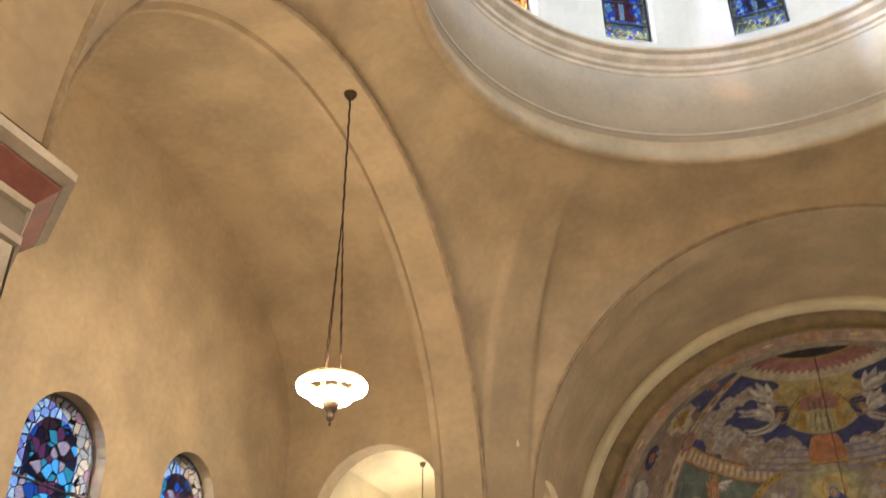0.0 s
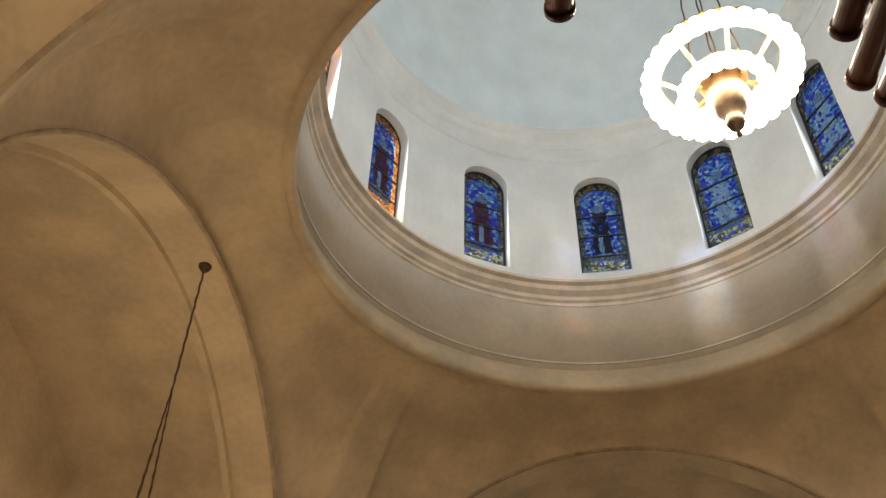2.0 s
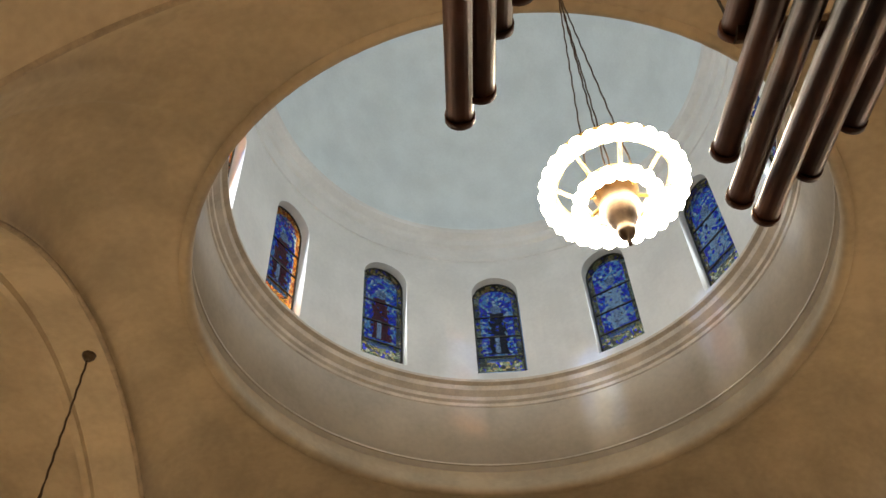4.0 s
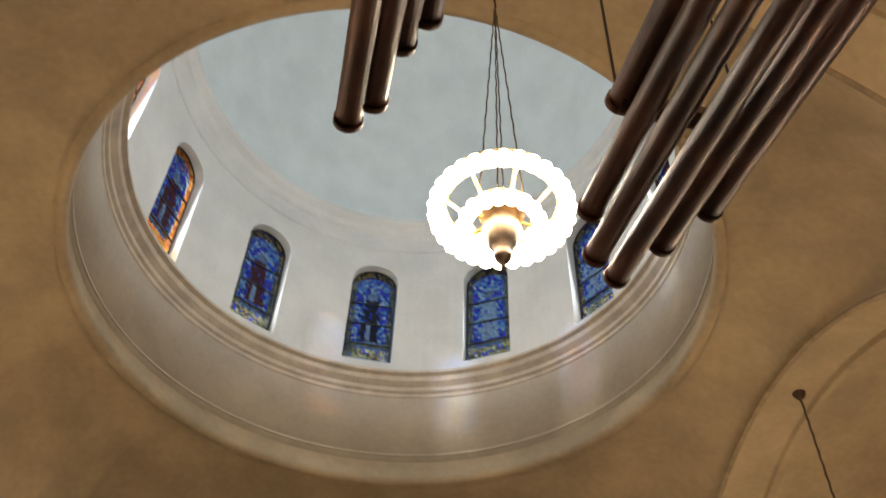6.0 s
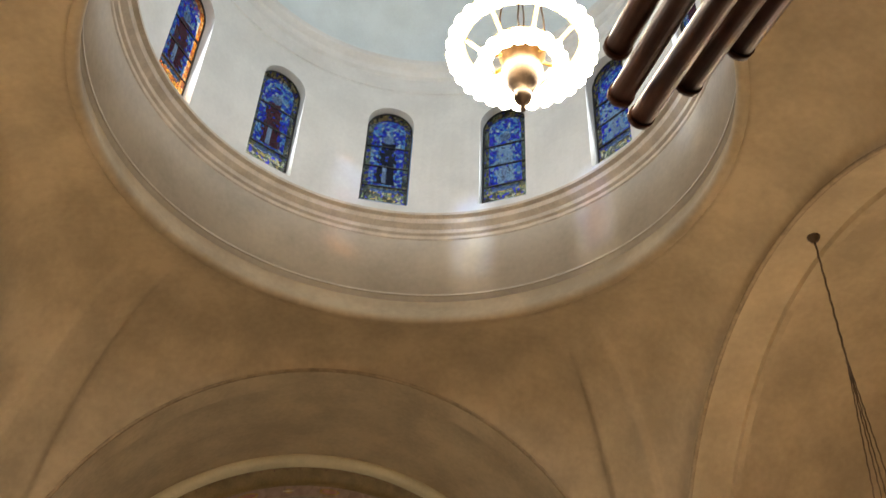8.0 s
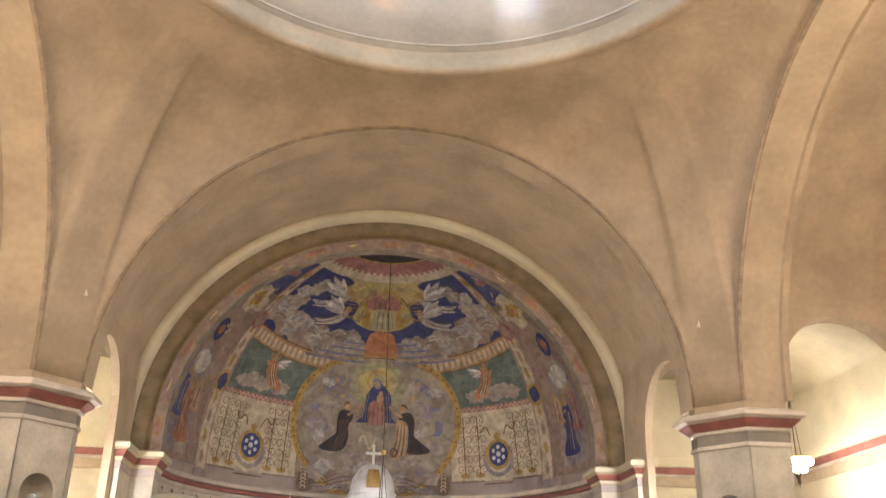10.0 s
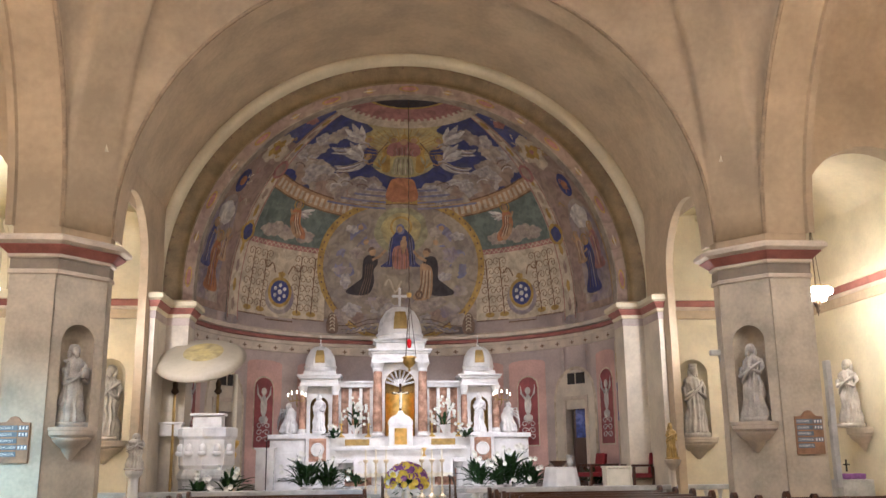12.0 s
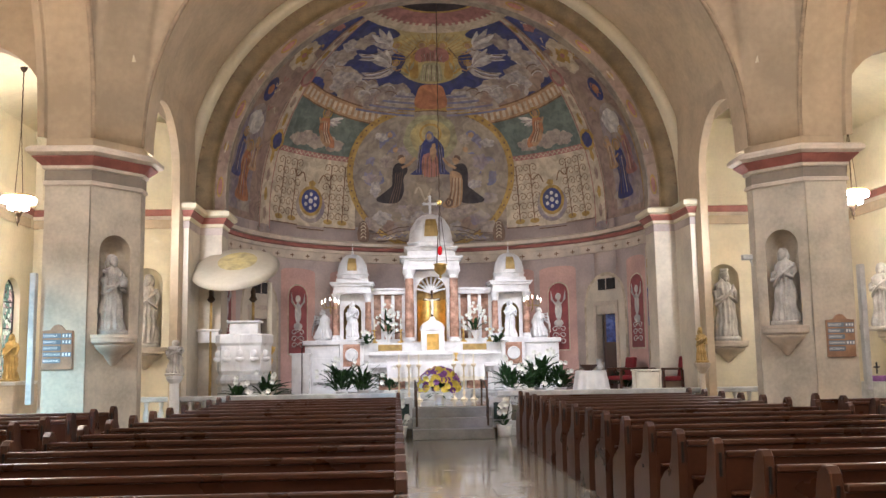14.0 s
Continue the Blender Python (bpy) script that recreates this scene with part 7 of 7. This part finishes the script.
for q in range(29):
    az = -84 + q * 6
    wall_patch("painted_cross", az, 0.07, 4.37, 4.40, 0, P_BROWN, 0.045, mural)
    wall_patch("painted_cross", az, 0.016, 4.33, 4.44, 0, P_BROWN, 0.048, mural)
for az, wd in ((-62, False), (60.5, True)):
    dr = thing("door_apse", label="tall doorway in an arched recess, its blue and brown door ajar" if wd else "tall dark doorway in an arched recess with a vent grille", category="door")
    dr["kind"] = "structure"
    half = RA * radians(4.6)
    deg = math.degrees(1 / RA)
    for nm, hw, top, mat, lift in (("surround", 0.80, 3.75, P_CREAM, 0.012), ("recess", 0.72, 3.66, PILM, 0.022)):
        wall_patch(nm, az, hw, 2.67, top, hw, mat, lift, dr)
        for s in (-1, 1):
            wall_patch(nm, az + s * (half + (hw - half) / 2) * deg, (hw - half) / 2, FLOOR2, 2.67, 0, mat, lift, dr)
    a = radians(az)
    m = Matrix.Translation((RA * math.sin(a), AY + RA * math.cos(a), FLOOR2)) @ Matrix.Rotation(-a, 4, "Z")

    def fit(bm, m=m):
        bmesh.ops.transform(bm, matrix=m, verts=bm.verts)
        return bm
    for x in (-half, half):
        part("door_frame", fit(box(x, 0.02, 0.003, 0.10, 0.22, 2.36, 0.01)), MOULD, dr)
    part("door_frame", fit(box(0, 0.02, 2.30, 2 * half + 0.1, 0.22, 0.10, 0.01)), MOULD, dr)
    room = box(0, 0.80, 0.001, 1.3, 1.4, 2.9)
    bmesh.ops.delete(room, geom=[f for f in room.faces if f.normal.y < -0.9], context="FACES")
    part("passage", fit(room), MAUVE, dr, "plain passage behind the door")
    vent = part("vent", fit(box(0.05, -0.05, 2.70, 0.62, 0.05, 0.28, 0.008)), BLACKM, dr, "dark vent grille")
    part("vent_bar", fit(box(0.05, -0.08, 2.70, 0.03, 0.02, 0.28)), MOULD, vent)
    if wd:
        leaf = box(0.30, 0, 0.01, 0.60, 0.05, 2.26, 0.006)
        bmesh.ops.transform(leaf, matrix=pose(-half + 0.12, 0.12, 0, 0, 0, 28), verts=leaf.verts)
        lf = part("door_leaf", fit(leaf), WOOD, dr, "dark brown door leaf")
        for z, h, mat in ((1.35, 0.8, P_DEEP),):
            pn = box(0.30, -0.03, z, 0.46, 0.02, h, 0.004)
            bmesh.ops.transform(pn, matrix=pose(-half + 0.12, 0.12, 0, 0, 0, 28), verts=pn.verts)
            part("door_panel", fit(pn), GLASSBLUE, lf, "blue leaded door light")
# painted pilaster strips beside the arch
for s in (-1, 1):
    strip = thing("wall_painting", label="narrow painted strip with gold leaves and a blue panel", category="wall painting")
    strip["kind"] = "structure"
    wall_patch("strip", s * 82.0, 0.12, 0.9, 4.2, 0, P_CREAM, 0.006, strip)
    wall_patch("blue_panel", s * 82.0, 0.09, 2.3, 3.2, 0, P_BLUE, 0.012, strip)
    wall_patch("red_panel", s * 82.0, 0.05, 2.5, 3.0, 0, P_ROSE, 0.018, strip)
    for z in (1.2, 1.6, 2.0, 3.4, 3.8):
        wall_patch("gold_leaf", s * 82.0, 0.06, z - 0.12, z + 0.12, 0.06, P_GOLD, 0.012, strip)

# ---- sanctuary furniture ----
ct = thing("credence_table", (3.62, 21.7, FLOOR2), 0, "small table under a white cloth with bowls and glasses", "table")
def cloth_at(u, v):
    a, drop = 2 * math.pi * u, min(1.0, v / 0.7)
    r = (0.44 - 0.08 * drop + 0.03 * (1 - drop) * math.sin(11 * a)) if v < 0.7 else 0.36 * (1 - v) / 0.3 + 0.001
    return r * math.sin(a), r * math.cos(a), 0.12 + 0.53 * drop


part("cloth", sheet(cloth_at, 88, 10, closed=True), CLOTH, ct, "white table cloth", True)
part("leg", box(0, 0, 0, 0.4, 0.4, 0.6), WOOD, ct)
bw = thing("bowl", (3.55, 21.6, FLOOR2 + 0.652), 0, "shallow brown bowl on the white table", "bowl")
part("body", lathe([(0.001, 0), (0.1, 0), (0.2, 0.10), (0.22, 0.14), (0.17, 0.12), (0.001, 0.05)], segs=18), WOOD, bw)
pi = thing("pitcher", (3.82, 21.65, FLOOR2 + 0.652), 0, "silver pitcher on the white table", "pitcher")
part("body", lathe([(0.001, 0), (0.06, 0), (0.09, 0.08), (0.06, 0.2), (0.08, 0.27), (0.001, 0.24)], segs=14), RAILM, pi)
part("handle", tube([(0.07, 0, 0.22), (0.14, 0, 0.18), (0.09, 0, 0.07)], 0.01, 6), RAILM, pi)


def armchair(place, turn):
    p = thing("armchair", place, turn, "dark wooden armchair with red upholstery", "chair", "sanctuary chairs")
    part("seat", box(0, 0, 0.42, 0.55, 0.5, 0.1, 0.025), REDCLOTH, p, "red seat cushion")
    bk = box(0, 0.22, 0.42, 0.40, 0.08, 0.54, 0.03)
    bmesh.ops.rotate(bk, cent=(0, 0.22, 0.5), matrix=Matrix.Rotation(radians(-8), 3, "X"), verts=bk.verts)
    part("backrest", bk, REDCLOTH, p, "red upholstered back")
    for x in (-0.28, 0.28):
        part("armrest", box(x, -0.02, 0.66, 0.06, 0.5, 0.05, 0.015), WOOD, p)
        for y in (-0.22, 0.22):
            part("leg", box(x, y, 0, 0.055, 0.055, 0.66, 0.008), WOOD, p)
    return p


for x, y, t in ((5.0, 20.1, -82), (4.35, 21.6, -70), (4.85, 21.9, -70)):
    armchair((x, y, FLOOR2), t)
st_ = thing("side_table", (4.5, 20.0, FLOOR2), 0, "cream painted lectern-like side table", "table")
part("top", box(0, 0, 0.64, 0.62, 0.4, 0.04, 0.012), WAX, st_)
for x in (-0.26, 0.26):
    part("side_panel", box(x, 0, 0, 0.05, 0.36, 0.64, 0.01), WAX, st_)
part("front_panel", box(0, -0.15, 0.1, 0.46, 0.03, 0.53, 0.008), WAX, st_)
ld = thing("lectern", (-3.35, 22.6, FLOOR2), 0, "plain white lectern with a dark microphone stand", "lectern")
part("body", box(0, 0, 0, 0.42, 0.4, 1.12, 0.012), MARBLE, ld)
part("top", box(0, 0, 1.121, 0.5, 0.46, 0.05, 0.01), MARBLE, ld)
part("microphone", tube([(0.05, -0.3, 0), (0.05, -0.3, 1.3), (0.05, -0.22, 1.42)], 0.012, 6), BLACKM, ld)
sa = thing("shelf_altar", (3.0, 24.9, 0), 0, "dark marble shelf with a small framed picture", "shelf")
part("slab", box(0.35, -0.2, 1.5, 0.75, 0.4, 0.06, 0.01), ROSEM, sa)
part("support", box(0.35, -0.1, 0.35, 0.45, 0.3, 1.15, 0.02), ROSEM, sa)
part("frame", box(0.35, -0.2, 1.561, 0.32, 0.08, 0.34, 0.02), STATUE, sa)
# votive stand in the far chapel
vs = thing("votive_stand", (9.45, 19.3, 0), 0, "grey stone stand with violet cloth and a small cross", "stand")
part("body", box(0, 0, 0, 0.7, 0.5, 0.95, 0.015), RAILM, vs)
part("cloth", box(0, 0, 0.951, 0.5, 0.3, 0.12, 0.03), VPETAL, vs, "violet cloth")
part("cross", box(-0.1, 0, 1.112, 0.03, 0.03, 0.25, 0.004, box(-0.1, 0, 1.24, 0.14, 0.03, 0.03, 0.004)), BLACKM, vs)
# camera-like box on the pier
cc = thing("security_camera", (5.42, CY + 6.35, 3.25), 0, "small grey camera on a pier bracket", "camera box")
part("housing", box(-0.1, 0, 0, 0.22, 0.1, 0.1, 0.02), RAILM, cc)
part("arm", tube([(-0.05, 0, 0), (0.0, 0.0, -0.12)], 0.02, 6), RAILM, cc)

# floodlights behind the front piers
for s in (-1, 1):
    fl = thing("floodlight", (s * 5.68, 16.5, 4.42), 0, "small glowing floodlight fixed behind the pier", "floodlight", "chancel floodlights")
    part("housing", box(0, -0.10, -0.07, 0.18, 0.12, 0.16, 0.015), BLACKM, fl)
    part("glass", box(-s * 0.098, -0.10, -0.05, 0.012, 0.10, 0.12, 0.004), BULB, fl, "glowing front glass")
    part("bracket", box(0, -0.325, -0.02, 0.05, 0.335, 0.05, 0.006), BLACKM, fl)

# stone tiles of the middle aisle, laid with fine open joints
TILE = material("polished_floor_tile", (0.30, 0.265, 0.205), 0.09, vary=0.10, scale=1.2, fine=14, bump=0.0)
aisle = structure(tagged(new("pavement"), "polished beige stone tiles in the middle aisle", "pavement"))
mesh = None
for i in range(4):
    for j in range(27):
        x, y = -0.68 + 0.545 * i, 3.1 + 0.545 * j
        if mesh is None:
            tile = part("tile", box(0, 0, 0.001, 0.541, 0.541, 0.006, 0.002), TILE, aisle)
            mesh = tile.data
        else:
            tile = new("tile", mesh)
            tile.parent = aisle
        tile.location = (x, y, 0)
